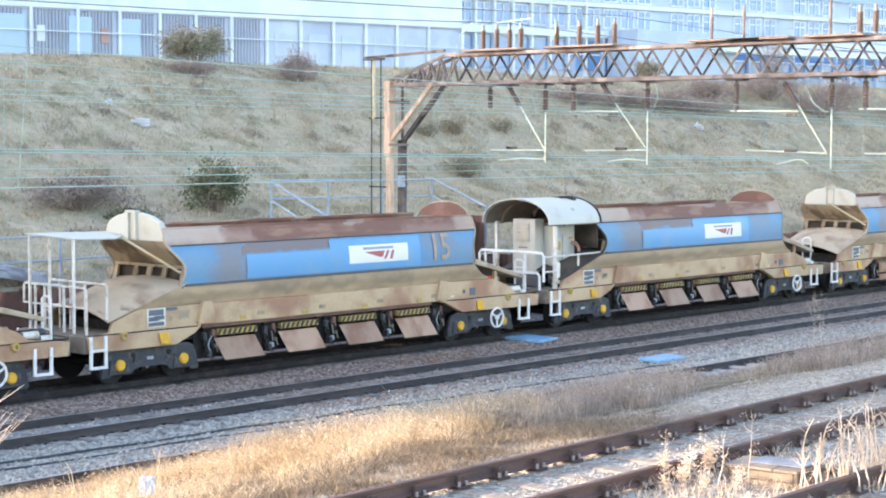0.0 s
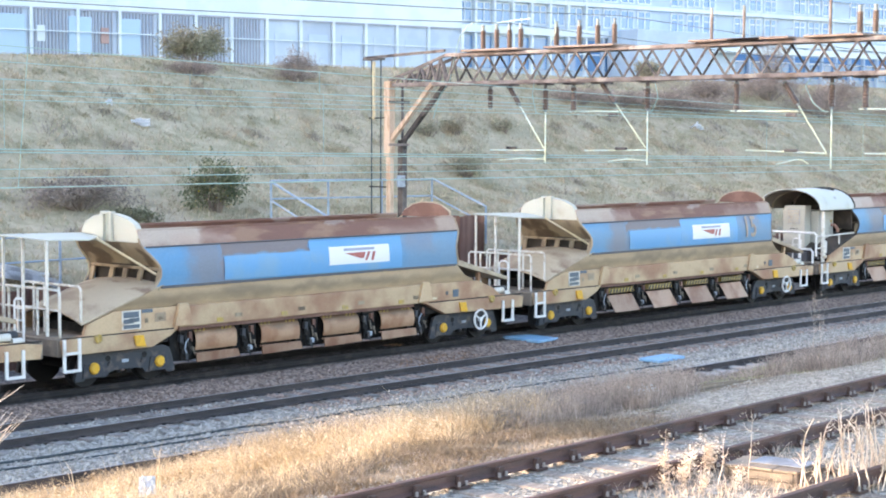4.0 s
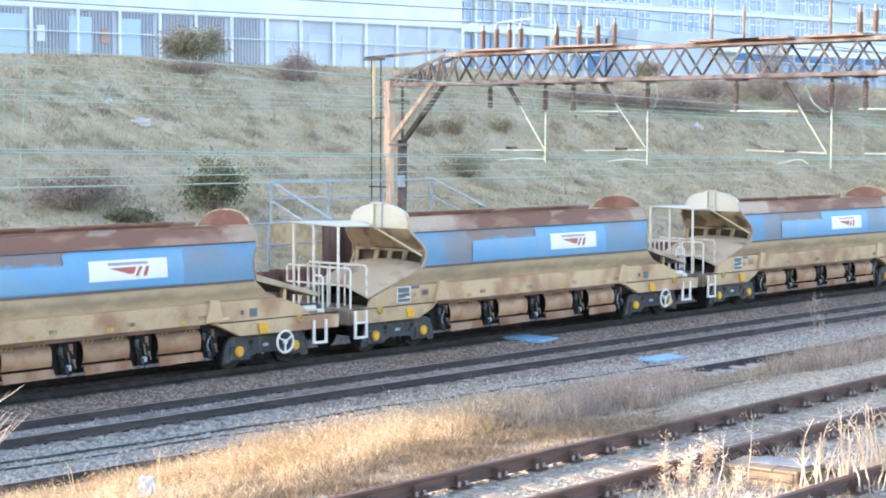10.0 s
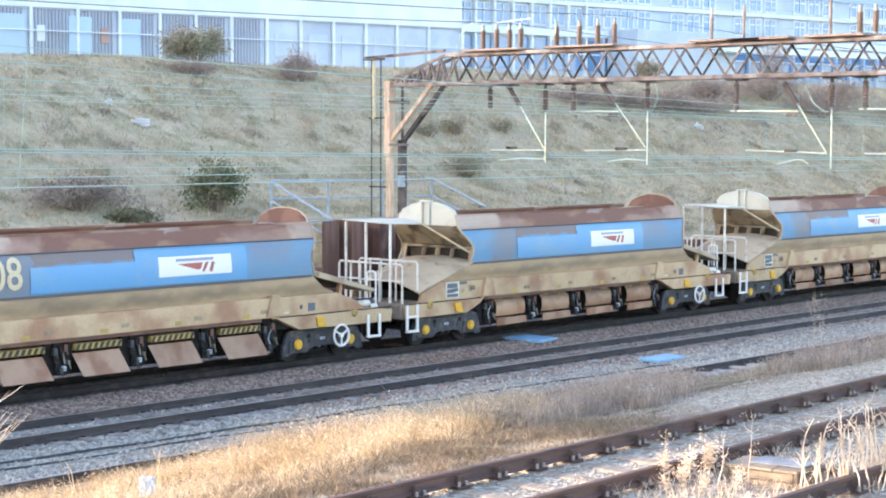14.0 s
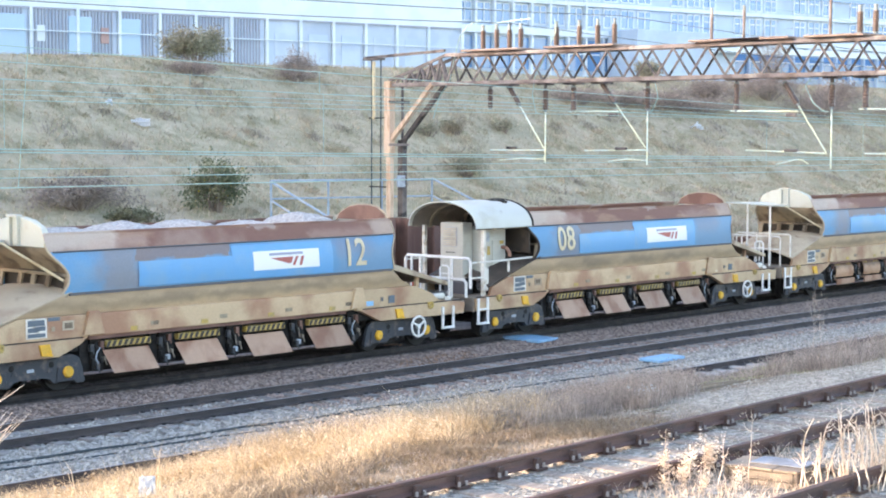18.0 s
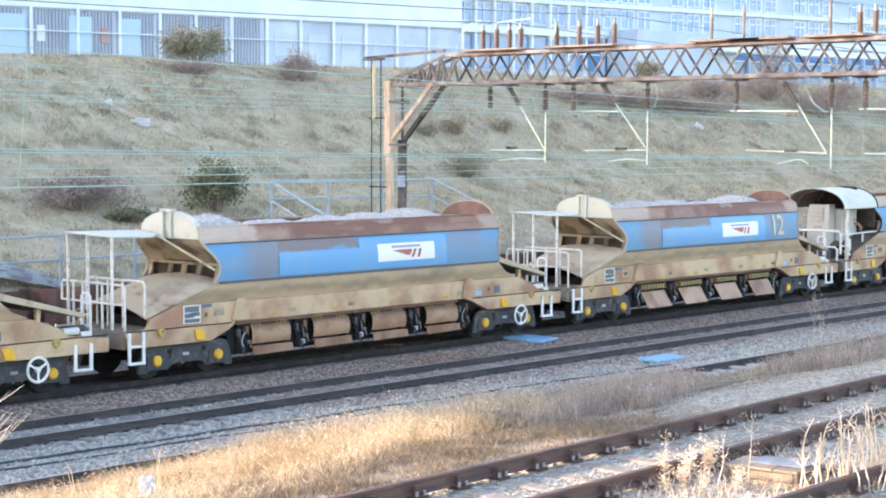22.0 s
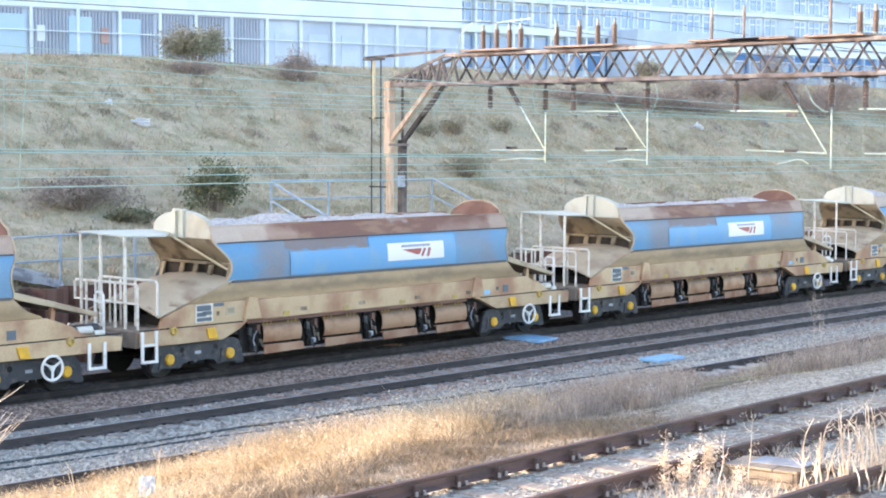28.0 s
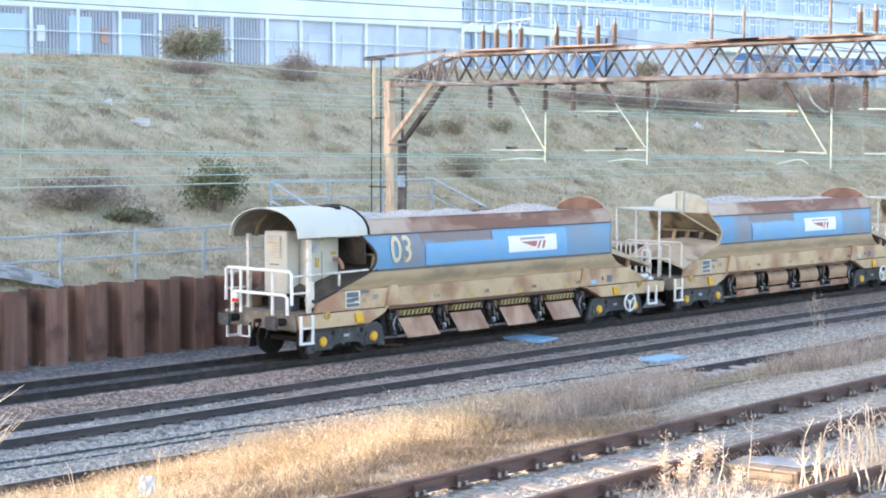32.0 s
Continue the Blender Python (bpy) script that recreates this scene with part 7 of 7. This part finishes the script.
def corrugated(label, at, length, width, waves, sag):
    """A bent corrugated steel sheet with thickness."""
    t = thing("metal_sheet", label, "metal sheet", "corrugated sheets behind the wall", at=at)
    b = Build()
    nx, ny = 14, waves * 6
    grid = [[b.bm.verts.new((length * (i / nx - 0.5), width * (j / ny - 0.5), 0.03 * math.sin(2 * math.pi * j / 6) - sag * (i / nx - 0.4) ** 2 + 0.03 * noise.noise(Vector((i * 0.5, j * 0.2, length)))))
             for j in range(ny + 1)] for i in range(nx + 1)]
    for i in range(nx):
        for j in range(ny):
            b.bm.faces.new((grid[i][j], grid[i + 1][j], grid[i + 1][j + 1], grid[i][j + 1]))
    bmesh.ops.solidify(b.bm, geom=list(b.bm.faces), thickness=0.008)
    part("sheet", b, "pale_sheet", t)


for k, (x, y, z, rx, ry, rz, length, width) in enumerate(((24.3, 36.75, 2.17, 38, 12, -4, 2.9, 0.50), (24.6, 36.45, 2.00, 30, 11, -6, 2.5, 0.45), (23.7, 37.05, 2.38, 42, 13, -2, 2.2, 0.40))):
    corrugated("bent pale grey corrugated sheet behind the pile wall", pose(x, y, z, rx, ry, rz), length, width, 4 + k % 2, 0.10)


# ---- motion: the train runs from the near end of the line to the far end ----
# seconds and the place along the line of the third wagon's middle
RUN = [(0, 29.92), (1, 33.70), (2, 37.45), (3, 41.30), (6, 53.14), (7, 57.26), (8, 61.44), (9, 65.70), (10, 70.01), (11, 74.40), (12, 78.86), (13, 83.34), (14, 87.91),
       (17, 101.87), (18, 106.74), (19, 111.72), (20, 116.72), (21, 121.80), (22, 126.95), (23, 132.20), (24, 137.52), (25, 142.92), (28, 159.31), (29, 164.69), (30, 169.92), (31, 175.07), (32, 180.14)]


def run_at(t):
    """The place at any time: a smooth curve through RUN."""
    ts = [a for a, _ in RUN]
    ps = [b for _, b in RUN]
    k = min(max(sum(1 for a in ts if a <= t) - 1, 0), len(ts) - 2)

    def speed(j):
        if j == 0:
            return (ps[1] - ps[0]) / (ts[1] - ts[0])
        if j == len(ts) - 1:
            return (ps[-1] - ps[-2]) / (ts[-1] - ts[-2])
        return (ps[j + 1] - ps[j - 1]) / (ts[j + 1] - ts[j - 1])

    h = ts[k + 1] - ts[k]
    u = (t - ts[k]) / h
    return ((2 * u ** 3 - 3 * u ** 2 + 1) * ps[k] + (u ** 3 - 2 * u ** 2 + u) * h * speed(k) + (-2 * u ** 3 + 3 * u ** 2) * ps[k + 1] + (u ** 3 - u ** 2) * h * speed(k + 1))


def motions():
    times = [0.5 * i for i in range(65)]
    for i, wg in enumerate(WAGONS):
        walk(wg, [(t, pose(run_at(t) + PITCH * (2 - i), D_MID, 0)) for t in times])
    spins = [round(i / 10, 1) for i in range(321)]
    start = run_at(0)
    for wheels in WHEELS:
        for ws in wheels:
            at = ws.location.copy()
            walk(ws, [(t, pose(at.x, at.y, at.z, 0, math.degrees((run_at(t) - start) / 0.435), 0)) for t in spins])


motions()
